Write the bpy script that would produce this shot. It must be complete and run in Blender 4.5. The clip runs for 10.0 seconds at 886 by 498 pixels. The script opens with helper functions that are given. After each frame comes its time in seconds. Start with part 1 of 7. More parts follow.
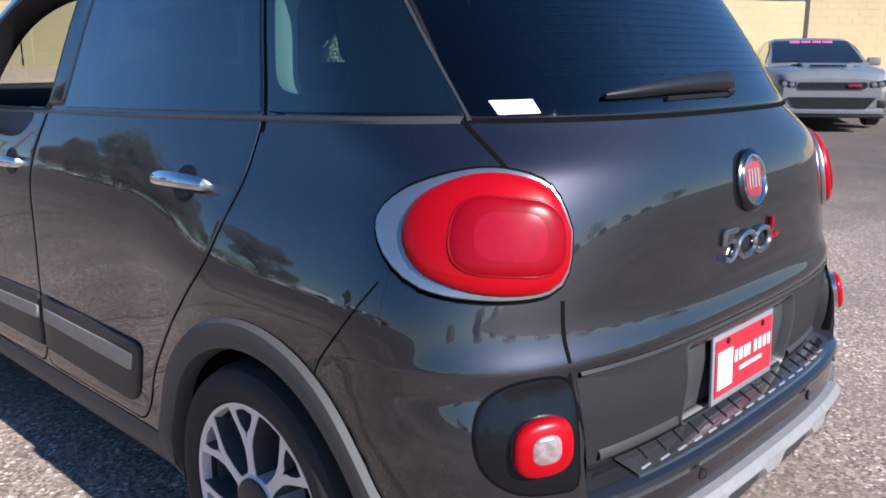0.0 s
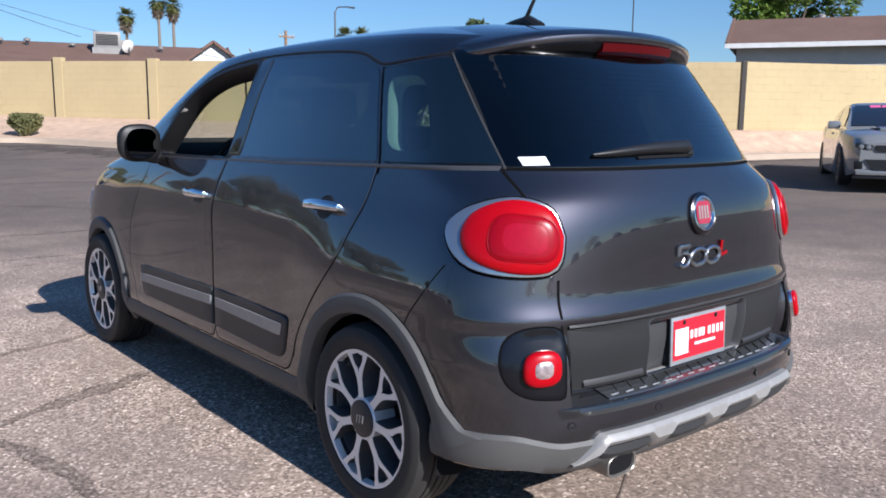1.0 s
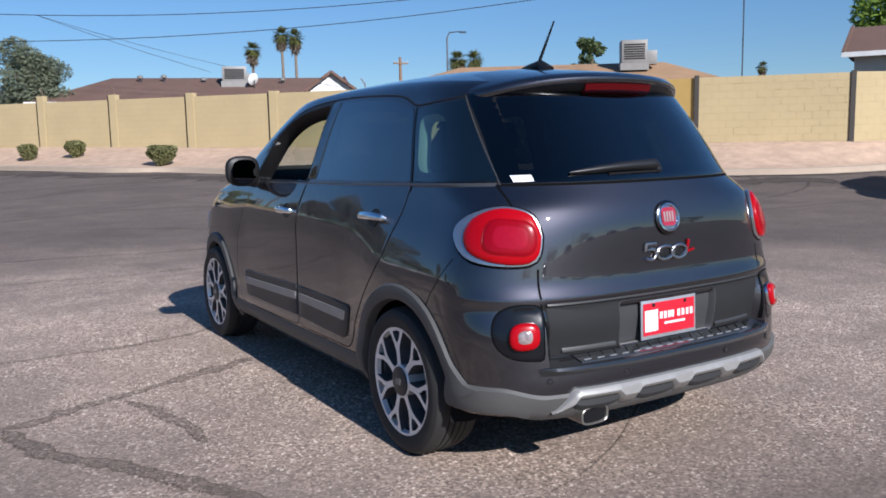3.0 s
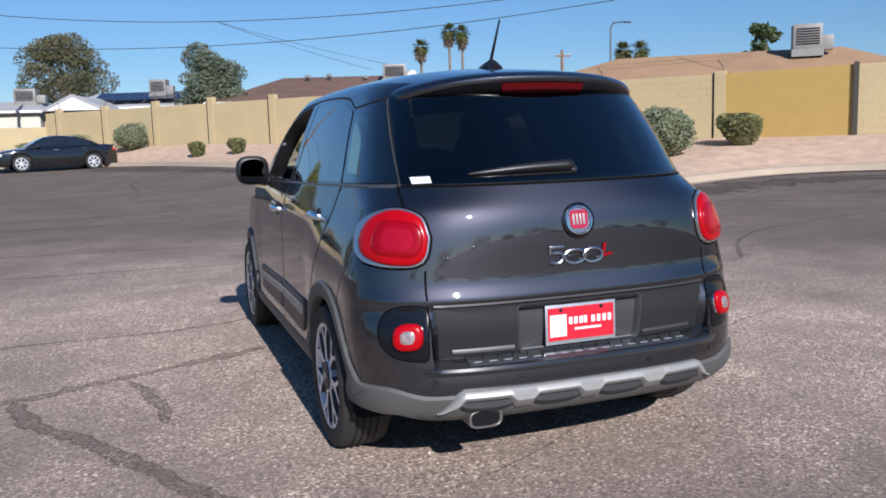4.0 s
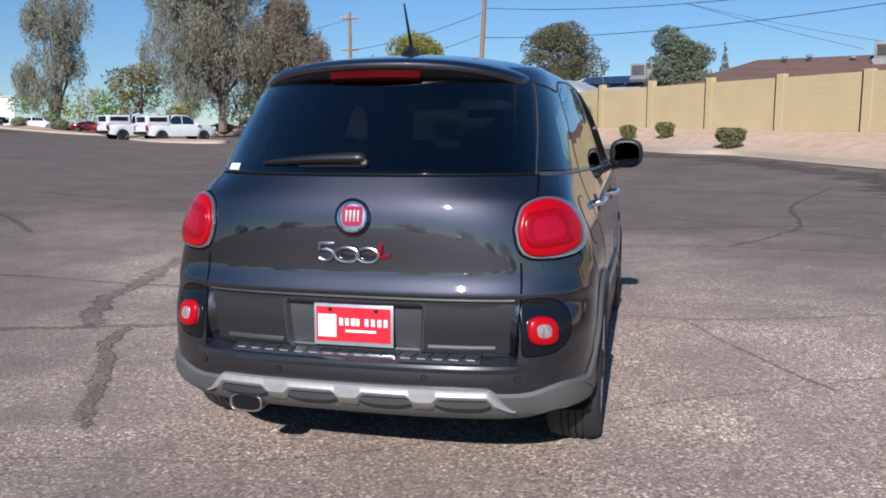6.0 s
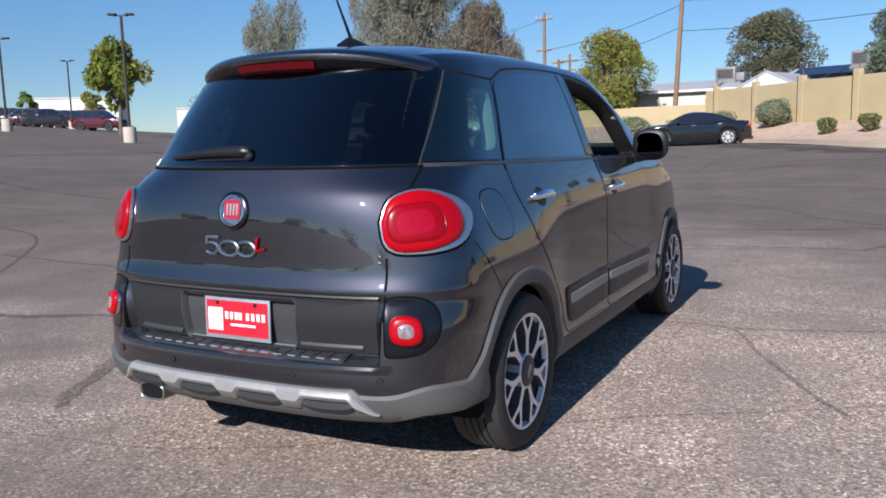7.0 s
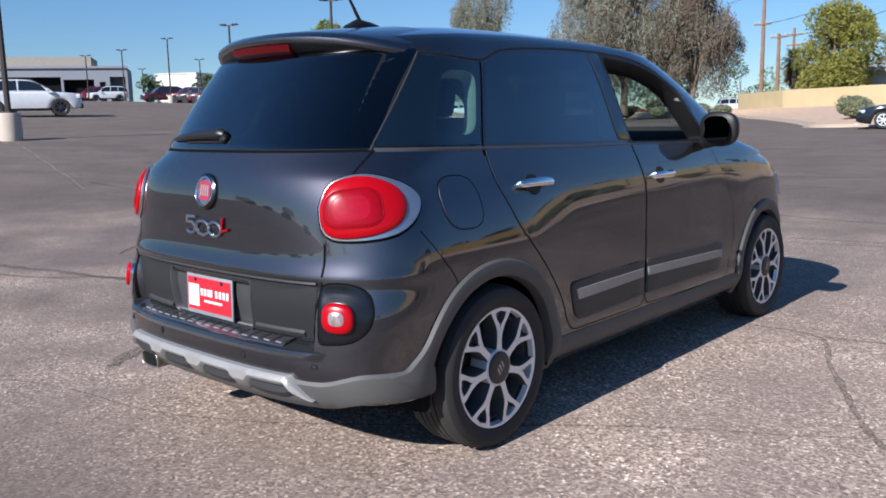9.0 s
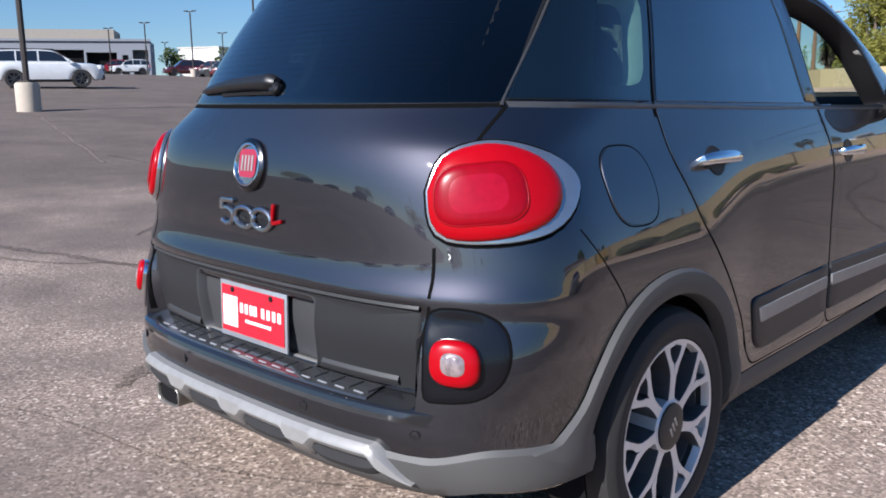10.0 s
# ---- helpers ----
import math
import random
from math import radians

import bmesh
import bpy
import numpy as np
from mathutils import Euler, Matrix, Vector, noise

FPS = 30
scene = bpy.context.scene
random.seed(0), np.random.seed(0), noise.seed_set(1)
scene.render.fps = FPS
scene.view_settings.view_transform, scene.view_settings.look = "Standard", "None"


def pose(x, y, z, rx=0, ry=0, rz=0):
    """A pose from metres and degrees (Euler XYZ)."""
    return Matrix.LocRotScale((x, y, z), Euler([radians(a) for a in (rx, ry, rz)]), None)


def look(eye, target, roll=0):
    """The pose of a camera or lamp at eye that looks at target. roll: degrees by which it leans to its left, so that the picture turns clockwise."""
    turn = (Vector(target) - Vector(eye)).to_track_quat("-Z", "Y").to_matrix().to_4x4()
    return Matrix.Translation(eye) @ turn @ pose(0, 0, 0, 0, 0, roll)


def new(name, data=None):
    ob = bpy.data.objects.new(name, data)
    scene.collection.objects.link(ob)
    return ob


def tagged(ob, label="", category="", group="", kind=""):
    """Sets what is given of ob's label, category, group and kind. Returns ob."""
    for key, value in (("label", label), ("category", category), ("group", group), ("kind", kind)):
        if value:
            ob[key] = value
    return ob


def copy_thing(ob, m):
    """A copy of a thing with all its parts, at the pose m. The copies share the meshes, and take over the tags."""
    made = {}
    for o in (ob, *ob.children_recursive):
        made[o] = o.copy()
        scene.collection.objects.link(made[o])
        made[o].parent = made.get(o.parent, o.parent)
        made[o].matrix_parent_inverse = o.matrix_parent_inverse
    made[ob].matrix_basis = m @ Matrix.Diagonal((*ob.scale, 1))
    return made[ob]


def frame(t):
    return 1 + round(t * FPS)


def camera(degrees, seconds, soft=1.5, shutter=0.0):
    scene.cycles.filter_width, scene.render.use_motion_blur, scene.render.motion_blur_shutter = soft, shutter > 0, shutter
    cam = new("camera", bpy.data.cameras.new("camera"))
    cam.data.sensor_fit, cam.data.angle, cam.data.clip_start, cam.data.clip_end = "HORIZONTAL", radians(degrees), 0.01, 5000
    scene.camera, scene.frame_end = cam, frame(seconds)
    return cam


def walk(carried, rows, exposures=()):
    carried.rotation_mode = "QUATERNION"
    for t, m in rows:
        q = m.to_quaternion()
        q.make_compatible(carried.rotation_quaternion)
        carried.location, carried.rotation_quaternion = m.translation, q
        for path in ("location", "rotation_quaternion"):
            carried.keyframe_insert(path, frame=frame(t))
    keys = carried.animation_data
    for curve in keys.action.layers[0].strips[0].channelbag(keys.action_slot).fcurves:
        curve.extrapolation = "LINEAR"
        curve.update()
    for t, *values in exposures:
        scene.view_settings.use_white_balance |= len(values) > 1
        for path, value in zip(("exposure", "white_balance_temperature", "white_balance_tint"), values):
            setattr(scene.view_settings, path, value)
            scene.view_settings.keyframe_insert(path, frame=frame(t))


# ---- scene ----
cam = camera(56.4, 10.0, soft=1.8)
PATH = [
    (0, (-1.778, -0.659, 1.252), (-0.372, 0.694, 0.812), -0.1),
    (0.5, (-2.127, -1.026, 1.271), (-0.792, 0.42, 0.917), 0.1),
    (1, (-2.358, -1.408, 1.293), (-1.093, 0.11, 0.982), 0.6),
    (1.5, (-2.595, -1.715, 1.278), (-1.385, -0.148, 0.992), 0.7),
    (2, (-2.672, -1.93, 1.292), (-1.501, -0.332, 1.021), 0.6),
    (2.2, (-2.677, -1.977, 1.289), (-1.522, -0.366, 1.026), 0.4),
    (3.3, (-2.322, -2.393, 1.334), (-1.359, -0.66, 1.068), -1.5),
    (3.5, (-2.144, -2.508, 1.332), (-1.248, -0.74, 1.064), -1.6),
    (4, (-1.591, -2.734, 1.333), (-0.918, -0.87, 1.066), -1.7),
    (4.5, (-0.959, -2.963, 1.333), (-0.567, -1.021, 1.059), -1.2),
    (4.7, (-0.651, -2.983, 1.332), (-0.393, -1.023, 1.029), -2.0),
    (5, (-0.276, -3.015, 1.329), (-0.187, -1.037, 1.046), -0.8),
    (5.5, (0.412, -2.957, 1.325), (0.209, -0.987, 1.04), -0.4),
    (6, (1.032, -2.762, 1.318), (0.569, -0.837, 1.031), -0.2),
    (6.2, (1.288, -2.68, 1.314), (0.719, -0.785, 1.018), -0.4),
    (7.3, (2.329, -2.058, 1.249), (1.299, -0.365, 0.979), -1.6),
    (7.5, (2.469, -1.973, 1.265), (1.375, -0.321, 0.992), -1.5),
    (8, (2.662, -1.778, 1.258), (1.444, -0.216, 0.979), -1.3),
    (8.5, (2.801, -1.688, 1.261), (1.509, -0.189, 0.971), -1.2),
    (9, (2.773, -1.619, 1.254), (1.447, -0.155, 0.941), -1.3),
    (9.5, (2.37, -1.448, 1.237), (1.025, -0.007, 0.895), -1.1),
    (9.8, (2.086, -1.286, 1.230), (0.733, 0.140, 0.859), -0.8),
    (10, (1.868, -1.122, 1.17), (0.513, 0.303, 0.806), -0.7),
]
walk(cam, [(t, look(eye, target, roll)) for t, eye, target, roll in PATH], exposures=((0.0, 1.05, 6050, 12), (2.0, 0.7, 6050, 12), (4.5, 0.62, 6050, 12), (6.0, 0.62, 6050, 12), (7.5, 0.78, 6050, 12), (8.5, 0.82, 6050, 12), (10.0, 0.92, 6050, 12)))
# ---- light ----
SUN_EL, SUN_AZ = radians(31.0), radians(180.0)
world = bpy.data.worlds.new("world")
scene.world = world
world.use_nodes = True
wn = world.node_tree
sky = wn.nodes.new("ShaderNodeTexSky")
sky.sky_type, sky.sun_disc = "NISHITA", False
sky.sun_elevation, sky.sun_rotation = SUN_EL, SUN_AZ
sky.air_density, sky.dust_density, sky.ozone_density = 1.0, 0.0, 5.0
up = wn.nodes.new("ShaderNodeVectorMath")
up.operation = "ADD"
up.inputs[1].default_value = (0, 0, 0.02)
tc = wn.nodes.new("ShaderNodeTexCoord")
wn.links.new(tc.outputs["Generated"], up.inputs[0])
wn.links.new(up.outputs[0], sky.inputs[0])
deep = wn.nodes.new("ShaderNodeHueSaturation")
deep.inputs["Saturation"].default_value = 1.1
wn.links.new(sky.outputs[0], deep.inputs["Color"])
# the clear desert sky stays bright well above the horizon
axis, height, lift = wn.nodes.new("ShaderNodeSeparateXYZ"), wn.nodes.new("ShaderNodeMapRange"), wn.nodes.new("ShaderNodeVectorMath")
height.interpolation_type = "SMOOTHSTEP"
height.inputs["From Min"].default_value, height.inputs["From Max"].default_value = 0.02, 0.40
height.inputs["To Min"].default_value, height.inputs["To Max"].default_value = 1.0, 1.42
lift.operation = "SCALE"
wn.links.new(tc.outputs["Generated"], axis.inputs[0])
wn.links.new(axis.outputs["Z"], height.inputs["Value"])
wn.links.new(deep.outputs[0], lift.inputs[0])
wn.links.new(height.outputs["Result"], lift.inputs["Scale"])
wn.links.new(lift.outputs[0], wn.nodes["Background"].inputs[0])
wn.nodes["Background"].inputs[1].default_value = 0.057
sun = new("sun", bpy.data.lights.new("sun", "SUN"))
sun.data.energy, sun.data.angle, sun.data.color = 5.0, radians(0.53), (1.0, 0.955, 0.90)
SUN_DIR = Vector((math.sin(SUN_AZ) * math.cos(SUN_EL), math.cos(SUN_AZ) * math.cos(SUN_EL), math.sin(SUN_EL)))
sun.matrix_world = look(SUN_DIR * 60, (0, 0, 0))


# ---- materials ----
def mat(name, colour, rough=0.5, metal=0.0, coat=0.0, spec=0.5, bump=0.0, scale=40.0, vary=0.12, big=3.0, rand=0.0, coat_ior=1.5):
    """A plain surface with variation at two scales and a fine relief; rand varies it from object to object."""
    m = bpy.data.materials.new(name)
    m.use_nodes = True
    nt = m.node_tree
    b = nt.nodes["Principled BSDF"]
    b.inputs["Roughness"].default_value = rough
    b.inputs["Metallic"].default_value = metal
    b.inputs["Coat Weight"].default_value = coat
    b.inputs["Coat Roughness"].default_value = 0.03
    b.inputs["Coat IOR"].default_value = coat_ior
    b.inputs["Specular IOR Level"].default_value = spec
    co = nt.nodes.new("ShaderNodeTexCoord")
    n1, n2 = nt.nodes.new("ShaderNodeTexNoise"), nt.nodes.new("ShaderNodeTexNoise")
    n1.inputs["Scale"].default_value, n2.inputs["Scale"].default_value = scale, big
    n1.inputs["Detail"].default_value, n2.inputs["Detail"].default_value = 4, 3
    add = nt.nodes.new("ShaderNodeMath")
    add.operation = "ADD"
    for n, i in ((n1, 0), (n2, 1)):
        nt.links.new(co.outputs["Object"], n.inputs["Vector"])
        nt.links.new(n.outputs["Fac"], add.inputs[i])
    rng = nt.nodes.new("ShaderNodeMapRange")
    rng.inputs["From Min"].default_value, rng.inputs["From Max"].default_value = 0.6, 1.4
    rng.inputs["To Min"].default_value, rng.inputs["To Max"].default_value = 1 - vary, 1 + vary
    nt.links.new(add.outputs[0], rng.inputs["Value"])
    fac = rng.outputs["Result"]
    if rand:
        info = nt.nodes.new("ShaderNodeObjectInfo")
        r2 = nt.nodes.new("ShaderNodeMapRange")
        r2.inputs["To Min"].default_value, r2.inputs["To Max"].default_value = 1 - rand, 1 + rand
        nt.links.new(info.outputs["Random"], r2.inputs["Value"])
        mul = nt.nodes.new("ShaderNodeMath")
        mul.operation = "MULTIPLY"
        nt.links.new(fac, mul.inputs[0])
        nt.links.new(r2.outputs["Result"], mul.inputs[1])
        fac = mul.outputs[0]
    sc = nt.nodes.new("ShaderNodeVectorMath")
    sc.operation = "SCALE"
    sc.inputs[0].default_value = tuple(c * 0.78 for c in colour) if metal < 0.5 else colour
    nt.links.new(fac, sc.inputs["Scale"])
    nt.links.new(sc.outputs[0], b.inputs["Base Color"])
    if bump:
        bp = nt.nodes.new("ShaderNodeBump")
        bp.inputs["Strength"].default_value, bp.inputs["Distance"].default_value = 0.6, bump
        nt.links.new(n1.outputs["Fac"], bp.inputs["Height"])
        nt.links.new(bp.outputs[0], b.inputs["Normal"])
    return m


def glass_mat(name, colour, rough=0.0, gloss=0.17, rise=3.0):
    """Thin tinted pane: a coloured clear film with a mirror-like gloss that grows towards grazing."""
    m = bpy.data.materials.new(name)
    m.use_nodes = True
    nt = m.node_tree
    out = nt.nodes["Material Output"]
    tr, gl = nt.nodes.new("ShaderNodeBsdfTransparent"), nt.nodes.new("ShaderNodeBsdfGlossy")
    tr.inputs[0].default_value = (*colour, 1)
    gl.inputs["Roughness"].default_value = rough
    lw, mix = nt.nodes.new("ShaderNodeLayerWeight"), nt.nodes.new("ShaderNodeMixShader")
    lw.inputs[0].default_value = 0.5
    pw, ma = nt.nodes.new("ShaderNodeMath"), nt.nodes.new("ShaderNodeMath")
    pw.operation, ma.operation = "POWER", "MULTIPLY_ADD"
    pw.inputs[1].default_value = rise
    ma.inputs[1].default_value, ma.inputs[2].default_value = 0.88, gloss
    nt.links.new(lw.outputs["Facing"], pw.inputs[0])
    nt.links.new(pw.outputs[0], ma.inputs[0])
    nt.links.new(ma.outputs[0], mix.inputs[0])
    nt.links.new(tr.outputs[0], mix.inputs[1])
    nt.links.new(gl.outputs[0], mix.inputs[2])
    nt.links.new(mix.outputs[0], out.inputs[0])
    return m


PAINT = mat("graphite_paint", (0.031, 0.0298, 0.0355), 0.47, 1.0, 1.0, vary=0.08, scale=900, coat_ior=1.9)
PAINT.node_tree.nodes["Principled BSDF"].inputs["Coat Roughness"].default_value = 0.02
DARK = mat("black_trim", (0.011, 0.011, 0.012), 0.45, spec=0.3, bump=0.0002, scale=700)
# near-black for the strips that draw the shade in panel gaps
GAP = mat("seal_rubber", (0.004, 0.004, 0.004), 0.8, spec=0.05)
GREYPLASTIC = mat("grey_cladding", (0.085, 0.083, 0.08), 0.55, bump=0.0003, scale=900)
BLACKPANEL = mat("grained_black_panel", (0.022, 0.022, 0.023), 0.55, spec=0.22, bump=0.0003, scale=900)
MOULD = mat("satin_dark_moulding", (0.036, 0.035, 0.035), 0.45)
SILVER = mat("satin_silver", (0.35, 0.34, 0.325), 0.42, 0.35)
ALLOY = mat("machined_alloy", (0.92, 0.91, 0.90), 0.32, 0.35, scale=300)
ALLOYSIDE = mat("grey_alloy_flank", (0.115, 0.115, 0.12), 0.45, 0.3)
ALLOYDARK = mat("dark_alloy_pocket", (0.05, 0.05, 0.055), 0.4, 0.5)
CHROME = mat("chrome", (0.75, 0.76, 0.78), 0.08, 1.0, vary=0.02)
TYRE = mat("tyre_rubber", (0.022, 0.021, 0.02), 0.75, bump=0.0006, scale=200, vary=0.25)
LINER = mat("dark_lining", (0.010, 0.010, 0.011), 0.9, spec=0.1)
REDGLOSS = mat("red_lens", (0.28, 0.001, 0.008), 0.25, coat=0.25, spec=0.12, vary=0.12, scale=60)
PINKRED = mat("pinkish_red_lens", (0.34, 0.004, 0.019), 0.25, coat=0.25, spec=0.12, vary=0.15, scale=60)
DARKRED = mat("dark_red_lens", (0.26, 0.0008, 0.004), 0.25, coat=0.2, spec=0.12, vary=0.05)
REDBRIGHT = mat("bright_red_lens", (0.39, 0.0010, 0.006), 0.25, coat=0.25, spec=0.12, vary=0.06)
TINT = glass_mat("privacy_glass", (0.018, 0.028, 0.036), gloss=0.11, rise=2.4)
REARTINT = glass_mat("rear_privacy_glass", (0.012, 0.017, 0.02), gloss=0.045, rise=2.1)
CLEAR = glass_mat("clear_glass", (0.75, 0.85, 0.8))

GRAVEL = mat("decomposed_granite", (0.54, 0.38, 0.27), 0.95, bump=0.01, scale=30, vary=0.3)
WALLMAT = mat("tan_block", (0.46, 0.358, 0.195), 0.9, bump=0.002, scale=60, rand=0.06)
KERB = mat("kerb_concrete", (0.42, 0.335, 0.255), 0.9, bump=0.002)


# ---- mesh helpers ----
def link_mesh(name, bm, material, smooth=True, sharp=35):
    me = bpy.data.meshes.new(name)
    bmesh.ops.recalc_face_normals(bm, faces=bm.faces)
    for f in bm.faces:
        f.smooth = smooth
    if smooth and sharp:
        a = radians(sharp)
        for e in bm.edges:
            if len(e.link_faces) == 2 and e.calc_face_angle(0) > a:
                e.smooth = False
    bm.to_mesh(me)
    bm.free()
    for m in (material if isinstance(material, (list, tuple)) else [material]):
        me.materials.append(m)
    return new(name, me)


def part(name, bm, material, parent, label="", smooth=True, sharp=35):
    ob = link_mesh(name, bm, material, smooth, sharp)
    ob.parent = parent
    if label:
        ob["label"] = label
    return ob


def thing(name, label, category, m=None, group="", kind=""):
    ob = new(name)
    ob.empty_display_size = 0.2
    if m is not None:
        ob.matrix_world = m
    return tagged(ob, label, category, group, kind)


def add_box(bm, size, m, bevel=0.0, seg=2):
    r = bmesh.ops.create_cube(bm, size=1.0, matrix=m @ Matrix.Diagonal((*size, 1)))
    if bevel:
        es = list({e for v in r["verts"] for e in v.link_edges})
        bmesh.ops.bevel(bm, geom=es, offset=bevel, segments=seg, affect="EDGES", profile=0.6)
    return bm


def box(size, m=Matrix(), bevel=0.0, seg=2):
    return add_box(bmesh.new(), size, m, bevel, seg)


def revolve(profile, n, axis="x", bm=None, m=Matrix()):
    """A turned body: profile of (radius, along the axis)."""
    bm = bm or bmesh.new()
    rings = []
    for r, a in profile:
        ring = []
        for k in range(n):
            c, s = math.cos(2 * math.pi * k / n), math.sin(2 * math.pi * k / n)
            p = (a, r * c, r * s) if axis == "x" else (r * c, r * s, a)
            ring.append(bm.verts.new(m @ Vector(p)))
        rings.append(ring)
    for p, q in zip(rings, rings[1:]):
        for k in range(n):
            bm.faces.new((p[k], p[(k + 1) % n], q[(k + 1) % n], q[k]))
    return bm


def tube(points, radius, n=6, bm=None, taper=None):
    """A round bar through points; taper gives the end radius."""
    bm = bm or bmesh.new()
    pts = [Vector(p) for p in points]
    rings = []
    for i, p in enumerate(pts):
        d = (pts[min(i + 1, len(pts) - 1)] - pts[max(i - 1, 0)]).normalized()
        a = d.orthogonal().normalized() if i == 0 else (a - d * a.dot(d)).normalized()
        b = d.cross(a)
        r = radius if taper is None else radius + (taper - radius) * i / (len(pts) - 1)
        rings.append([bm.verts.new(p + (a * math.cos(2 * math.pi * k / n) + b * math.sin(2 * math.pi * k / n)) * r) for k in range(n)])
    for p, q in zip(rings, rings[1:]):
        for k in range(n):
            bm.faces.new((p[k], p[(k + 1) % n], q[(k + 1) % n], q[k]))
    bm.faces.new(rings[0][::-1])
    bm.faces.new(rings[-1])
    return bm


def lerp_table(table, v):
    """Smooth interpolation in a table of (key, value)."""
    if v <= table[0][0]:
        return table[0][1]
    for i in range(len(table) - 1):
        (a, p), (b, q) = table[i], table[i + 1]
        if v <= b:
            t = (v - a) / (b - a)
            m0 = (q - table[i - 1][1]) / (b - table[i - 1][0]) * (b - a) if i else (q - p)
            m1 = (table[i + 2][1] - p) / (table[i + 2][0] - a) * (b - a) if i + 2 < len(table) else (q - p)
            return (2 * t ** 3 - 3 * t * t + 1) * p + (t ** 3 - 2 * t * t + t) * m0 + (3 * t * t - 2 * t ** 3) * q + (t ** 3 - t * t) * m1
    return table[-1][1]


def smooth01(v, a, b):
    t = min(1, max(0, (v - a) / (b - a)))
    return t * t * (3 - 2 * t)
# ---- the shape of the hatchback: x across, y from the rear bumper forwards, z up ----
def leaned(z0, slopes, step=0.0025):
    """A line that leans by the given degrees at each height, from z0 up: (height, offset) pairs."""
    out, v, z = [(slopes[0][0], 0.0)], 0.0, slopes[0][0]
    while z < slopes[-1][0] - 1e-9:
        a = next(i for i in range(len(slopes) - 1) if z + step / 2 <= slopes[i + 1][0] + 1e-9)
        (p, d), (q, e) = slopes[a], slopes[a + 1]
        v += step * math.tan(radians(d + (e - d) * (z + step / 2 - p) / (q - p)))
        z += step
        out.append((z, v))
    ref = out[-1][1]
    return [(z, v - ref + z0) for z, v in out]


def sampled(table, a, b, step=0.0025, blur=2):
    """A quick smooth lookup of a table over a to b."""
    n = int(round((b - a) / step)) + 1
    raw = [lerp_table(table, a + i * step) for i in range(n)]
    for _ in range(2):
        raw = [sum(raw[max(0, i - blur):i + blur + 1]) / len(raw[max(0, i - blur):i + blur + 1]) if blur <= i < n - blur else raw[i] for i in range(n)]

    def at(v):
        f = min(max((v - a) / step, 0.0), n - 1.001)
        i = int(f)
        return raw[i] + (raw[i + 1] - raw[i]) * (f - i)
    return at


# how the tailgate and the flank lean inwards with height, in degrees
GATE_LEAN = ((0.69, -1), (0.725, -1), (0.735, 23), (0.745, 24), (0.765, 17), (0.79, 7), (0.815, 2), (0.86, 1), (0.91, 1.5), (0.95, 3), (0.985, 6), (1.015, 11.5), (1.045, 19), (1.08, 25), (1.12, 27), (1.1475, 28))
FLANK_LEAN = ((0.42, 0), (0.5, 1.5), (0.58, 2), (0.66, 1.5), (0.72, 1), (0.78, 0), (0.86, 0.5), (0.91, 3), (0.945, 7), (0.98, 12), (1.02, 16), (1.08, 19), (1.14, 20))
rear_line = sampled([(0.20, 0.16), (0.26, 0.09), (0.32, 0.045), (0.40, 0.032), (0.46, 0.036), (0.55, 0.046), (0.62, 0.057)] + leaned(0.169, GATE_LEAN) + [(1.17, 0.182), (1.30, 0.262), (1.42, 0.345), (1.52, 0.42), (1.60, 0.52)], 0.20, 1.60)
base_w = sampled([(0.20, 0.81), (0.28, 0.86), (0.35, 0.88)] + [(z, 2 * 0.806 - x) for z, x in leaned(0.806, FLANK_LEAN)] + [(1.20, 0.785), (1.35, 0.735), (1.48, 0.683), (1.56, 0.636), (1.60, 0.58)], 0.20, 1.60)
front_line = sampled(((0.20, 4.15), (0.30, 4.24), (0.50, 4.26), (0.70, 4.24), (0.85, 4.17), (0.95, 4.02), (1.02, 3.80), (1.07, 3.60), (1.11, 3.46), (1.14, 3.40), (1.30, 3.13), (1.45, 2.86), (1.56, 2.62), (1.60, 2.45)), 0.20, 1.60)
narrowing = sampled(((0.0, 0.90), (0.45, 0.925), (0.83, 0.95), (1.3, 0.985), (1.9, 1.0), (2.7, 1.0), (3.3, 0.985), (3.8, 0.95), (4.3, 0.90)), 0.0, 4.3, 0.02)
EDGE_Z = ((0.3, 1.535), (0.6, 1.56), (1.0, 1.585), (1.5, 1.592), (2.0, 1.575), (2.4, 1.535), (2.8, 1.46))


def corner(z):
    """Depth and fullness of the rounded rear corner; softer round the glass."""
    k = smooth01(z, 1.05, 1.17)
    return 0.42 + 0.13 * k, 3.0 - 0.4 * k


def taper(y, z):
    t = narrowing(y)
    return 1 - (1 - t) * (0.32 + 0.68 * smooth01(z, 0.76, 1.06)) if y < 2 else t


def haunch(y, z):
    """The swell of the wings over the wheels."""
    up = smooth01(1.12 - z, 0.0, 0.40) * (1 - 0.55 * smooth01(0.60 - z, 0.0, 0.22))
    return up * (0.030 * (1 - smooth01(y, 0.90, 1.36)) + 0.016 * smooth01(y, 2.72, 3.15) * (1 - smooth01(y, 3.75, 4.2)))


def side_x(y, z):
    """Half the body's width at y, z."""
    yr, yf = rear_line(z), front_line(z)
    if y <= yr or y >= yf:
        return 0.0
    x = base_w(z) * taper(y, z) + haunch(y, z)
    c, e = corner(z)
    if y < yr + c:
        x *= max(0.0, 1 - ((yr + c - y) / c) ** e) ** (1 / e)
    d = 0.75 if z < 1.0 else 0.6
    if y > yf - d:
        x *= max(0.0, 1 - ((y - yf + d) / d) ** 2.6) ** (1 / 2.6)
    return x


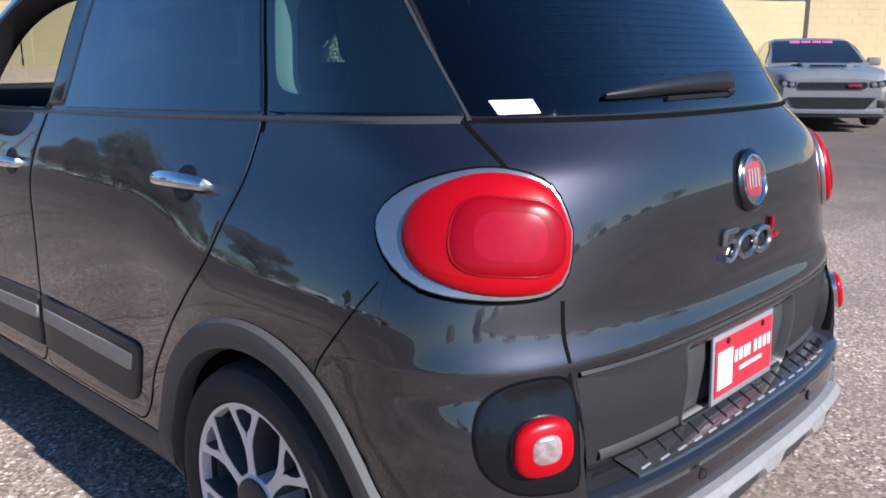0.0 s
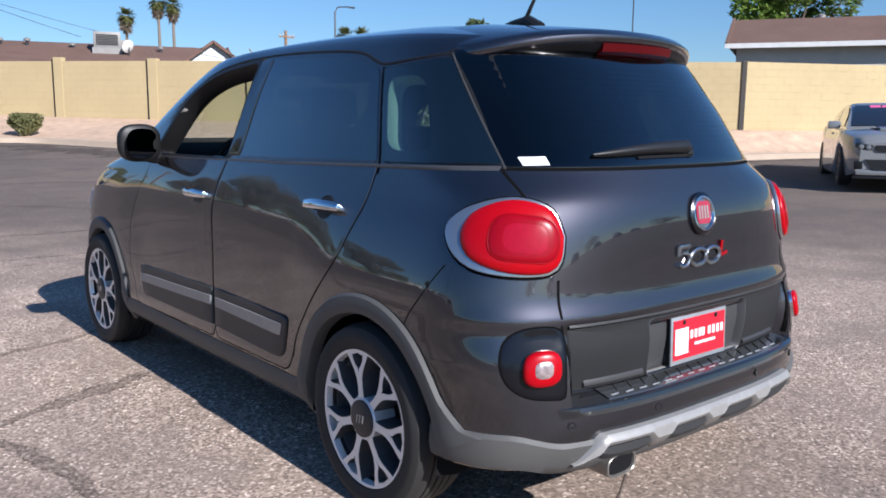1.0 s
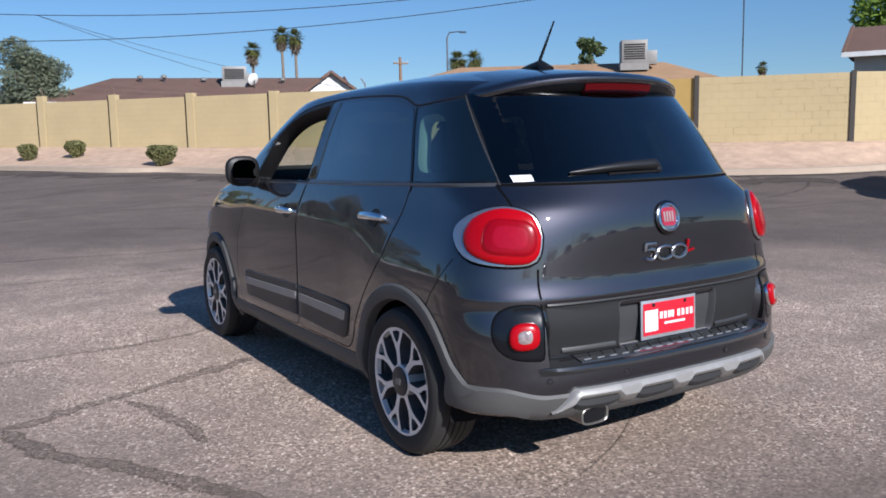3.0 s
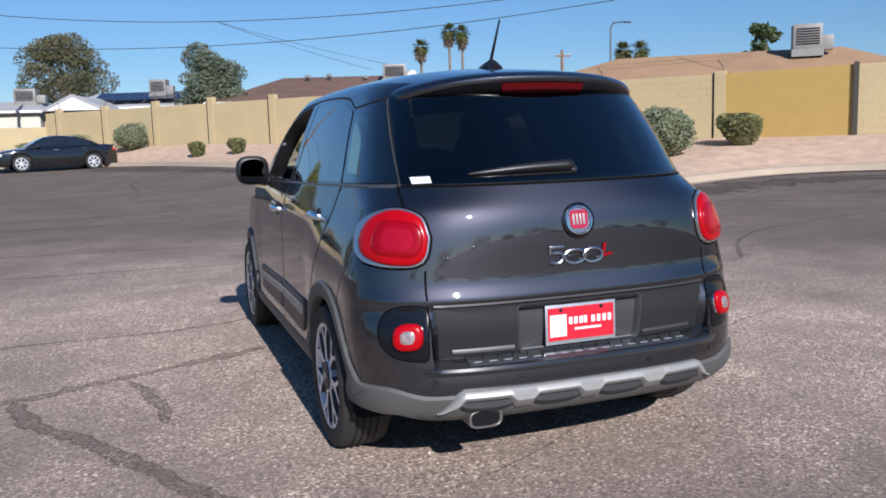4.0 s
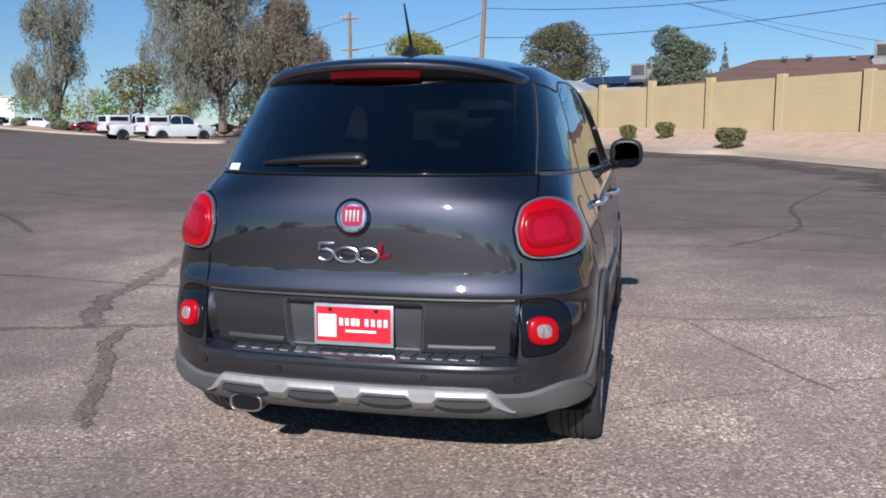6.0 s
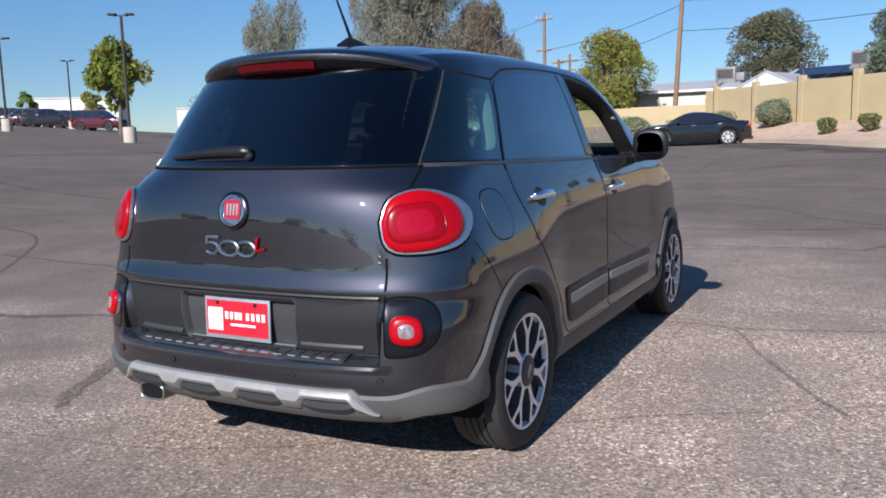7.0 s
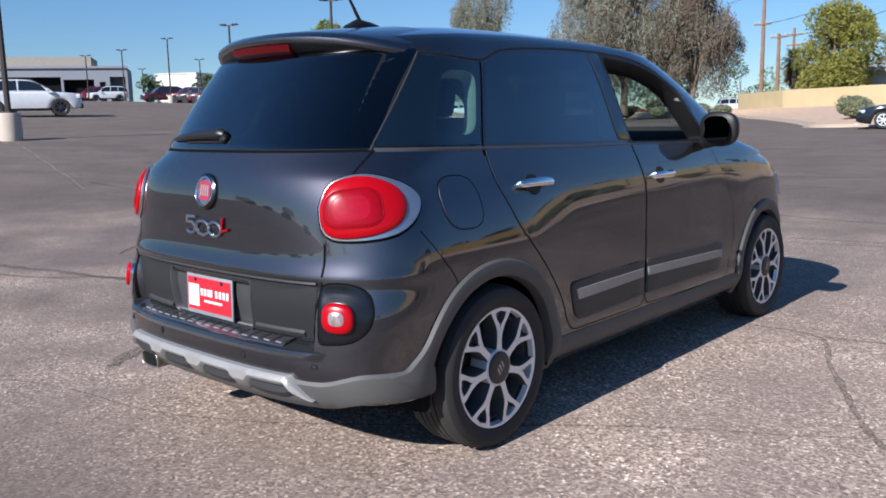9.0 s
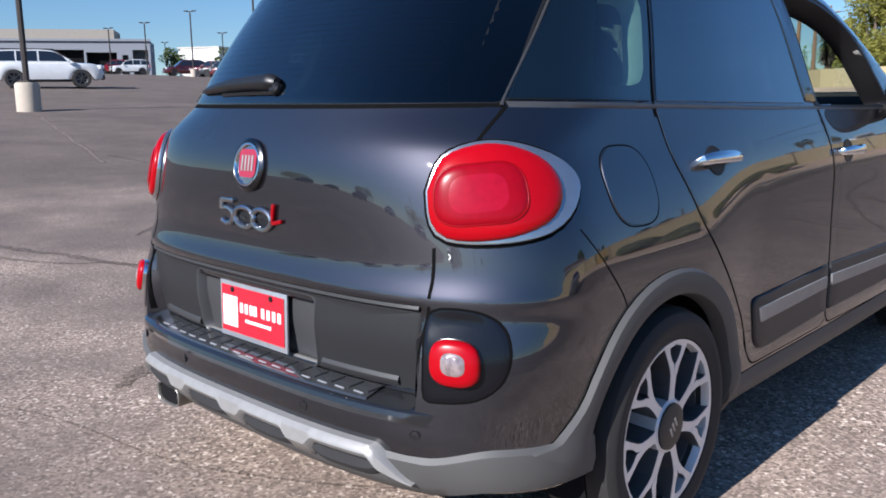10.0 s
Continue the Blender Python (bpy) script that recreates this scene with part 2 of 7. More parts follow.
def recess(x, z):
    """How far the tailgate's lower panel lies inside the bumper's line."""
    return (0.012 + 0.27 * max(0.0, 0.70 - z)) * (1 - smooth01(abs(x), 0.585, 0.618)) * smooth01(z, 0.478, 0.492) * (1 - smooth01(z, 0.692, 0.712))


def rear_y(x, z):
    """The rear face's y at x, z."""
    a, b = rear_line(z) + 1e-5, rear_line(z) + 0.6
    for _ in range(40):
        m = (a + b) / 2
        if side_x(m, z) < abs(x):
            a = m
        else:
            b = m
    return b + recess(x, z)


def normal_of(fn, a, b, flip):
    h = 0.004
    p = fn(a, b)
    n = (fn(a + h, b) - p).cross(fn(a, b + h) - p)
    if n.length < 1e-12:
        n = Vector((0, -1, 0))
    n.normalize()
    return n * flip


def side_map(sgn):
    base = lambda y, z: Vector((sgn * side_x(y, z), y, z))

    def at(y, z, off=0.0):
        n = normal_of(base, y, z, 1)
        if n.x * sgn < 0:
            n = -n
        return base(y, z) + n * off
    return at


def rear_map():
    base = lambda x, z: Vector((x, rear_y(x, z), z))

    def at(x, z, off=0.0):
        n = normal_of(base, x, z, 1)
        if n.y > 0:
            n = -n
        return base(x, z) + n * off
    return at


CORNER = (0.35, 0.65)


def corner_map(sgn):
    """Round the rear corner: s is an angle times half a metre, counted from straight back."""
    def base(s, z):
        a = s / 0.5
        dx, dy = math.sin(a), -math.cos(a)
        lo, hi = 0.0, 1.2
        for _ in range(36):
            m = (lo + hi) / 2
            x, y = CORNER[0] + dx * m, CORNER[1] + dy * m
            if y > rear_line(z) and x < side_x(y, z):
                lo = m
            else:
                hi = m
        return Vector((sgn * (CORNER[0] + dx * lo), CORNER[1] + dy * lo, z))

    def at(s, z, off=0.0):
        n = normal_of(base, s, z, 1)
        if n.y > 0 and n.x * sgn < 0 or n.x * sgn < 0:
            n = -n
        return base(s, z) + n * off
    return at


def front_map():
    def base(x, z):
        a, b = 1.8, front_line(z) - 1e-4
        for _ in range(36):
            m = (a + b) / 2
            if side_x(m, z) > abs(x):
                a = m
            else:
                b = m
        return Vector((x, a, z))

    def at(x, z, off=0.0):
        n = normal_of(base, x, z, 1)
        if n.y < 0:
            n = -n
        return base(x, z) + n * off
    return at


def rounded(poly, r, n=5):
    """The outline poly with its corners rounded; r is one radius or one for each corner."""
    out = []
    k = len(poly)
    for i in range(k):
        p0, p, p1 = Vector(poly[i - 1]), Vector(poly[i]), Vector(poly[(i + 1) % k])
        rr = r[i] if isinstance(r, (list, tuple)) else r
        a, b = (p0 - p), (p1 - p)
        rr = min(rr, a.length * 0.48, b.length * 0.48)
        a, b = p + a.normalized() * rr, p + b.normalized() * rr
        for j in range(n + 1):
            t = j / n
            out.append((1 - t) ** 2 * a + 2 * t * (1 - t) * p + t * t * b)
    return out


def dense(outline, step=0.03):
    out = []
    for i, p in enumerate(outline):
        q = outline[(i + 1) % len(outline)]
        n = max(1, int((q - p).length / step))
        out += [p.lerp(q, j / n) for j in range(n)]
    return out


def patch(outline, fn, rings, centre=None, bm=None, close=True, step=0.03):
    """A shell over an outline: rings of (scale to the centre, height over the surface)."""
    bm = bm or bmesh.new()
    pts = dense([Vector(p) for p in outline], step)
    c = Vector(centre) if centre else sum(pts, Vector((0, 0))) / len(pts)
    rows = []
    for s, off in rings:
        rows.append([bm.verts.new(fn(*(c + (p - c) * s), off)) for p in pts])
    for a, b in zip(rows, rows[1:]):
        for i in range(len(pts)):
            j = (i + 1) % len(pts)
            bm.faces.new((a[i], a[j], b[j], b[i]))
    if close:
        v = bm.verts.new(fn(*c, rings[-1][1]))
        for i in range(len(pts)):
            bm.faces.new((rows[-1][i], rows[-1][(i + 1) % len(pts)], v))
    return bm


def strip(points, fn, width, heights=(0.0, 0.002, 0.0), closed=False, bm=None):
    """A narrow moulding along a line on the surface; heights across it."""
    bm = bm or bmesh.new()
    pts = [Vector(p) for p in points]
    n = len(pts)
    rows = []
    for i, p in enumerate(pts):
        a = pts[i - 1] if (i or closed) else p
        b = pts[(i + 1) % n] if (i < n - 1 or closed) else p
        d = (b - a).normalized()
        s = Vector((-d.y, d.x))
        w = width[i] if isinstance(width, (list, tuple)) else width
        rows.append([bm.verts.new(fn(*(p + s * w * (j / (len(heights) - 1) - 0.5)), h)) for j, h in enumerate(heights)])
    for i in range(n if closed else n - 1):
        a, b = rows[i], rows[(i + 1) % n]
        for j in range(len(heights) - 1):
            bm.faces.new((a[j], b[j], b[j + 1], a[j + 1]))
    return bm


def curve_line(points, step=0.025):
    """A smooth line through points in the plane."""
    pts = [Vector(p) for p in points]
    out = []
    for i in range(len(pts) - 1):
        p0, p1, p2, p3 = pts[max(i - 1, 0)], pts[i], pts[i + 1], pts[min(i + 2, len(pts) - 1)]
        n = max(2, int((p2 - p1).length / step))
        for k in range(n):
            t = k / n
            out.append(0.5 * (2 * p1 + (p2 - p0) * t + (2 * p0 - 5 * p1 + 4 * p2 - p3) * t * t + (3 * p1 - p0 - 3 * p2 + p3) * t ** 3))
    return out + [pts[-1]]


def inside(p, poly):
    x, y = p
    hit = False
    for i in range(len(poly)):
        (x0, y0), (x1, y1) = poly[i - 1], poly[i]
        if (y0 > y) != (y1 > y) and x < (x1 - x0) * (y - y0) / (y1 - y0) + x0:
            hit = not hit
    return hit


# window outlines on the side (y, z) and the rear (x, z)
WIN_Q = [(0.668, 1.490), (0.946, 1.462), (0.826, 1.150), (0.372, 1.160)]
WIN_R = [(0.964, 1.462), (1.19, 1.515), (1.725, 1.525), (1.765, 1.130), (0.846, 1.148)]
WIN_F = [(1.835, 1.530), (2.20, 1.495), (2.46, 1.395), (2.69, 1.115), (1.875, 1.125)]
WIN_B = [(-0.586, 1.515), (0.586, 1.515), (0.647, 1.153), (-0.647, 1.153)]
WIN_W = [(-0.55, 1.53), (0.55, 1.53), (0.70, 1.15), (-0.70, 1.15)]
HUB_Y, HUB_Z, WHEEL_R = (0.765, 3.412), 0.312, 0.315
ARCH = [(0.765, 0.305), (3.412, 0.30)]


def shrunk(poly, d):
    c = sum((Vector(p) for p in poly), Vector((0, 0))) / len(poly)
    return [tuple(c + (Vector(p) - c) * (1 - d)) for p in poly]


def body_shell(holes=True):
    levels = [0.20, 0.23, 0.26, 0.29, 0.32, 0.35, 0.38, 0.41, 0.44, 0.465, 0.478, 0.485, 0.492, 0.51, 0.54, 0.57, 0.60, 0.625, 0.65, 0.672, 0.692, 0.712, 0.722, 0.728, 0.734, 0.74, 0.75, 0.76, 0.775, 0.79, 0.81, 0.84, 0.87, 0.90, 0.93, 0.96, 0.975, 0.99, 1.005, 1.02, 1.035, 1.05, 1.07, 1.09, 1.11, 1.125, 1.14]
    levels = [v for a, b in zip(levels, levels[1:]) for v in ((a, (a + b) / 2) if b - a > 0.013 else (a,))] + levels[-1:]
    nb, ns, nf, ng = 44, 150, 26, 24

    def loop(z, g=None):
        pts = []
        for k in range(nb + ns + nf + 1):
            zz = z
            for _ in range(4 if g is not None else 1):
                yr, yf = rear_line(zz), front_line(zz)
                d = 0.75 if zz < 1.0 else 0.6
                c, e = corner(zz)
                fr = 1.0
                if k < nb:
                    a = math.pi / 2 * k / nb
                    y, fr = yr + c * (1 - math.cos(a) ** (2 / e)), math.sin(a) ** (2 / e)
                elif k <= nb + ns:
                    y = yr + c + (yf - d - yr - c) * (k - nb) / ns
                else:
                    a = math.pi / 2 * (1 - (k - nb - ns) / nf)
                    y, fr = yf - d * (1 - math.cos(a) ** (2 / 2.6)), math.sin(a) ** (2 / 2.6) if a > 1e-6 else 0.0
                if g is not None:
                    zz = 1.14 + (lerp_table(EDGE_Z, y) - 1.14) * g
            x = (base_w(zz) * taper(y, zz) + haunch(y, zz)) * fr
            if k < nb:
                y += recess(x, zz)
            pts.append(Vector((x, y, zz)))
        return pts

    loops = [loop(z) for z in levels] + [loop(0, (k + 1) / ng) for k in range(ng)]
    top = loops[-1]
    for s in (0.97, 0.93, 0.88, 0.8, 0.7, 0.58, 0.45, 0.32, 0.19, 0.07):
        ring = []
        for p in top:
            y = 1.45 + (p.y - 1.45) * (1 - (1 - s) * 0.97)
            ring.append(Vector((p.x * s, y, lerp_table(EDGE_Z, y) + (p.z - lerp_table(EDGE_Z, p.y)) * s + 0.072 * (1 - s ** 2.2))))
        loops.append(ring)
    bm = bmesh.new()
    rows = []
    for lp in loops:
        right = [bm.verts.new(p) for p in lp]
        left = [bm.verts.new((-p.x, p.y, p.z)) for p in lp[1:-1]]
        rows.append(right + left[::-1])
    n = len(rows[0])
    q_in, r_in, f_in = (shrunk(w, s) for w, s in ((WIN_Q, 0.10), (WIN_R, 0.12), (WIN_F, -0.01)))
    b_in, w_in = shrunk(WIN_B, 0.1), shrunk(WIN_W, 0.06)
    for a, b in zip(rows, rows[1:]):
        for i in range(n):
            j = (i + 1) % n
            vs = (a[i], a[j], b[j], b[i])
            c = sum((v.co for v in vs), Vector()) / 4
            if abs(c.x) > 0.45 and any(math.hypot(c.y - h, c.z - hz) < 0.400 for h, hz in ARCH):
                continue
            if holes and abs(c.x) > 0.5 and any(inside((c.y, c.z), w) for w in (q_in, r_in, f_in)):
                continue
            if holes and c.y < 0.75 and inside((c.x, c.z), b_in):
                continue
            if holes and c.y > 2.35 and c.z > 1.15 and inside((c.x, c.z), w_in):
                continue
            if c.z < 0.294 and c.y < 0.5:
                continue
            if c.y < 0.4 and abs(c.x) < 0.56 and 0.515 < c.z < 0.675:
                continue
            bm.faces.new(vs)
    last = rows[-1]
    bm.faces.new(last)
    bmesh.ops.remove_doubles(bm, verts=bm.verts, dist=0.0004)
    bmesh.ops.delete(bm, geom=[v for v in bm.verts if not v.link_faces], context="VERTS")
    return bm


def make_wheel():
    """One road wheel round the origin, its outer face towards +x."""
    w = thing("car_wheel", "", "")
    tyre = [(0.218, -0.09), (0.25, -0.108), (0.28, -0.112), (0.303, -0.1), (0.313, -0.07)]
    tread = []
    for k in range(-2, 3):
        x = k * 0.029
        tread += [(0.3155 - 0.0007 * abs(k), x - 0.0112), (0.3155 - 0.0007 * abs(k), x + 0.0112), (0.3065, x + 0.0122), (0.3065, x + 0.0168)]
    prof = tyre + tread[:-2] + [(0.313, 0.073), (0.303, 0.1), (0.285, 0.111), (0.268, 0.1125), (0.262, 0.1105), (0.252, 0.109), (0.238, 0.106), (0.228, 0.095), (0.216, 0.06)]
    part("tyre", revolve(prof, 72), TYRE, w)
    rim = [(0.205, -0.09), (0.215, -0.088), (0.2, -0.06), (0.196, 0.04), (0.205, 0.07), (0.216, 0.09), (0.230, 0.1), (0.236, 0.109), (0.230, 0.111), (0.218, 0.103), (0.208, 0.09), (0.201, 0.07), (0.199, 0.05)]
    part("rim", revolve(rim[:5] + rim[11:], 72), ALLOYSIDE, w, "grey inner rim barrel")
    part("rim_lip", revolve([(0.219, 0.080), (0.228, 0.094), (0.2315, 0.101), (0.2315, 0.1035), (0.2270, 0.1030), (0.2225, 0.101), (0.217, 0.080)], 72), ALLOY, w, "machined silver rim lip")
    part("brake_disc", revolve([(0.03, 0.0), (0.14, 0.0), (0.14, -0.012), (0.03, -0.012)], 40), mat("brake_iron", (0.12, 0.11, 0.1), 0.5, 0.8), w)
    part("wheel_back", revolve([(0.197, -0.05), (0.1, -0.06), (0.01, -0.06)], 40), LINER, w)

    def flat(poly, x0, x1, bm, grow=1.0):
        a = [bm.verts.new((x1, p[0], p[1])) for p in poly]
        c = Vector(poly[0]).lerp(Vector(poly[len(poly) // 2]), 0.5)
        e = [bm.verts.new((x0, c.x + (p[0] - c.x) * grow, c.y + (p[1] - c.y) * grow)) for p in poly]
        bm.faces.new(a)
        for i in range(len(poly)):
            j = (i + 1) % len(poly)
            bm.faces.new((a[i], e[i], e[j], a[j]))

    n = 7
    pol = lambda r, a: (r * math.sin(a), r * math.cos(a))
    for k in range(n):
        bm, bd = bmesh.new(), bmesh.new()
        a0 = 2 * math.pi * k / n
        stem = [pol(0.05, a0 - 0.44), pol(0.066, a0 - 0.30), pol(0.082, a0 - 0.17), pol(0.105, a0 - 0.122), pol(0.135, a0 - 0.110), pol(0.158, a0), pol(0.135, a0 + 0.110), pol(0.105, a0 + 0.122), pol(0.082, a0 + 0.17), pol(0.066, a0 + 0.30), pol(0.05, a0 + 0.44)]
        flat(stem, 0.098, 0.100, bm)
        flat(stem, 0.02, 0.098, bd, 1.25)
        for s in (-1, 1):
            arm = [pol(0.140, a0 + s * 0.01), pol(0.135, a0 + s * 0.110), pol(0.160, a0 + s * 0.150), pol(0.188, a0 + s * 0.212), pol(0.212, a0 + s * 0.258), pol(0.226, a0 + s * 0.275), pol(0.226, a0 + s * 0.13), pol(0.214, a0 + s * 0.150), pol(0.198, a0 + s * 0.140), pol(0.180, a0 + s * 0.095), pol(0.166, a0 + s * 0.02)]
            flat(arm, 0.099, 0.101, bm)
            flat(arm, 0.03, 0.099, bd, 1.08)
        flat([pol(0.214, a0 - 0.19), pol(0.226, a0 - 0.21), pol(0.226, a0 + 0.21), pol(0.214, a0 + 0.19), pol(0.219, a0)], 0.05, 0.1005, bm)
        web = [pol(0.158, a0), pol(0.180, a0 + 0.1), pol(0.198, a0 + 0.14), pol(0.222, a0 + 0.16), pol(0.222, a0 - 0.16), pol(0.198, a0 - 0.14), pol(0.180, a0 - 0.1)]
        flat(web, 0.035, 0.070, bd)
        part("spoke", bm, ALLOY, w, "machined silver spoke face", smooth=False)
        part("spoke_side", bd, ALLOYSIDE, w, "grey painted spoke flank", smooth=False)
    part("hub", revolve([(0.074, 0.02), (0.073, 0.098), (0.068, 0.1035), (0.063, 0.102), (0.045, 0.101), (0.004, 0.101)], 32), ALLOY, w)
    part("hub_cap", revolve([(0.064, 0.098), (0.062, 0.107), (0.050, 0.111), (0.002, 0.112)], 32), mat("hub_cap_grey", (0.03, 0.03, 0.031), 0.5), w, "matt black hub cap")
    for dz in (-0.016, 0.0, 0.016):
        part("cap_bar", box((0.003, 0.007, 0.028), pose(0.1125, dz, 0, -18), 0.001), SILVER, w)
    for k in range(5):
        a = 2 * math.pi * (k + 0.5) / 5
        part("wheel_bolt", revolve([(0.009, 0.085), (0.009, 0.094), (0.002, 0.095)], 10, m=pose(0, 0.056 * math.sin(a), 0.056 * math.cos(a))), ALLOYDARK, w)
    return w


QUARTER = glass_mat("quarter_glass", (0.36, 0.52, 0.47), gloss=0.13)
TRIM = mat("pale_pillar_trim", (0.6, 0.6, 0.56), 0.8)
HEATER = mat("heater_trace", (0.007, 0.006, 0.006), 0.1, spec=0.5, coat=0.6)


def rim_between(outer, inner, centre, fn, off):
    """A flat band between two outlines round one centre."""
    bm, c, rows = bmesh.new(), Vector(centre), []
    inn = dense([Vector(p) for p in inner], 0.01)
    for p in dense([Vector(p) for p in outer], 0.02):
        a = math.atan2(p.y - c.y, p.x - c.x)
        q = min(inn, key=lambda v: abs((math.atan2(v.y - c.y, v.x - c.x) - a + math.pi) % (2 * math.pi) - math.pi))
        rows.append([bm.verts.new(fn(*p.lerp(q, k / 4), off)) for k in range(5)])
    for i, a in enumerate(rows):
        b = rows[(i + 1) % len(rows)]
        for j in range(4):
            bm.faces.new((a[j], b[j], b[j + 1], a[j + 1]))
    return bm


def build_hatchback():
    car = thing("hatchback_car", "dark graphite metallic compact hatchback with grey cladding parked on asphalt", "car")
    P = lambda name, bm, m, label="", parent=None, **k: part(name, bm, m, parent or car, label, **k)
    shell = P("body", body_shell(), [PAINT, LINER])
    md = shell.modifiers.new("solid", "SOLIDIFY")
    shell.data.materials[1] = mat("cabin_lining", (0.16, 0.155, 0.145), 0.85)
    md.thickness, md.offset, md.material_offset, md.material_offset_rim = 0.02, -1.0, 1, 1
    rm, cms, sms = rear_map(), {s: corner_map(s) for s in (-1, 1)}, {s: side_map(s) for s in (-1, 1)}
    fm = front_map()
    P("underbody", box((1.36, 3.6, 0.05), pose(0, 2.15, 0.235), 0.02), LINER)
    for hy, hz in ARCH:
        for s in (-1, 1):
            bm = bmesh.new()
            rows = []
            for k in range(21):
                a = radians(-12 + 204 * k / 20)
                rows.append([bm.verts.new((s * x, hy + r * math.cos(a), hz + r * math.sin(a))) for x, r in ((0.862, 0.362), (0.80, 0.385), (0.55, 0.39), (0.55, 0.02))])
            for p, q in zip(rows, rows[1:]):
                for j in range(3):
                    bm.faces.new((p[j], q[j], q[j + 1], p[j + 1]))
            P("wheel_arch_liner", bm, LINER)

    # glass
    P("rear_window", patch(rounded(WIN_B, [0.02, 0.02, 0.02, 0.02]), rm, [(1.0, -0.004), (1.0, 0.003), (0.985, 0.005)] + [(0.985 * (1 - k / 8), 0.005) for k in range(1, 8)]), REARTINT, "dark tinted rear window glass")
    fr = shrunk(WIN_B, -0.012)
    P("window_border", patch(rounded(fr, 0.02), rm, [(1.0, 0.0), (0.995, 0.003), (0.88, 0.003)], close=False), DARK)
    for k in range(15):
        z = 1.225 + 0.0165 * k
        P("heater_line", strip([(-0.5 + k * 0.002 + (1.0 - k * 0.004) * i / 24, z) for i in range(25)], rm, 0.0006, (0.0056, 0.0056)), HEATER)
    P("windscreen", patch(rounded(WIN_W, 0.06), fm, [(1.0, 0.002)] + [(1 - k / 8, 0.004) for k in range(1, 8)]), CLEAR, "clear windscreen glass")
    for s in (-1, 1):
        sm = sms[s]
        q = P("quarter_window", patch(rounded(WIN_Q, [0.012, 0.012, 0.012, 0.012]), sm, [(1.0, -0.002), (0.99, 0.004)] + [(0.99 * (1 - k / 7), 0.004) for k in range(1, 7)]), QUARTER, "tinted rear quarter window glass")
        P("window_border", rim_between(rounded(WIN_Q, 0.012), rounded([(0.735, 1.435), (0.905, 1.43), (0.815, 1.19), (0.60, 1.19)], 0.06), (0.765, 1.31), sm, 0.0025), DARK, parent=q)
        tr, rows = bmesh.new(), []
        for p in dense(rounded([(0.735, 1.435), (0.905, 1.43), (0.815, 1.19), (0.60, 1.19)], 0.06), 0.02):
            c = Vector((0.765, 1.31))
            rows.append([tr.verts.new(sm(*(c + (p - c) * f), o)) for f, o in ((1.02, 0.0), (1.0, -0.012), (0.97, -0.06), (1.1, -0.07))])
        for i, a in enumerate(rows):
            b = rows[(i + 1) % len(rows)]
            for j in range(3):
                tr.faces.new((a[j], b[j], b[j + 1], a[j + 1]))
        P("quarter_trim", tr, TRIM, "pale inner pillar trim", parent=q)
        q = P("rear_door_window", patch(rounded(WIN_R, [0.03, 0.10, 0.012, 0.012, 0.012]), sm, [(1.0, -0.002), (0.99, 0.004)] + [(0.99 * (1 - k / 7), 0.004) for k in range(1, 7)]), TINT, "dark tinted rear door window glass")
        P("window_border", patch(rounded(WIN_R, [0.03, 0.10, 0.012, 0.012, 0.012]), sm, [(1.0, -0.001), (0.99, 0.0025), (0.86, 0.0025)], close=False), DARK, parent=q)
        # open front window: rubber-lined frame
        P("front_window_frame", patch(rounded(shrunk(WIN_F, -0.06), [0.05, 0.2, 0.15, 0.03, 0.03]), sm, [(1.0, 0.0), (0.99, 0.004), (0.93, 0.004), (0.90, -0.010), (0.885, -0.03), (0.845, -0.05), (0.84, -0.075)], close=False), DARK, "black frame of an open front window")
        bm = strip(curve_line([(0.375, 1.150), (0.85, 1.137), (1.4, 1.122), (1.85, 1.115), (2.68, 1.098)]), sm, 0.014, (0.0, 0.004, 0.004, 0.0))
        P("belt_moulding", bm, mat("satin_black_moulding", (0.09, 0.09, 0.092), 0.3, 0.4), "satin dark waist moulding")
        bm = strip(curve_line([(0.66, 1.506), (0.93, 1.478), (1.0, 1.488), (1.18, 1.532), (1.75, 1.545), (2.2, 1.503), (2.5, 1.37)]), sm, 0.011, (0.0, 0.0035, 0.0035, 0.0))
        P("drip_moulding", bm, DARK)
        bm = strip(curve_line([(0.674, 1.50), (0.505, 1.31), (0.364, 1.145)]), sm, 0.008, (0.0, 0.0055, 0.0055, 0.0))
        P("pillar_moulding", bm, mat("satin_grey_moulding", (0.07, 0.07, 0.072), 0.3, 0.4), "satin grey pillar moulding")
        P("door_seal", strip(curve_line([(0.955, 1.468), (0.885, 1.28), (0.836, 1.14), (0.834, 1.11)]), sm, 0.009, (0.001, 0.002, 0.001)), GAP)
        P("door_pillar", patch(rounded([(1.735, 1.53), (1.825, 1.53), (1.87, 1.13), (1.775, 1.135)], 0.008), sm, [(1.0, 0.0), (0.96, 0.005), (0.5, 0.005)]), mat("gloss_black_pillar", (0.01, 0.01, 0.012), 0.12, coat=0.6), "gloss black door pillar")

        # doors as proud panels over dark strips that paint the shaded shut gaps
        rear_door = [(0.840, 1.137), (0.85, 1.0), (0.925, 0.83), (1.10, 0.65), (1.215, 0.50), (1.265, 0.35), (1.895, 0.35), (1.925, 0.60), (1.93, 0.90), (1.865, 1.117)]
        front_door = [(1.873, 1.117), (1.938, 0.90), (1.933, 0.60), (1.903, 0.35), (2.84, 0.335), (2.945, 0.55), (2.925, 0.75), (2.80, 0.93), (2.66, 1.100)]
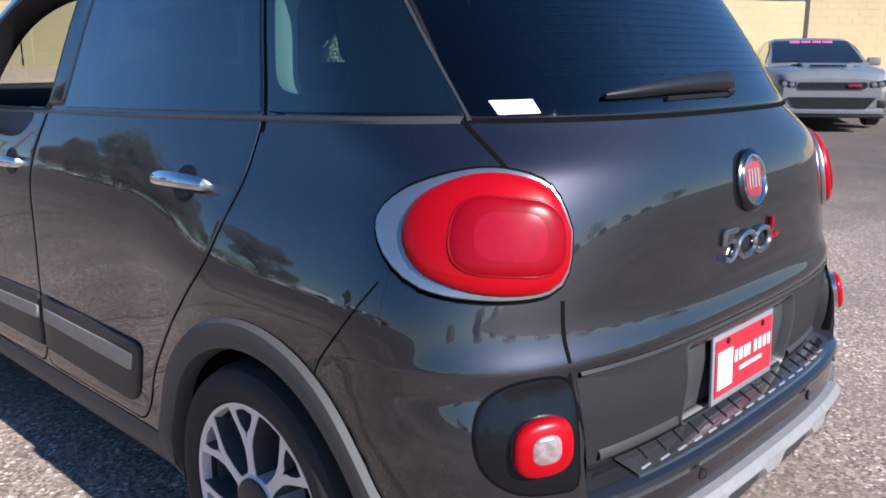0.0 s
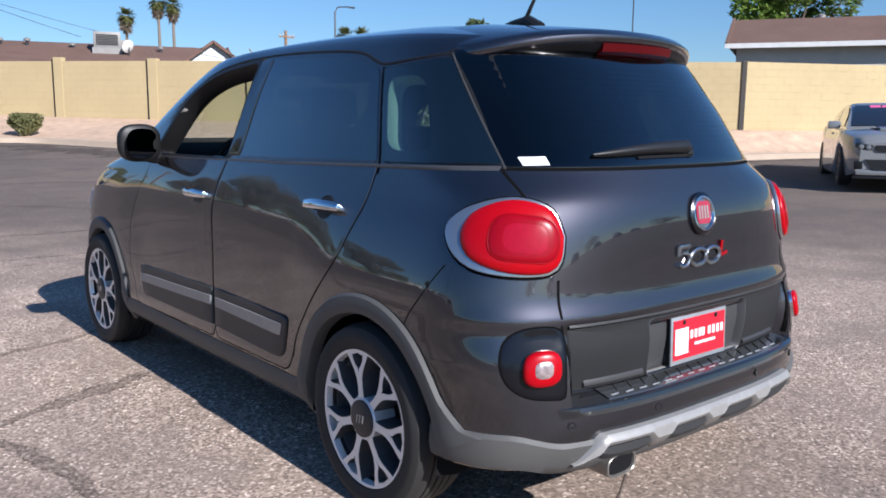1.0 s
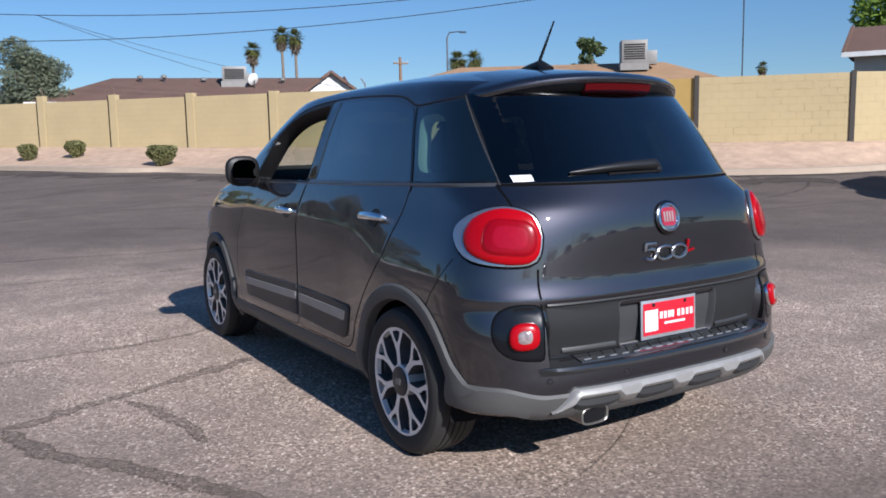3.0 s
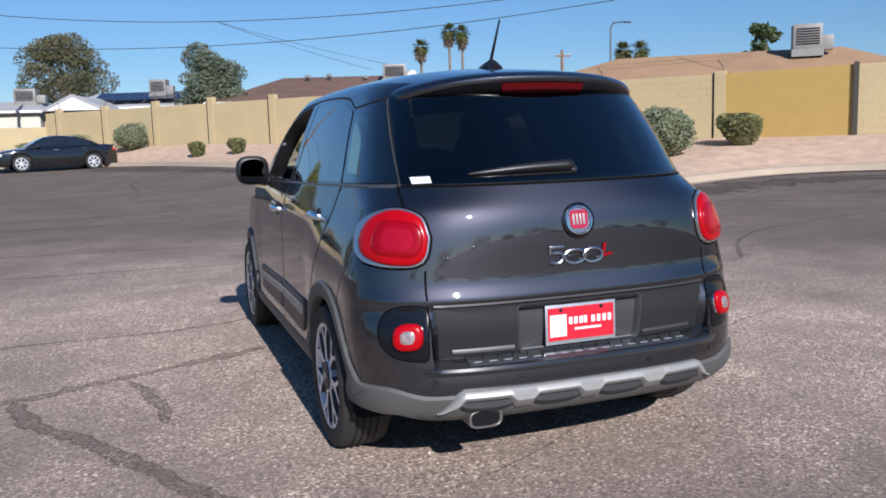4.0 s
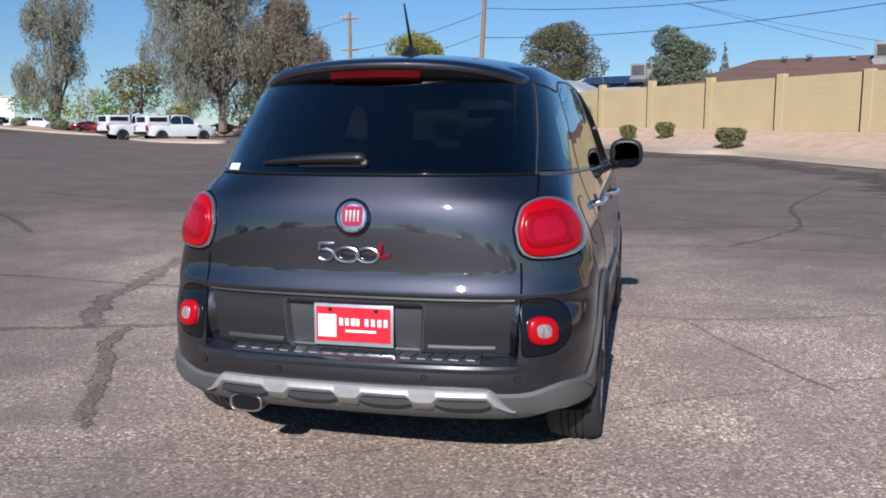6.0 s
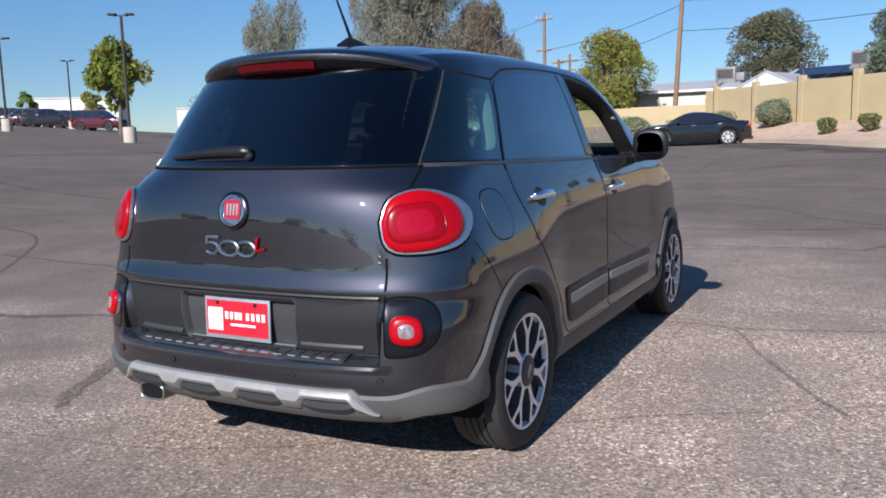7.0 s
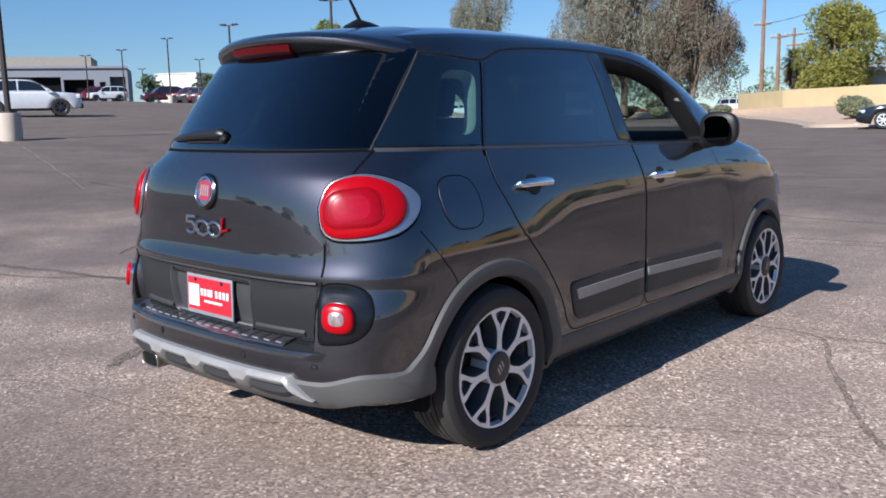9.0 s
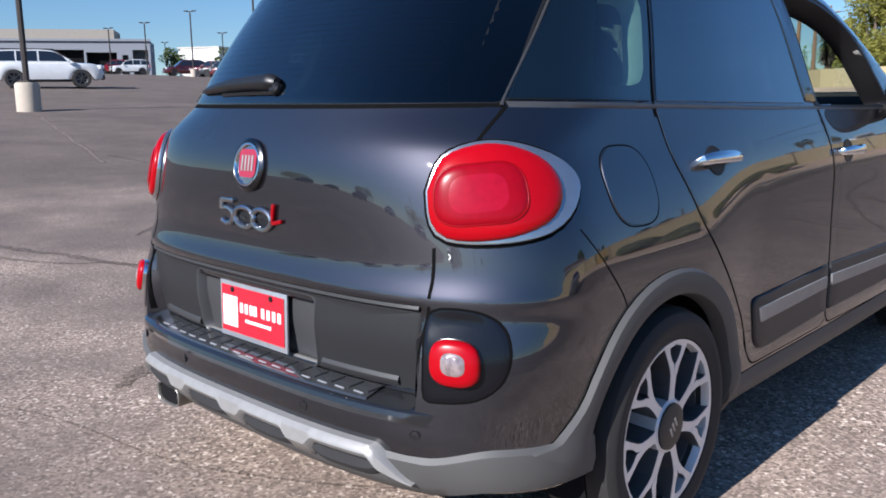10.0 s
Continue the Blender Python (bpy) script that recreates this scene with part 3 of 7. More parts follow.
        for nm, poly, cen, hy, hz in (("rear_door", rear_door, (1.5, 0.72), 0.98, 0.985), ("front_door", front_door, (2.35, 0.72), 1.995, 0.958)):
            rr = [0.01] * len(poly)
            out = rounded(poly, [0.012 if i in (0, len(poly) - 1) else 0.05 for i in range(len(poly))], 4)
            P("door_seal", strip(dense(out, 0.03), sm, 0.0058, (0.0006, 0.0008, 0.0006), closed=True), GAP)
            door = P(nm, patch(out, sm, [(0.9945, 0.0), (0.993, 0.0015), (0.985, 0.0018)] + [(0.985 * (1 - k / 34), 0.0018) for k in range(1, 34)], cen, step=0.016), PAINT)
            y0 = hy
            # slightly raised black oval paints the shaded hollow behind the handle
            cup = patch([(y0 + 0.078 + 0.046 * math.cos(2 * math.pi * k / 28), hz + 0.041 * math.sin(2 * math.pi * k / 28)) for k in range(28)], sm, [(1.0, 0.0022), (0.97, 0.0045), (0.9, 0.0035), (0.7, 0.0028)])
            part("handle_cup", cup, DARK, door)
            hb = bmesh.new()
            rows = []
            prof = [(-0.115, 0.004, 0.007), (-0.108, 0.022, 0.013), (-0.07, 0.036, 0.0155), (-0.01, 0.040, 0.016), (0.05, 0.038, 0.0155), (0.088, 0.028, 0.0135), (0.1, 0.006, 0.008)]
            for dy, o, hw in prof:
                ring = []
                for k in range(10):
                    a = 2 * math.pi * k / 10
                    ring.append(hb.verts.new(sm(y0 + 0.085 + dy, hz + hw * math.sin(a), o + 0.009 * math.cos(a))))
                rows.append(ring)
            for p, q in zip(rows, rows[1:]):
                for k in range(10):
                    hb.faces.new((p[k], p[(k + 1) % 10], q[(k + 1) % 10], q[k]))
            hb.faces.new(rows[0])
            hb.faces.new(rows[-1][::-1])
            part("door_handle", hb, CHROME, door, "chrome door handle")
            if nm == "rear_door":
                mo, si = [(1.275, 0.555), (1.905, 0.565), (1.895, 0.40), (1.31, 0.385)], [(1.31, 0.523), (1.885, 0.528), (1.883, 0.487), (1.325, 0.475)]
                rad = [0.035, 0.004, 0.004, 0.05]
            else:
                mo, si = [(1.93, 0.565), (2.79, 0.545), (2.755, 0.395), (1.92, 0.40)], [(1.925, 0.528), (2.77, 0.503), (2.765, 0.462), (1.925, 0.487)]
                rad = [0.004, 0.03, 0.04, 0.004]
            mold = patch(rounded(mo, rad), sm, [(1.0, 0.003), (0.99, 0.009), (0.97, 0.011), (0.7, 0.011), (0.4, 0.011)])
            mo_ob = part("door_moulding", mold, MOULD, door, "dark grained lower door moulding")
            part("silver_insert", patch(rounded(si, 0.006), sm, [(1.0, 0.010), (0.985, 0.0155), (0.95, 0.0165), (0.5, 0.0165)]), SILVER, mo_ob)

        # cladding: sill, arches, lower bumper
        bm = strip([(1.13 + 1.88 * k / 40, 0.275) for k in range(41)], sm, 0.125, (-0.015, 0.004, 0.016, 0.018, 0.014, 0.002))
        P("sill_cladding", bm, GREYPLASTIC, "grey plastic sill cladding")
        for hy, hz in ARCH:
            bm, rows = bmesh.new(), []
            a0, a1 = (181, -22) if hy < 2 else (200, -18)
            for k in range(61):
                a = a0 + (a1 - a0) * k / 60
                flare = 0.115 * smooth01(a, 150, 181) ** 1.4 if hy < 2 else 0.0
                row = []
                for f, h in ((0.0, -0.03), (0.12, 0.010), (0.3, 0.016), (0.6, 0.018), (0.88, 0.015), (1.0, 0.002)):
                    c, n, r = math.cos(radians(a)), math.sin(radians(a)), 0.426 + flare
                    low = 0.290 if hy < 2 and c < 0 else 0.215
                    zi, zo = max(low, hz + 0.352 * n), max(0.404 if hy < 2 and c < -0.85 else low, hz + r * n)
                    row.append(bm.verts.new(sm(hy + (0.352 + (r - 0.352) * f) * c, zi + (zo - zi) * f, h)))
                rows.append(row)
            for p, q in zip(rows, rows[1:]):
                for j in range(5):
                    bm.faces.new((p[j], q[j], q[j + 1], p[j + 1]))
            P("arch_cladding", bm, GREYPLASTIC, "grey plastic wheel arch cladding")
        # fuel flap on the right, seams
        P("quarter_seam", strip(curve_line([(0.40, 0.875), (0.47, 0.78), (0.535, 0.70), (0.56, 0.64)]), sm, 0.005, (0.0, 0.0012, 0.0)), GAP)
        if s > 0:
            ff = rounded([(0.53, 1.05), (0.735, 1.045), (0.735, 0.855), (0.53, 0.86)], 0.085, 8)
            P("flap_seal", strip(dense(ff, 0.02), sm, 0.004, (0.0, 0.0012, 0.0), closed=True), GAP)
            P("fuel_flap", patch(ff, sm, [(0.96, 0.0), (0.95, 0.0025)] + [(0.95 * (1 - k / 5), 0.0025) for k in range(1, 5)]), PAINT, "round-cornered fuel filler flap")

        # tail lamp: chrome surround, red lens, brighter ring
        cm = cms[s]
        chrome = [(0.232, 0.962), (0.262, 1.038), (0.34, 1.067), (0.43, 1.062), (0.52, 1.030), (0.568, 0.980), (0.543, 0.92), (0.48, 0.872), (0.38, 0.852), (0.28, 0.855), (0.243, 0.89)]
        chrome = curve_line(chrome + chrome[:1], 0.02)[:-1]
        lamp = P("tail_lamp", patch(chrome, cm, [(1.0, -0.004), (1.0, 0.006), (0.975, 0.012), (0.9, 0.013), (0.8, 0.012), (0.5, 0.012)], (0.36, 0.965)), mat("satin_chrome", (0.46, 0.46, 0.47), 0.2, 0.9), "satin chrome tail lamp surround")
        # dark strip painted for the shaded gap round the lamp
        P("lamp_seal", strip(chrome, cm, 0.014, (0.0, 0.002, 0.0), closed=True), GAP)
        lens = [(0.239, 0.962), (0.267, 1.032), (0.338, 1.058), (0.418, 1.053), (0.486, 1.019), (0.513, 0.963), (0.488, 0.905), (0.428, 0.873), (0.355, 0.859), (0.283, 0.863), (0.249, 0.897)]
        lens = curve_line(lens + lens[:1], 0.02)[:-1]
        lc = (0.312, 0.957)
        part("lens", patch(lens, cm, [(1.0, 0.008), (0.99, 0.016), (0.955, 0.021), (0.90, 0.0245), (0.80, 0.027), (0.6, 0.029), (0.4, 0.0295), (0.2, 0.0295)], lc), REDBRIGHT, lamp, "bright red outer lens")
        core = rounded([(0.256, 1.010), (0.425, 1.022), (0.440, 0.900), (0.262, 0.886)], 0.056, 8)
        cc = (0.338, 0.957)
        part("lens_groove", strip(dense(core, 0.012), cm, 0.0045, (0.0285, 0.0300, 0.0300, 0.0285), closed=True), DARKRED, lamp, "dark red moulded groove")
        part("inner_lens", patch(core, cm, [(0.99, 0.0285), (0.96, 0.0305), (0.88, 0.0325), (0.74, 0.0335), (0.62, 0.0335)], cc, close=False), REDGLOSS, lamp, "deep red inner lens")
        part("lens_core", patch(core, cm, [(0.62, 0.0335), (0.56, 0.0338), (0.4, 0.034), (0.2, 0.034)], cc), PINKRED, lamp, "pinkish red lens centre")
        # lower pod with reversing lamp
        pod = [(0.240, 0.52), (0.240, 0.66), (0.252, 0.70), (0.29, 0.712), (0.35, 0.703), (0.389, 0.665), (0.398, 0.59), (0.380, 0.52), (0.335, 0.475), (0.27, 0.462), (0.243, 0.468)]
        pod = [(u, 0.712 - 0.82 * (0.712 - z)) for u, z in pod]
        pod = curve_line(pod + pod[:1], 0.015)[:-1]
        pc = (0.303, 0.604)
        gloss = mat("gloss_black_pod", (0.005, 0.005, 0.007), 0.18, spec=0.3, coat=0.2)
        P("lamp_seal", strip(pod, cm, 0.006, (0.0004, 0.0012, 0.0004), closed=True), GAP)
        pd = P("lamp_pod", patch(pod, cm, [(0.985, 0.0), (0.975, 0.0014), (0.94, 0.0022), (0.86, 0.0022), (0.76, 0.0018), (0.66, 0.0014), (0.3, 0.0014)], pc), gloss, "gloss black lamp pod")
        rv = rounded([(0.257, 0.649), (0.346, 0.643), (0.346, 0.547), (0.257, 0.551)], 0.041, 7)
        part("reversing_lamp", patch(rv, cm, [(1.06, 0.001), (1.05, 0.006), (1.02, 0.012), (0.99, 0.011)], close=False), CHROME, pd, "chrome ringed reversing lamp")
        part("reversing_lens", patch(rv, cm, [(1.03, 0.007), (1.0, 0.017), (0.95, 0.0215), (0.85, 0.025), (0.70, 0.027), (0.46, 0.0275)], close=False), REDBRIGHT, pd, "red lens ring")
        part("clear_lens", patch(rv, cm, [(0.47, 0.0275), (0.44, 0.029), (0.32, 0.030), (0.2, 0.031)]), mat("clear_lens", (0.42, 0.33, 0.32), 0.12, 0.35, coat=1.0, scale=70, vary=0.6, bump=0.004), pd, "faceted milky clear centre lens")

        # mirrors
        mx, my, mz = s * 0.932, 2.57, 1.165
        bm = bmesh.new()
        bmesh.ops.create_uvsphere(bm, u_segments=24, v_segments=14, radius=1.0)
        for v in bm.verts:
            x, y, z = v.co
            sx = math.copysign(abs(x) ** 0.7, x) * 0.102
            sz = math.copysign(abs(z) ** 0.7, z) * 0.09
            yy = y * 0.10 if y > 0 else y * 0.022
            v.co = (mx + sx, my + yy, mz + sz)
        mir = P("wing_mirror", bm, DARK, "black wing mirror housing")
        gl = bmesh.new()
        bmesh.ops.create_circle(gl, cap_ends=True, segments=24, radius=1.0)
        for v in gl.verts:
            x, z = v.co.x, v.co.y
            v.co = (mx + math.copysign(abs(x) ** 0.75, x) * 0.080, my - 0.034 - 0.02 * s * x, mz + math.copysign(abs(z) ** 0.75, z) * 0.069)
        part("mirror_glass", gl, mat("dimmed_mirror", (0.12, 0.12, 0.13), 0.03, 1.0, vary=0.0), mir)
        part("mirror_stalk", tube([(s * 0.80, 2.62, 1.10), (s * 0.85, 2.61, 1.092), (s * 0.90, 2.59, 1.105)], 0.03, 8), DARK, mir)
        # front lamp
        P("headlamp", patch(rounded([(3.78, 0.86), (4.0, 0.86), (4.02, 0.72), (3.82, 0.70)], 0.06), sm, [(1.0, 0.0), (0.95, 0.012), (0.5, 0.02)]), mat("headlamp_lens", (0.6, 0.6, 0.58), 0.08, coat=1.0), "clear headlamp lens")

    # tailgate
    # shut lines as near-black strips, the gap's shade put into colour
    for s in (-1, 1):
        line = [(s * 0.605, 0.505), (s * 0.622, 0.70), (s * 0.618, 0.84)]
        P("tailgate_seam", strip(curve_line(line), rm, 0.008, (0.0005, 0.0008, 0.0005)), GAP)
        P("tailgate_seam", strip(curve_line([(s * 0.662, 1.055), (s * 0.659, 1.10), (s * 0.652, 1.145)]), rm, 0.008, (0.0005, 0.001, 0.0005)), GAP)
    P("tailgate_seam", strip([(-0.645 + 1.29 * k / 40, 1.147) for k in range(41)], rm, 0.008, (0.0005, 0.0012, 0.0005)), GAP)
    outer = rounded([(-0.603, 0.697), (0.603, 0.697), (0.590, 0.506), (-0.590, 0.506)], 0.015)
    niche = rounded([(-0.280, 0.690), (0.280, 0.690), (0.270, 0.500), (-0.270, 0.500)], 0.03)
    pan = rim_between(shrunk(outer, 0.012), niche, (0, 0.597), rm, 0.004)
    gate_ob = P("tailgate_panel", patch(outer, rm, [(1.0, -0.006), (0.998, 0.002), (0.988, 0.004)], (0, 0.597), bm=pan, close=False), BLACKPANEL, "grained black lower tailgate panel")
    NICHE = mat("niche_plastic", (0.05, 0.05, 0.052), 0.4, spec=0.4, bump=0.0003, scale=900)
    part("plate_niche", patch(niche, rm, [(1.005, 0.003), (0.995, 0.0075), (0.985, 0.0075), (0.97, 0.003), (0.935, -0.017), (0.91, -0.0195), (0.6, -0.0195)], (0, 0.597)), NICHE, gate_ob, "dark grey number plate recess")
    part("panel_lip", strip([(-0.60 + 1.2 * k / 40, 0.7035) for k in range(41)], rm, 0.014, (0.0, 0.005, 0.006, 0.001)), MOULD, gate_ob, "satin grey upper lip of the panel")
    for sx in (-1, 1):
        part("lower_step", strip([(sx * (0.285 + 0.245 * k / 12), 0.522) for k in range(13)], rm, 0.024, (0.004, 0.010, 0.011, 0.004)), MOULD, gate_ob, "grey ribbed lower step of the panel")

    # badge, script and sticker
    bz, by = 0.998, rear_y(0, 0.998)
    tilt = math.degrees(math.atan2(rear_y(0, 1.06) - rear_y(0, 0.94), 0.12))
    bm_m = pose(0, by, bz, -tilt) @ pose(0, 0, 0, 90)
    # chrome darkened in colour to imitate the dark ground it mirrors
    DIMCHROME = mat("weathered_chrome", (0.42, 0.42, 0.43), 0.24, 1.0, vary=0.1, scale=120)
    badge = P("badge", revolve([(0.070, -0.004), (0.070, 0.006), (0.067, 0.009), (0.061, 0.0115), (0.056, 0.008)], 44, "z", m=bm_m), mat("black_chrome", (0.10, 0.10, 0.105), 0.2, 1.0), "round badge with a black chrome rim")
    part("badge_ring", revolve([(0.058, 0.006), (0.057, 0.0125), (0.053, 0.0130), (0.050, 0.010), (0.049, 0.006)], 44, "z", m=bm_m), CHROME, badge, "bright chrome ring")
    part("badge_disc", revolve([(0.051, 0.006), (0.03, 0.0072), (0.001, 0.0075)], 32, "z", m=bm_m), DIMCHROME, badge)
    sh = rounded([(-0.036, 0.036), (0.036, 0.036), (0.033, -0.03), (-0.033, -0.03)], 0.018)
    b = bmesh.new()
    vs = [b.verts.new(bm_m @ Vector((p.x * 1.12, p.y * 1.12, 0.0088))) for p in sh]
    b.faces.new(vs)
    part("badge_shield", b, mat("badge_red", (0.35, 0.01, 0.03), 0.2, coat=1.0), badge)
    for x in (-0.024, -0.009, 0.006, 0.021):
        part("badge_bar", box((0.008, 0.042, 0.002), bm_m @ pose(x + 0.001, 0.004, 0.0095), 0.0008), SILVER, badge)
    bz2 = 0.869
    lean = math.degrees(math.atan2(rear_y(0, bz2 + 0.04) - rear_y(0, bz2 - 0.04), 0.08))
    lm = pose(0, rear_y(0, bz2), bz2, -lean) @ pose(0, 0, 0, 90)
    script = P("script_badge", box((0.062, 0.013, 0.010), lm @ pose(-0.101, 0.030, 0.005), 0.004), DIMCHROME, "chrome and red script badge")
    five = [(-0.128, 0.030, 0.005), (-0.130, 0.004, 0.005), (-0.118, 0.008, 0.005), (-0.098, 0.010, 0.005), (-0.078, 0.002, 0.005), (-0.074, -0.014, 0.005), (-0.086, -0.030, 0.005), (-0.108, -0.034, 0.005), (-0.130, -0.026, 0.005)]
    part("script_stroke", tube([lm @ Vector(p) for p in five], 0.0075, 8), DIMCHROME, script)
    for x, w in ((-0.022, 0.046), (0.058, 0.042)):
        pts = [lm @ Vector((x + w * math.cos(2 * math.pi * k / 28), -0.010 + 0.026 * math.sin(2 * math.pi * k / 28), 0.005)) for k in range(29)]
        part("script_ring", tube(pts, 0.0075, 8), DIMCHROME, script)
        part("ring_centre", revolve([(0.020, 0.0), (0.018, 0.002), (0.002, 0.003)], 20, "z", m=lm @ pose(x, -0.010, 0.0) @ Matrix.Diagonal((1.5, 0.8, 1, 1))), DARK, script)
    part("script_accent", box((0.013, 0.054, 0.009), lm @ pose(0.108, 0.008, 0.005, 0, 0, -10), 0.004), DARKRED, script, "red accent bar")
    part("script_accent", box((0.044, 0.011, 0.009), lm @ pose(0.124, -0.012, 0.005, 0, 0, 12), 0.004), DARKRED, script, "red accent bar")
    st = patch([(-0.603, 1.154), (-0.538, 1.156), (-0.538, 1.182), (-0.603, 1.180)], rm, [(1.0, 0.0075), (0.5, 0.0075)])
    P("window_sticker", st, mat("white_sticker", (0.8, 0.8, 0.8), 0.6), "small white paper window sticker")

    # wiper
    WIPER = mat("faded_wiper_plastic", (0.010, 0.010, 0.011), 0.4, spec=0.4)
    rows, bm = [], bmesh.new()
    for k in range(25):
        f = k / 24
        x, wid = 0.026 - 0.43 * f, 0.0165 * (1 - f) ** 0.62 + 0.0035
        mid, h = 1.203 - 0.020 * f + 0.006 * math.sin(math.pi * f), (0.022 * (1 - f) ** 0.8 + 0.011) * (0.55 + 0.45 * smooth01(f, 0.0, 0.05))
        wid *= 0.6 + 0.4 * smooth01(f, 0.0, 0.05)
        rows.append([bm.verts.new(rm(x, mid + wid * math.copysign(abs(math.cos(a)) ** 0.75, math.cos(a)), 0.008 + h * max(0.0, math.sin(a)) ** 0.7)) for a in [math.pi * j / 10 for j in range(11)]])
    for p, q in zip(rows, rows[1:]):
        for j in range(10):
            bm.faces.new((p[j], q[j], q[j + 1], p[j + 1]))
    bm.faces.new(rows[0])
    bm.faces.new(rows[-1][::-1])
    wip = P("rear_wiper", bm, WIPER, "black tapered rear wiper arm")
    part("wiper_blade", tube([rm(0.03, 1.179, 0.008), rm(-0.1, 1.178, 0.009), rm(-0.24, 1.176, 0.008)], 0.005, 6), WIPER, wip)
    part("wiper_pivot", revolve([(0.018, -0.004), (0.018, 0.012), (0.012, 0.018), (0.002, 0.019)], 20, "z", m=pose(*rm(0.022, 1.190, 0.004), 65)), WIPER, wip)

    # spoiler with brake lamp: a rounded lip over a black underside
    top, under = bmesh.new(), bmesh.new()
    rows, low_rows = [], []
    for k in range(61):
        a = math.pi * (k / 60 - 0.5)
        x = 0.572 * math.sin(a)
        y = 0.365 + 0.30 * (1 - max(0.0, math.cos(a)) ** 1.15)
        u = x / 0.6
        z = 1.570 - 0.028 * u * u - 0.05 * u ** 4
        zr = 1.646 - 0.045 * u * u - 0.05 * u ** 4
        sec = [(x * (1 - 0.02 * f), y + (0.88 - y) * f, z + 0.012 + (zr - z - 0.012) * f ** 0.72) for f in (1.0, 0.75, 0.5, 0.3, 0.14, 0.05)]
        sec += [(x, y + 0.002, z + 0.004), (x * 1.0, y, z - 0.004), (x * 0.995, y + 0.004, z - 0.016), (x * 0.985, y + 0.012, z - 0.022)]
        rows.append([top.verts.new(p) for p in sec])
        gx, gz = x * 0.95, z - 0.068
        low_rows.append([under.verts.new(p) for p in ((x * 0.985, y + 0.012, z - 0.0215), (x * 0.98, y + 0.018, z - 0.038), (x * 0.965, y + 0.035, z - 0.055), (gx, max(y + 0.07, rear_y(gx, gz) + 0.012), gz))])
    for g, rr in ((top, rows), (under, low_rows)):
        for p, q in zip(rr, rr[1:]):
            for j in range(len(p) - 1):
                g.faces.new((p[j], q[j], q[j + 1], p[j + 1]))
        bmesh.ops.remove_doubles(g, verts=g.verts, dist=0.0003)
    sp = P("roof_spoiler", top, PAINT, "body coloured roof spoiler")
    part("lip_underside", under, mat("gloss_black_lip", (0.004, 0.004, 0.005), 0.3, spec=0.25), sp, "black underside of the spoiler lip")
    lens = bmesh.new()
    rr = []
    for k in range(25):
        x = -0.185 + 0.37 * k / 24
        y = 0.365 + 0.30 * (1 - (1 - (x / 0.572) ** 2) ** 0.575)
        z = 1.570 - 0.028 * (x / 0.6) ** 2
        rr.append([lens.verts.new(p) for p in ((x, y + 0.02, z - 0.022), (x, y + 0.006, z - 0.024), (x, y + 0.012, z - 0.05), (x, y + 0.03, z - 0.062), (x, y + 0.05, z - 0.064))])
    for p, q in zip(rr, rr[1:]):
        for j in range(4):
            lens.faces.new((p[j], q[j], q[j + 1], p[j + 1]))
    lens.faces.new(rr[0])
    lens.faces.new(rr[-1][::-1])
    part("brake_lamp", lens, mat("brake_lens", (0.07, 0.0006, 0.002), 0.2, coat=0.3, spec=0.2), sp, "long red high brake lamp")
    # aerial
    ab = P("aerial", tube([(0, 0.86, 1.635), (0, 0.92, 1.668), (0, 1.0, 1.66), (0, 1.08, 1.645)], 0.03, 10, taper=0.016), DARK, "black roof aerial")
    part("aerial_mast", tube([(0, 0.94, 1.67), (0, 0.89, 1.75), (0, 0.82, 1.86)], 0.009, 8, taper=0.004), DARK, ab)

    # bumper: shelf, skid plate, sensors, valance, exhaust
    bm = bmesh.new()
    rows = []
    for k in range(61):
        x = -0.66 + 1.32 * k / 60
        e = smooth01(0.66 - abs(x), 0.0, 0.05)
        y0 = rear_y(x, 0.47)
        rows.append([bm.verts.new(p) for p in ((x, rear_y(x, 0.448) - 0.001, 0.446), (x, y0 - 0.006 * e, 0.454), (x, y0 - 0.012 * e, 0.464), (x, y0 - 0.008 * e, 0.475), (x, y0 + 0.006, 0.4825), (x, y0 + 0.045, 0.492), (x, y0 + 0.085, 0.503))])
    for p, q in zip(rows, rows[1:]):
        for j in range(6):
            bm.faces.new((p[j], q[j], q[j + 1], p[j + 1]))
    shelf = P("bumper_shelf", bm, mat("bumper_step", (0.014, 0.015, 0.017), 0.22, coat=0.8), "glossy black bumper step")
    pan = bmesh.new()
    rows = []
    for k in range(41):
        x = -0.485 + 0.97 * k / 40
        y0 = rear_y(x, 0.47)
        rows.append([pan.verts.new(p) for p in ((x, y0 + 0.004, 0.4815), (x, y0 + 0.007, 0.4865), (x, y0 + 0.02, 0.4905), (x, y0 + 0.064, 0.5015), (x, y0 + 0.067, 0.497))])
    for p, q in zip(rows, rows[1:]):
        for j in range(4):
            pan.faces.new((p[j], q[j], q[j + 1], p[j + 1]))
    part("step_pad", pan, mat("gloss_pad", (0.045, 0.047, 0.05), 0.12, 0.2, 1.0), shelf, "glossy protective pad")
    mark = mat("pale_pad_mark", (0.42, 0.43, 0.44), 0.3, 0.4)
    for k in range(16):
        x = -0.45 + 0.06 * k
        y0 = rear_y(x, 0.47)
        part("pad_mark", box((0.034, 0.005, 0.003), pose(x, y0 + 0.018, 0.4908, 13), 0.001, 1), mark, shelf)
        part("pad_rib", box((0.004, 0.040, 0.004), pose(x + 0.03, y0 + 0.043, 0.4972, 14, 0, -24), 0.0015, 1), DARK, shelf)
    low = bmesh.new()
    rows = []
    n = 96
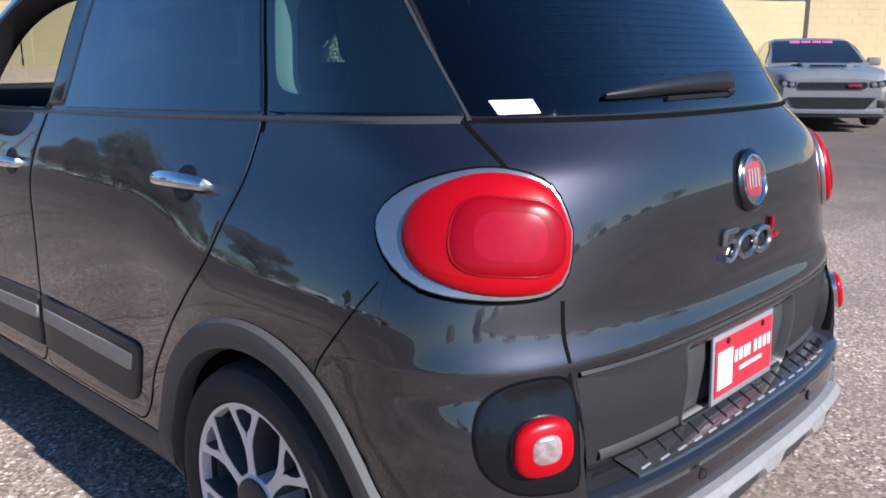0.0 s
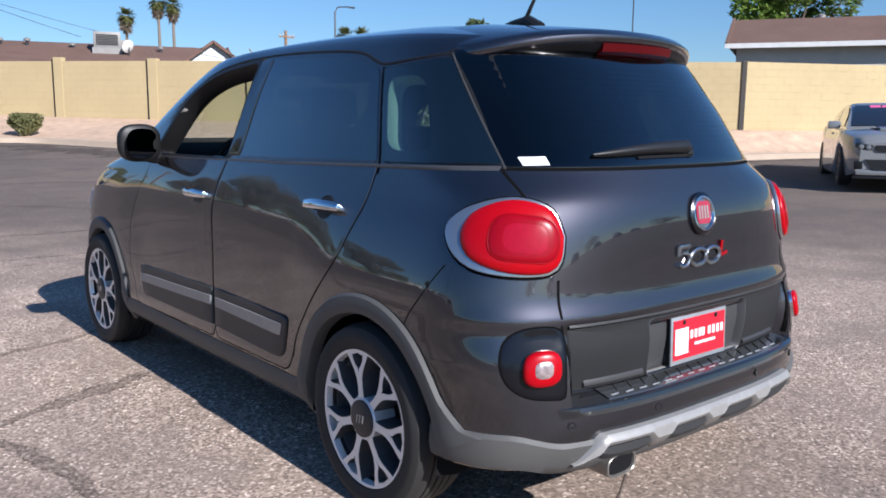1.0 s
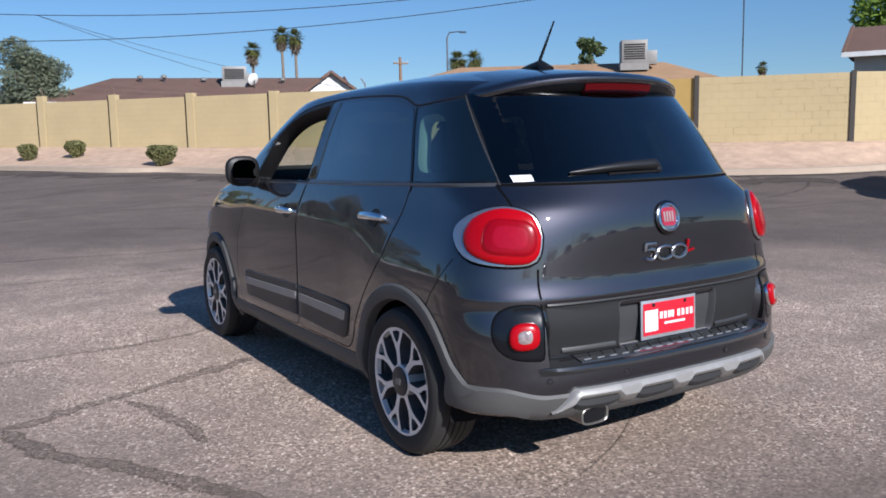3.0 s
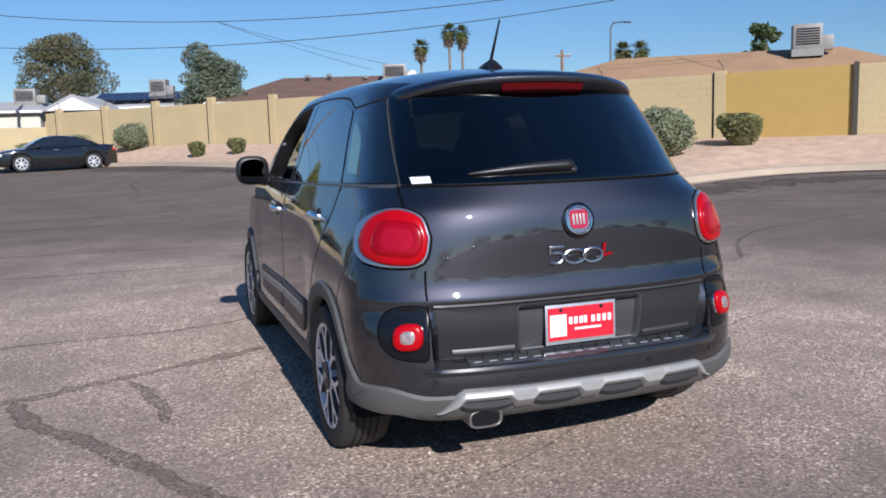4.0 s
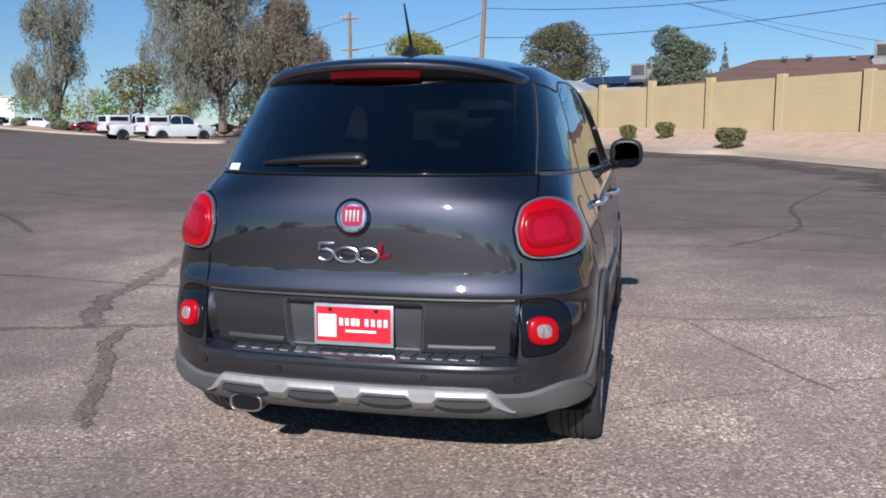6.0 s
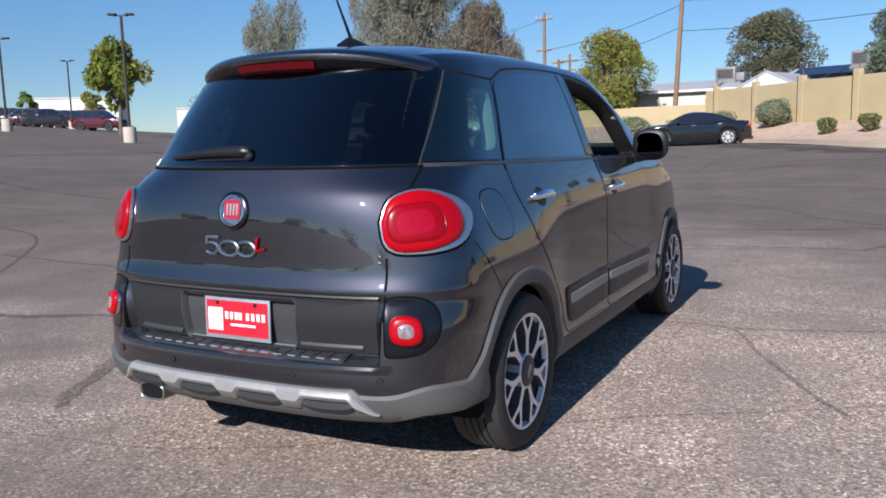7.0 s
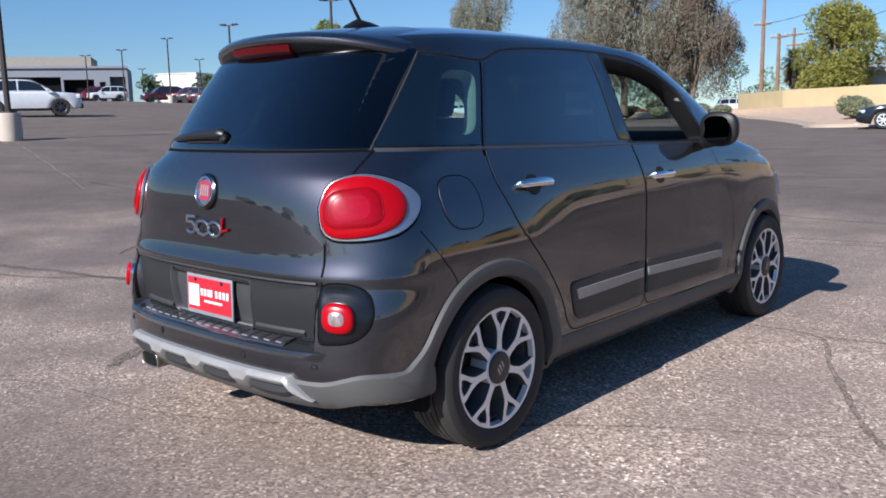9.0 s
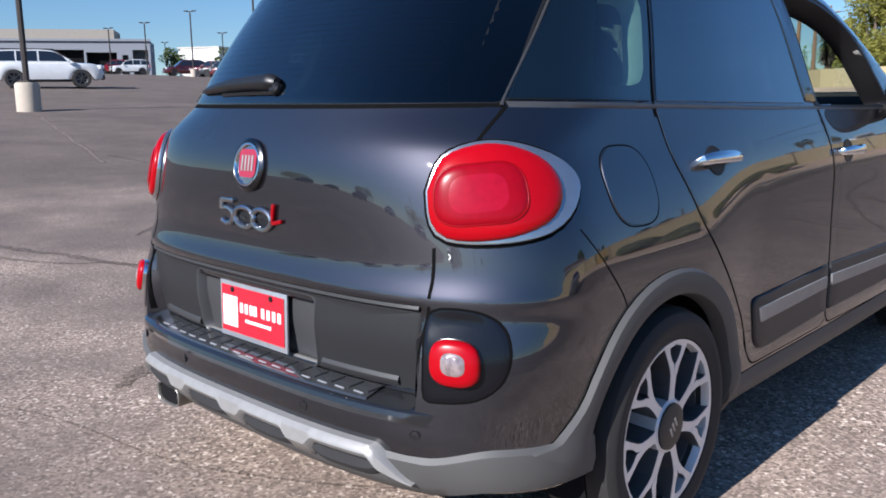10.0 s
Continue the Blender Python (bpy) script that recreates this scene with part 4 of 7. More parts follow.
    for k in range(n + 1):
        a = -1.42 + 2.84 * k / n
        s = 1 if a >= 0 else -1
        cmf = cms[s]
        top = 0.362 + 0.034 * smooth01(abs(a), 0.60, 0.95)
        col = []
        for z, o in ((top + 0.012, 0.0), (top, 0.011), (top - 0.05, 0.014), (top - 0.085, 0.012), (0.252 + 0.034 * smooth01(abs(a), 0.60, 0.92), -0.004)):
            sarc = abs(a) * 0.5
            if sarc < 1e-6:
                sarc = 1e-6
            if abs(a) < 0.62:
                x = a / 0.62 * 0.575
                p = rm(x, z, o)
            else:
                t0 = 0.2415
                ss = t0 + (abs(a) - 0.62) / (1.42 - 0.62) * (0.575 - t0)
                p = cmf(ss, z, o)
            col.append(low.verts.new(p))
        rows.append(col)
    for p, q in zip(rows, rows[1:]):
        for j in range(4):
            low.faces.new((p[j], q[j], q[j + 1], p[j + 1]))
    P("lower_bumper_cladding", low, GREYPLASTIC, "grey plastic lower bumper cladding")
    # silver band with five feet, dark pads between them
    skid = bmesh.new()
    rows = []

    def foot(x):
        d = min(abs(abs(x) - c) for c in (0.0, 0.285, 0.575))
        return 1 - smooth01(d, 0.030, 0.062)
    for k in range(161):
        x = -0.615 + 1.23 * k / 160
        e = smooth01(0.615 - abs(x), 0.0, 0.10)
        top = 0.306 + 0.082 * e
        f = foot(x)
        bot = min(0.348 - 0.048 * f, top - 0.006)
        ya = rear_y(x, 0.35)
        rows.append([skid.verts.new(p) for p in ((x, ya + 0.02, top + 0.004), (x, ya - 0.008 - 0.016 * e, top), (x, ya - 0.010 - 0.026 * e, top - 0.012 * e), (x, ya - 0.010 - 0.028 * e, (top + bot) / 2), (x, ya - 0.008 - 0.022 * e + 0.022 * f, bot + 0.008), (x, ya - 0.004 - 0.012 * e + 0.034 * f, bot), (x, ya + 0.06, bot + 0.003 + 0.008 * (1 - f)))])
    for p, q in zip(rows, rows[1:]):
        for j in range(6):
            skid.faces.new((p[j], q[j], q[j + 1], p[j + 1]))
    sk = P("skid_plate", skid, SILVER, "satin silver scalloped skid plate")
    for c in (-0.43, -0.1425, 0.1425, 0.43):
        pb, rows = bmesh.new(), []
        for k in range(25):
            u = -1 + k / 12
            x = c + 0.098 * u
            ya = rear_y(x, 0.35)
            lift = 0.012 * u ** 4
            rows.append([pb.verts.new(p) for p in ((x, ya + 0.01, 0.352), (x, ya - 0.019, 0.346), (x, ya - 0.021, 0.322 + lift), (x, ya - 0.012, 0.308 + lift), (x, ya + 0.10, 0.290 + lift))])
        for p, q in zip(rows, rows[1:]):
            for j in range(4):
                pb.faces.new((p[j], q[j], q[j + 1], p[j + 1]))
        part("skid_pad", pb, mat("dark_grey_pad", (0.022, 0.022, 0.023), 0.6), sk, "dark grey plastic pad")
    P("rear_valance", box((1.1, 0.1, 0.06), pose(0, 0.19, 0.28), 0.02), DARK)
    for x in (-0.62, -0.285, 0.285, 0.62):
        m4 = pose(*rm(x, 0.425, 0.001)) @ pose(0, 0, 0, 90, 0, math.degrees(math.atan2(x, 1.4)))
        sn = P("parking_sensor", revolve([(0.013, -0.001), (0.0125, 0.002), (0.009, 0.0015)], 20, "z", m=m4), DARK)
        part("sensor_face", revolve([(0.009, 0.0012), (0.001, 0.002)], 16, "z", m=m4), PAINT, sn)
    ex = bmesh.new()
    for centre in (-0.432,):
        outer = [(-0.432 + 0.068 * math.copysign(abs(math.cos(a)) ** 0.6, math.cos(a)), 0.273 + 0.035 * math.copysign(abs(math.sin(a)) ** 0.6, math.sin(a))) for a in (2 * math.pi * k / 32 for k in range(32))]
        rings = [(0.96, 0.35), (1.0, 0.062), (0.99, 0.052), (0.94, 0.050), (0.87, 0.053), (0.82, 0.064), (0.80, 0.3)]
        rws = []
        for sc, yy in rings:
            rws.append([ex.verts.new((-0.432 + (x + 0.432) * sc, yy, 0.273 + (z - 0.273) * sc)) for x, z in outer])
        for p, q in zip(rws, rws[1:]):
            for j in range(32):
                ex.faces.new((p[j], p[(j + 1) % 32], q[(j + 1) % 32], q[j]))
        ex.faces.new(rws[-1])
    tip = P("exhaust_tip", ex, mat("exhaust_steel", (0.24, 0.225, 0.20), 0.4, 0.7), "chromed exhaust tip")

    # flat black disc stands in for the shade inside the pipe
    hole = bmesh.new()
    hole.faces.new([hole.verts.new((-0.432 + (x + 0.432) * 0.87, 0.060, 0.273 + (z - 0.273) * 0.84)) for x, z in outer])
    part("exhaust_mouth", hole, LINER, tip, "sooty black exhaust mouth")
    # dealer plate with bars in place of writing
    pm = pose(0, rear_y(0, 0.594) + 0.002, 0.594, 88)
    plate = P("dealer_plate", box((0.312, 0.158, 0.006), pm, 0.002), mat("plate_frame", (0.5, 0.52, 0.55), 0.3, 0.7), "red dealer plate in a pale metal frame")
    part("plate_face", box((0.292, 0.130, 0.002), pm @ pose(0, 0.002, 0.0045)), mat("plate_red", (0.62, 0.012, 0.03), 0.35, coat=0.3), plate)
    white = mat("plate_white", (0.85, 0.83, 0.82), 0.45)
    part("plate_square", box((0.072, 0.086, 0.0015), pm @ pose(-0.102, -0.004, 0.0062)), white, plate)
    part("plate_emblem", revolve([(0.022, 0.0), (0.022, 0.001), (0.016, 0.001), (0.016, 0.0)], 24, "z", m=pm @ pose(-0.102, -0.004, 0.0069) @ Matrix.Diagonal((1, 0.62, 1, 1))), mat("plate_emblem", (0.7, 0.55, 0.5), 0.5), plate)
    for k, x in enumerate((-0.047, -0.024, -0.001, 0.018, 0.053, 0.078, 0.103, 0.127)):
        part("plate_bar", box((0.015, 0.028, 0.001), pm @ pose(x, 0.012, 0.0062)), white, plate)
    part("plate_bar", box((0.12, 0.009, 0.001), pm @ pose(0.03, -0.022, 0.0062)), white, plate)
    for x in (-0.09, 0.09):
        part("plate_screw", revolve([(0.008, 0.0), (0.008, 0.003), (0.001, 0.004)], 12, "z", m=pm @ pose(x, 0.058, 0.005)), DARK, plate)

    # cabin
    seat_cloth = mat("seat_cloth", (0.02, 0.02, 0.022), 0.9)
    for sx in (-0.36, 0.36):
        seat = P("front_seat", box((0.46, 0.5, 0.16), pose(sx, 2.15, 0.62), 0.05), seat_cloth)
        part("backrest", box((0.46, 0.14, 0.62), pose(sx, 1.88, 0.95, -12), 0.06), seat_cloth, seat)
        part("headrest", box((0.26, 0.1, 0.17), pose(sx, 1.79, 1.34, -12), 0.045), seat_cloth, seat)
    rs = P("rear_seat", box((1.2, 0.45, 0.16), pose(0, 1.2, 0.62), 0.05), seat_cloth)
    part("backrest", box((1.24, 0.14, 0.52), pose(0, 0.93, 0.88, -14), 0.06), seat_cloth, rs)
    for sx in (-0.36, 0.36):
        part("headrest", box((0.24, 0.09, 0.15), pose(sx, 0.86, 1.21, -12), 0.04), seat_cloth, rs)
    for s in (-1, 1):
        P("pillar_trim", box((0.03, 0.11, 0.36), pose(s * 0.695, 1.80, 1.285, 0, -s * 14), 0.012), TRIM)
    P("dashboard", box((1.4, 0.5, 0.3), pose(0, 3.0, 0.97, 8), 0.06), LINER)
    P("cabin_floor", box((1.4, 2.6, 0.04), pose(0, 1.9, 0.4), 0.01), LINER)
    ring = [(-0.36 + 0.185 * math.cos(2 * math.pi * k / 28), 2.62 - 0.05 * math.sin(2 * math.pi * k / 28), 1.02 + 0.175 * math.sin(2 * math.pi * k / 28)) for k in range(29)]
    P("steering_wheel", tube(ring, 0.016, 8), DARK)
    P("inner_mirror", box((0.22, 0.03, 0.06), pose(0, 2.72, 1.42), 0.012), DARK)

    # wheels
    master = make_wheel()
    for hy in HUB_Y:
        for s in (-1, 1):
            if s < 0 and hy == HUB_Y[0]:
                continue
            w = copy_thing(master, pose(s * 0.785, hy, HUB_Z, 10 + 31 * s + 7 * hy, 0, 0) if s > 0 else pose(s * 0.785, hy, HUB_Z, 0, 0, 180) @ pose(0, 0, 0, 20))
            w.parent = car
    master.matrix_world = pose(-0.785, HUB_Y[0], HUB_Z, 0, 0, 180) @ pose(0, 0, 0, 8)
    master.parent = car
    return car


build_hatchback()


# ---- ground and boundary ----
SLOPE = ((-180, 0.02), (-110, 0.043), (-80, 0.065), (-66, 0.064), (-55, 0.052), (-45, 0.036), (-38, 0.02), (-31, 0.014), (-20, 0.020), (-8, 0.025), (15, 0.021), (35, 0.018), (50, 0.02), (70, 0.034), (110, 0.03), (180, 0.02))


def ground_z(x, y):
    """The lot lies in a shallow hollow round the parked car."""
    dx, dy = x, y - 1.5
    r = math.hypot(dx, dy)
    if r < 6:
        return 0.0
    k = r - 6
    k -= 3 * (1 - math.exp(-k / 3))
    az = math.degrees(math.atan2(dx, dy))
    rise = 0.24 * smooth01(r, 9, 22) * smooth01(az, -9, 3) * (1 - smooth01(az, 52, 72)) * (1 - smooth01(r, 40, 60))
    far = 80 + 40 * smooth01(-az, 42, 58)
    return lerp_table(SLOPE, az) * far * (1 - math.exp(-k / far)) + rise


def asphalt_mat(name="aged_asphalt", k=1.0):
    """Worn asphalt; k below one is the darker tar that fills old cracks, ragged towards its edges."""
    tone = lambda r, g, b: (r * k * 0.83, g * k * 0.768, b * k * 0.735)
    m = bpy.data.materials.new(name)
    m.use_nodes = True
    nt = m.node_tree
    N, Lk = nt.nodes, nt.links
    b = N["Principled BSDF"]
    b.inputs["Roughness"].default_value = 0.92
    b.inputs["Specular IOR Level"].default_value = 0.25
    co = N.new("ShaderNodeTexCoord")

    def noise_tex(scale, detail=3, rough=0.55):
        n = N.new("ShaderNodeTexNoise")
        n.inputs["Scale"].default_value, n.inputs["Detail"].default_value, n.inputs["Roughness"].default_value = scale, detail, rough
        Lk.new(co.outputs["Object"], n.inputs["Vector"])
        return n.outputs["Fac"]

    def ramp(src, stops):
        r = N.new("ShaderNodeValToRGB")
        r.color_ramp.elements[0].position, r.color_ramp.elements[0].color = stops[0][0], (*stops[0][1], 1)
        r.color_ramp.elements[1].position, r.color_ramp.elements[1].color = stops[-1][0], (*stops[-1][1], 1)
        for p, c in stops[1:-1]:
            e = r.color_ramp.elements.new(p)
            e.color = (*c, 1)
        Lk.new(src, r.inputs[0])
        return r.outputs[0]

    def mix(a, c, fac, mode="MIX"):
        n = N.new("ShaderNodeMix")
        n.data_type, n.blend_type = "RGBA", mode
        Lk.new(fac, n.inputs["Factor"]) if not isinstance(fac, float) else setattr(n.inputs["Factor"], "default_value", fac)
        Lk.new(a, n.inputs[6])
        Lk.new(c, n.inputs[7])
        return n.outputs[2]

    vor = N.new("ShaderNodeTexVoronoi")
    vor.inputs["Scale"].default_value = 95
    Lk.new(co.outputs["Object"], vor.inputs["Vector"])
    sep = N.new("ShaderNodeSeparateColor")
    Lk.new(vor.outputs["Color"], sep.inputs[0])
    stones = ramp(sep.outputs[0], [(0.0, tone(0.12, 0.100, 0.086)), (0.3, tone(0.25, 0.206, 0.174)), (0.6, tone(0.38, 0.314, 0.265)), (0.85, tone(0.50, 0.42, 0.35)), (0.94, tone(0.62, 0.54, 0.46)), (1.0, tone(1.0, 0.92, 0.82))])
    fine = ramp(noise_tex(150, 4), [(0.3, tone(0.16, 0.135, 0.117)), (0.7, tone(0.37, 0.312, 0.268))])
    near = mix(fine, stones, ramp(noise_tex(1.6, 4), [(0.36, (0.45, 0.45, 0.45)), (0.6, (0.95, 0.95, 0.95))]))
    tar = ramp(noise_tex(45, 5), [(0.3, tone(0.085, 0.073, 0.066)), (0.72, tone(0.195, 0.168, 0.150))])
    where = ramp(noise_tex(0.16, 5, 0.6), [(0.46, (0.0, 0.0, 0.0)), (0.60, (0.85, 0.85, 0.85))])
    sealed = mix(near, tar, where)
    # old sealed coat further out, worn to stone round the car
    geo = N.new("ShaderNodeVectorMath")
    geo.operation = "DISTANCE"
    geo.inputs[1].default_value = (-1.3, 0.9, 0)
    Lk.new(co.outputs["Object"], geo.inputs[0])
    jitter = N.new("ShaderNodeMath")
    jitter.operation = "MULTIPLY_ADD"
    jitter.inputs[1].default_value = 7.0
    Lk.new(noise_tex(0.5, 4), jitter.inputs[0])
    Lk.new(geo.outputs["Value"], jitter.inputs[2])
    mr = N.new("ShaderNodeMapRange")
    mr.inputs["From Min"].default_value, mr.inputs["From Max"].default_value = 7.5, 13.0
    mr.inputs["To Max"].default_value = 0.88
    Lk.new(jitter.outputs[0], mr.inputs["Value"])
    colour = mix(sealed, tar, mr.outputs[0])
    blot = ramp(noise_tex(0.8, 5, 0.65), [(0.3, (0.80, 0.80, 0.81)), (0.7, (1.14, 1.12, 1.10))])
    colour = mix(colour, blot, 1.0, "MULTIPLY")
    # near the car: paler towards the front, darker behind, with a noisy edge
    sy = N.new("ShaderNodeSeparateXYZ")
    Lk.new(co.outputs["Object"], sy.inputs[0])
    yy = N.new("ShaderNodeMath")
    yy.operation = "MULTIPLY_ADD"
    yy.inputs[1].default_value = 2.2
    Lk.new(noise_tex(0.7, 4), yy.inputs[0])
    Lk.new(sy.outputs["Y"], yy.inputs[2])
    pale = N.new("ShaderNodeMapRange")
    pale.inputs["From Min"].default_value, pale.inputs["From Max"].default_value = -0.6, 2.6
    pale.inputs["To Min"].default_value, pale.inputs["To Max"].default_value = 0.84, 1.2
    Lk.new(yy.outputs[0], pale.inputs["Value"])
    far = N.new("ShaderNodeMapRange")
    far.inputs["From Min"].default_value, far.inputs["From Max"].default_value = 5.0, 10.0
    far.inputs["To Min"].default_value, far.inputs["To Max"].default_value = 1.0, 0.0
    Lk.new(geo.outputs["Value"], far.inputs["Value"])
    lift = N.new("ShaderNodeMix")
    lift.data_type = "FLOAT"
    lift.inputs[2].default_value = 1.0
    Lk.new(far.outputs[0], lift.inputs[0])
    Lk.new(pale.outputs[0], lift.inputs[3])
    sc = N.new("ShaderNodeVectorMath")
    sc.operation = "SCALE"
    Lk.new(colour, sc.inputs[0])
    Lk.new(lift.outputs[0], sc.inputs["Scale"])
    colour = sc.outputs[0]
    Lk.new(colour, b.inputs["Base Color"])
    bp = N.new("ShaderNodeBump")
    bp.inputs["Strength"].default_value, bp.inputs["Distance"].default_value = 0.55, 0.006
    Lk.new(sep.outputs[0], bp.inputs["Height"])
    Lk.new(bp.outputs[0], b.inputs["Normal"])
    if k != 1:
        at, th, tr, ms = N.new("ShaderNodeAttribute"), N.new("ShaderNodeMath"), N.new("ShaderNodeBsdfTransparent"), N.new("ShaderNodeMixShader")
        at.attribute_name = "fill"
        th.operation = "MULTIPLY_ADD"
        th.inputs[1].default_value = 1.0
        Lk.new(noise_tex(26, 4, 0.7), th.inputs[0])
        Lk.new(at.outputs["Fac"], th.inputs[2])
        cut = ramp(th.outputs[0], [(0.72, (0.0, 0.0, 0.0)), (0.98, (1.0, 1.0, 1.0))])
        Lk.new(cut, ms.inputs[0])
        Lk.new(tr.outputs[0], ms.inputs[1])
        Lk.new(b.outputs[0], ms.inputs[2])
        Lk.new(ms.outputs[0], N["Material Output"].inputs[0])
    return m


def build_ground():
    bm = bmesh.new()
    rad = [0.0, 1, 2, 3, 4, 5, 6, 7, 8, 9.5, 11, 13, 15, 17.5, 20, 23, 26, 30, 34, 39, 45, 52, 60, 70, 85, 105, 130, 170, 230, 330, 500, 900, 1800]
    n = 180
    c = bm.verts.new((0, 1.5, 0))
    prev = None
    for r in rad[1:]:
        ring = []
        for k in range(n):
            a = 2 * math.pi * k / n
            x, y = r * math.sin(a), 1.5 + r * math.cos(a)
            ring.append(bm.verts.new((x, y, ground_z(x, y))))
        for k in range(n):
            j = (k + 1) % n
            if prev is None:
                bm.faces.new((c, ring[k], ring[j]))
            else:
                bm.faces.new((prev[k], prev[j], ring[j], ring[k]))
        prev = ring
    g = link_mesh("ground", bm, asphalt_mat())
    return tagged(g, "worn grey-brown asphalt parking lot with exposed stones", "ground", kind="structure")


build_ground()

# sealed cracks and worn seams in the asphalt
SEAL = asphalt_mat("crack_sealant", 0.62)
rng = random.Random(5)


def crack(points, width, rough=0.35, material=None, strip=False):
    line = curve_line(points, 0.06)
    bm = bmesh.new()
    fill = bm.verts.layers.float.new("fill")
    rows = []
    for i, p in enumerate(line):
        d = (line[min(i + 1, len(line) - 1)] - line[max(i - 1, 0)]).normalized()
        s = Vector((-d.y, d.x))
        u = (p.x + p.y * 1.7) * 2.2
        q = p + s * (noise.noise((u, 1.3, 0)) * 0.7 + noise.noise((u * 5, 4.1, 0)) * 0.3) * width
        w = 0.85 * width * (0.75 + 0.9 * abs(noise.noise((u * 1.5, 9.0, 0))) + rng.uniform(-rough, rough) * 0.7) * (0.25 if i in (0, len(line) - 1) else 1)
        rows.append([bm.verts.new((*(q + s * w * k), ground_z(*(q + s * w * k)) + h)) for k, h in ((-0.85, 0.0012), (-0.3, 0.003), (0.3, 0.003), (0.85, 0.0012))])
        for v, f in zip(rows[-1], (0.0, 0.6, 0.6, 0.0)):
            v[fill] = f * (0.55 + 0.45 * min(1.0, i / 4, (len(line) - 1 - i) / 4))
    for a, b in zip(rows, rows[1:]):
        for j in range(3):
            bm.faces.new((a[j], a[j + 1], b[j + 1], b[j]))
    if strip:
        tagged(link_mesh("asphalt_strip", bm, SEAL), "darker newer asphalt strip along the kerb", "asphalt", kind="structure")
    elif material:
        tagged(link_mesh("parking_line", bm, material), "faint worn white parking line on the asphalt", "parking line", kind="structure")
    else:
        tagged(link_mesh("crack_seal", bm, SEAL), "dark tar sealed crack across the asphalt", "crack seal", kind="structure")


for pts, w in (
    ([(-5.5, 1.2), (-3.6, 1.6), (-2.6, 2.0), (-2.15, 2.13), (-1.6, 2.4), (-0.9, 2.65)], 0.09),
    ([(-2.6, 2.0), (-3.1, 2.98), (-3.5, 4.6), (-4.3, 6.5), (-5.4, 8.8), (-6.2, 13.0)], 0.17),
    ([(-2.33, 2.05), (-2.0, 1.31), (-1.56, 0.64), (-1.35, 0.3)], 0.11),
    ([(-7.5, 3.8), (-4.1, 3.56), (-3.26, 3.47), (-2.1, 3.45), (-1.3, 3.5), (-0.6, 3.8)], 0.055),
    ([(-1.74, 2.2), (-1.6, 1.75), (-1.55, 1.35)], 0.07),
    ([(0.88, 3.15), (1.33, 3.08), (1.6, 2.45), (1.87, 1.9), (2.05, 1.6)], 0.035),
    ([(1.33, 3.1), (1.8, 3.2), (2.6, 3.5), (4.5, 4.4)], 0.035),
    ([(-2.6, -0.9), (-1.5, -0.1), (-0.4, 0.15), (0.4, 0.65), (1.1, 1.2), (1.7, 1.55), (2.5, 2.0), (3.8, 2.4)], 0.012),
    ([(-8.0, 0.4), (-4.6, 1.1), (-4.0, 1.5), (-3.6, 1.6)], 0.05),
    ([(-5.5, 6.9), (-1.5, 6.75), (-0.7, 6.65), (2.0, 6.9), (5.0, 6.4)], 0.05),
    ([(-5.0, 8.9), (-1.2, 8.5), (0.5, 8.3), (4.0, 9.2), (7.5, 8.8)], 0.07),
    ([(2.0, 6.9), (3.1, 9.0), (3.4, 11.5), (4.6, 14.5)], 0.06),
    ([(-9.0, 14.0), (-4.0, 13.2), (1.0, 14.0), (5.5, 12.6), (9.0, 10.0)], 0.09),
    ([(-10.0, 20.0), (-5.0, 21.0), (0.0, 19.5), (3.8, 20.5)], 0.09),
    ([(4.2, 4.2), (6.0, 6.0), (9.5, 6.6), (13.0, 5.6)], 0.05),
    ([(-6.5, 6.2), (-9.5, 8.3), (-14.0, 9.0), (-20.0, 11.5)], 0.08),
    ([(-5.0, 2.2), (-8.0, 5.0), (-12.0, 5.2)], 0.05),
):
    crack(pts, w)
crng = random.Random(17)
for k in range(22):
    x, y = crng.uniform(-16, 11), crng.uniform(6.5, 19)
    turn = crng.uniform(-0.35, 0.35) + (1.4 if k % 5 == 0 else 0.0)
    pts = [(x, y)]
    for _ in range(crng.randint(3, 6)):
        turn += crng.uniform(-0.45, 0.45)
        x, y = x + 1.6 * math.cos(turn), y + 1.6 * math.sin(turn)
        pts.append((x, y))
    crack(pts, crng.uniform(0.025, 0.07))
LINEPAINT = asphalt_mat("worn_line_paint", 1.3)
for pts in ([(7.7, 9.3), (10.6, 10.8), (13.4, 12.2)], [(-22.2, 7.9), (-16.0, 6.1), (-11.0, 4.7)]):
    crack(pts, 0.1, 0.1, LINEPAINT)

KERB_LINE = [(-60.0, 84.0), (-31.0, 72.0), (-20.0, 56.0), (-14.0, 45.5), (-10.2, 38.0), (-9.2, 35.2), (-7.6, 34.6), (-4.46, 35.27), (-1.4, 31.36), (0.64, 27.15), (2.47, 24.14), (3.82, 23.47), (5.75, 20.11), (7.4, 17.3), (7.7, 15.6), (7.3, 14.1), (7.5, 12.6), (8.4, 12.2), (10.2, 12.6), (12.0, 12.6), (13.4, 11.9), (15.6, 10.1), (20.0, 8.6), (27.0, 3.0), (40.0, -9.0)]
WALL_LINE = [(-5.59, 41.2), (11.88, 19.86), (14.15, 17.09), (15.91, 13.98), (18.6, 11.04), (22.9, 8.8), (40.0, -5.0)]
LOW_LINE = [(-6.7, 57.5), (-14.0, 58.5), (-20.0, 61.5), (-26.5, 69.0)]


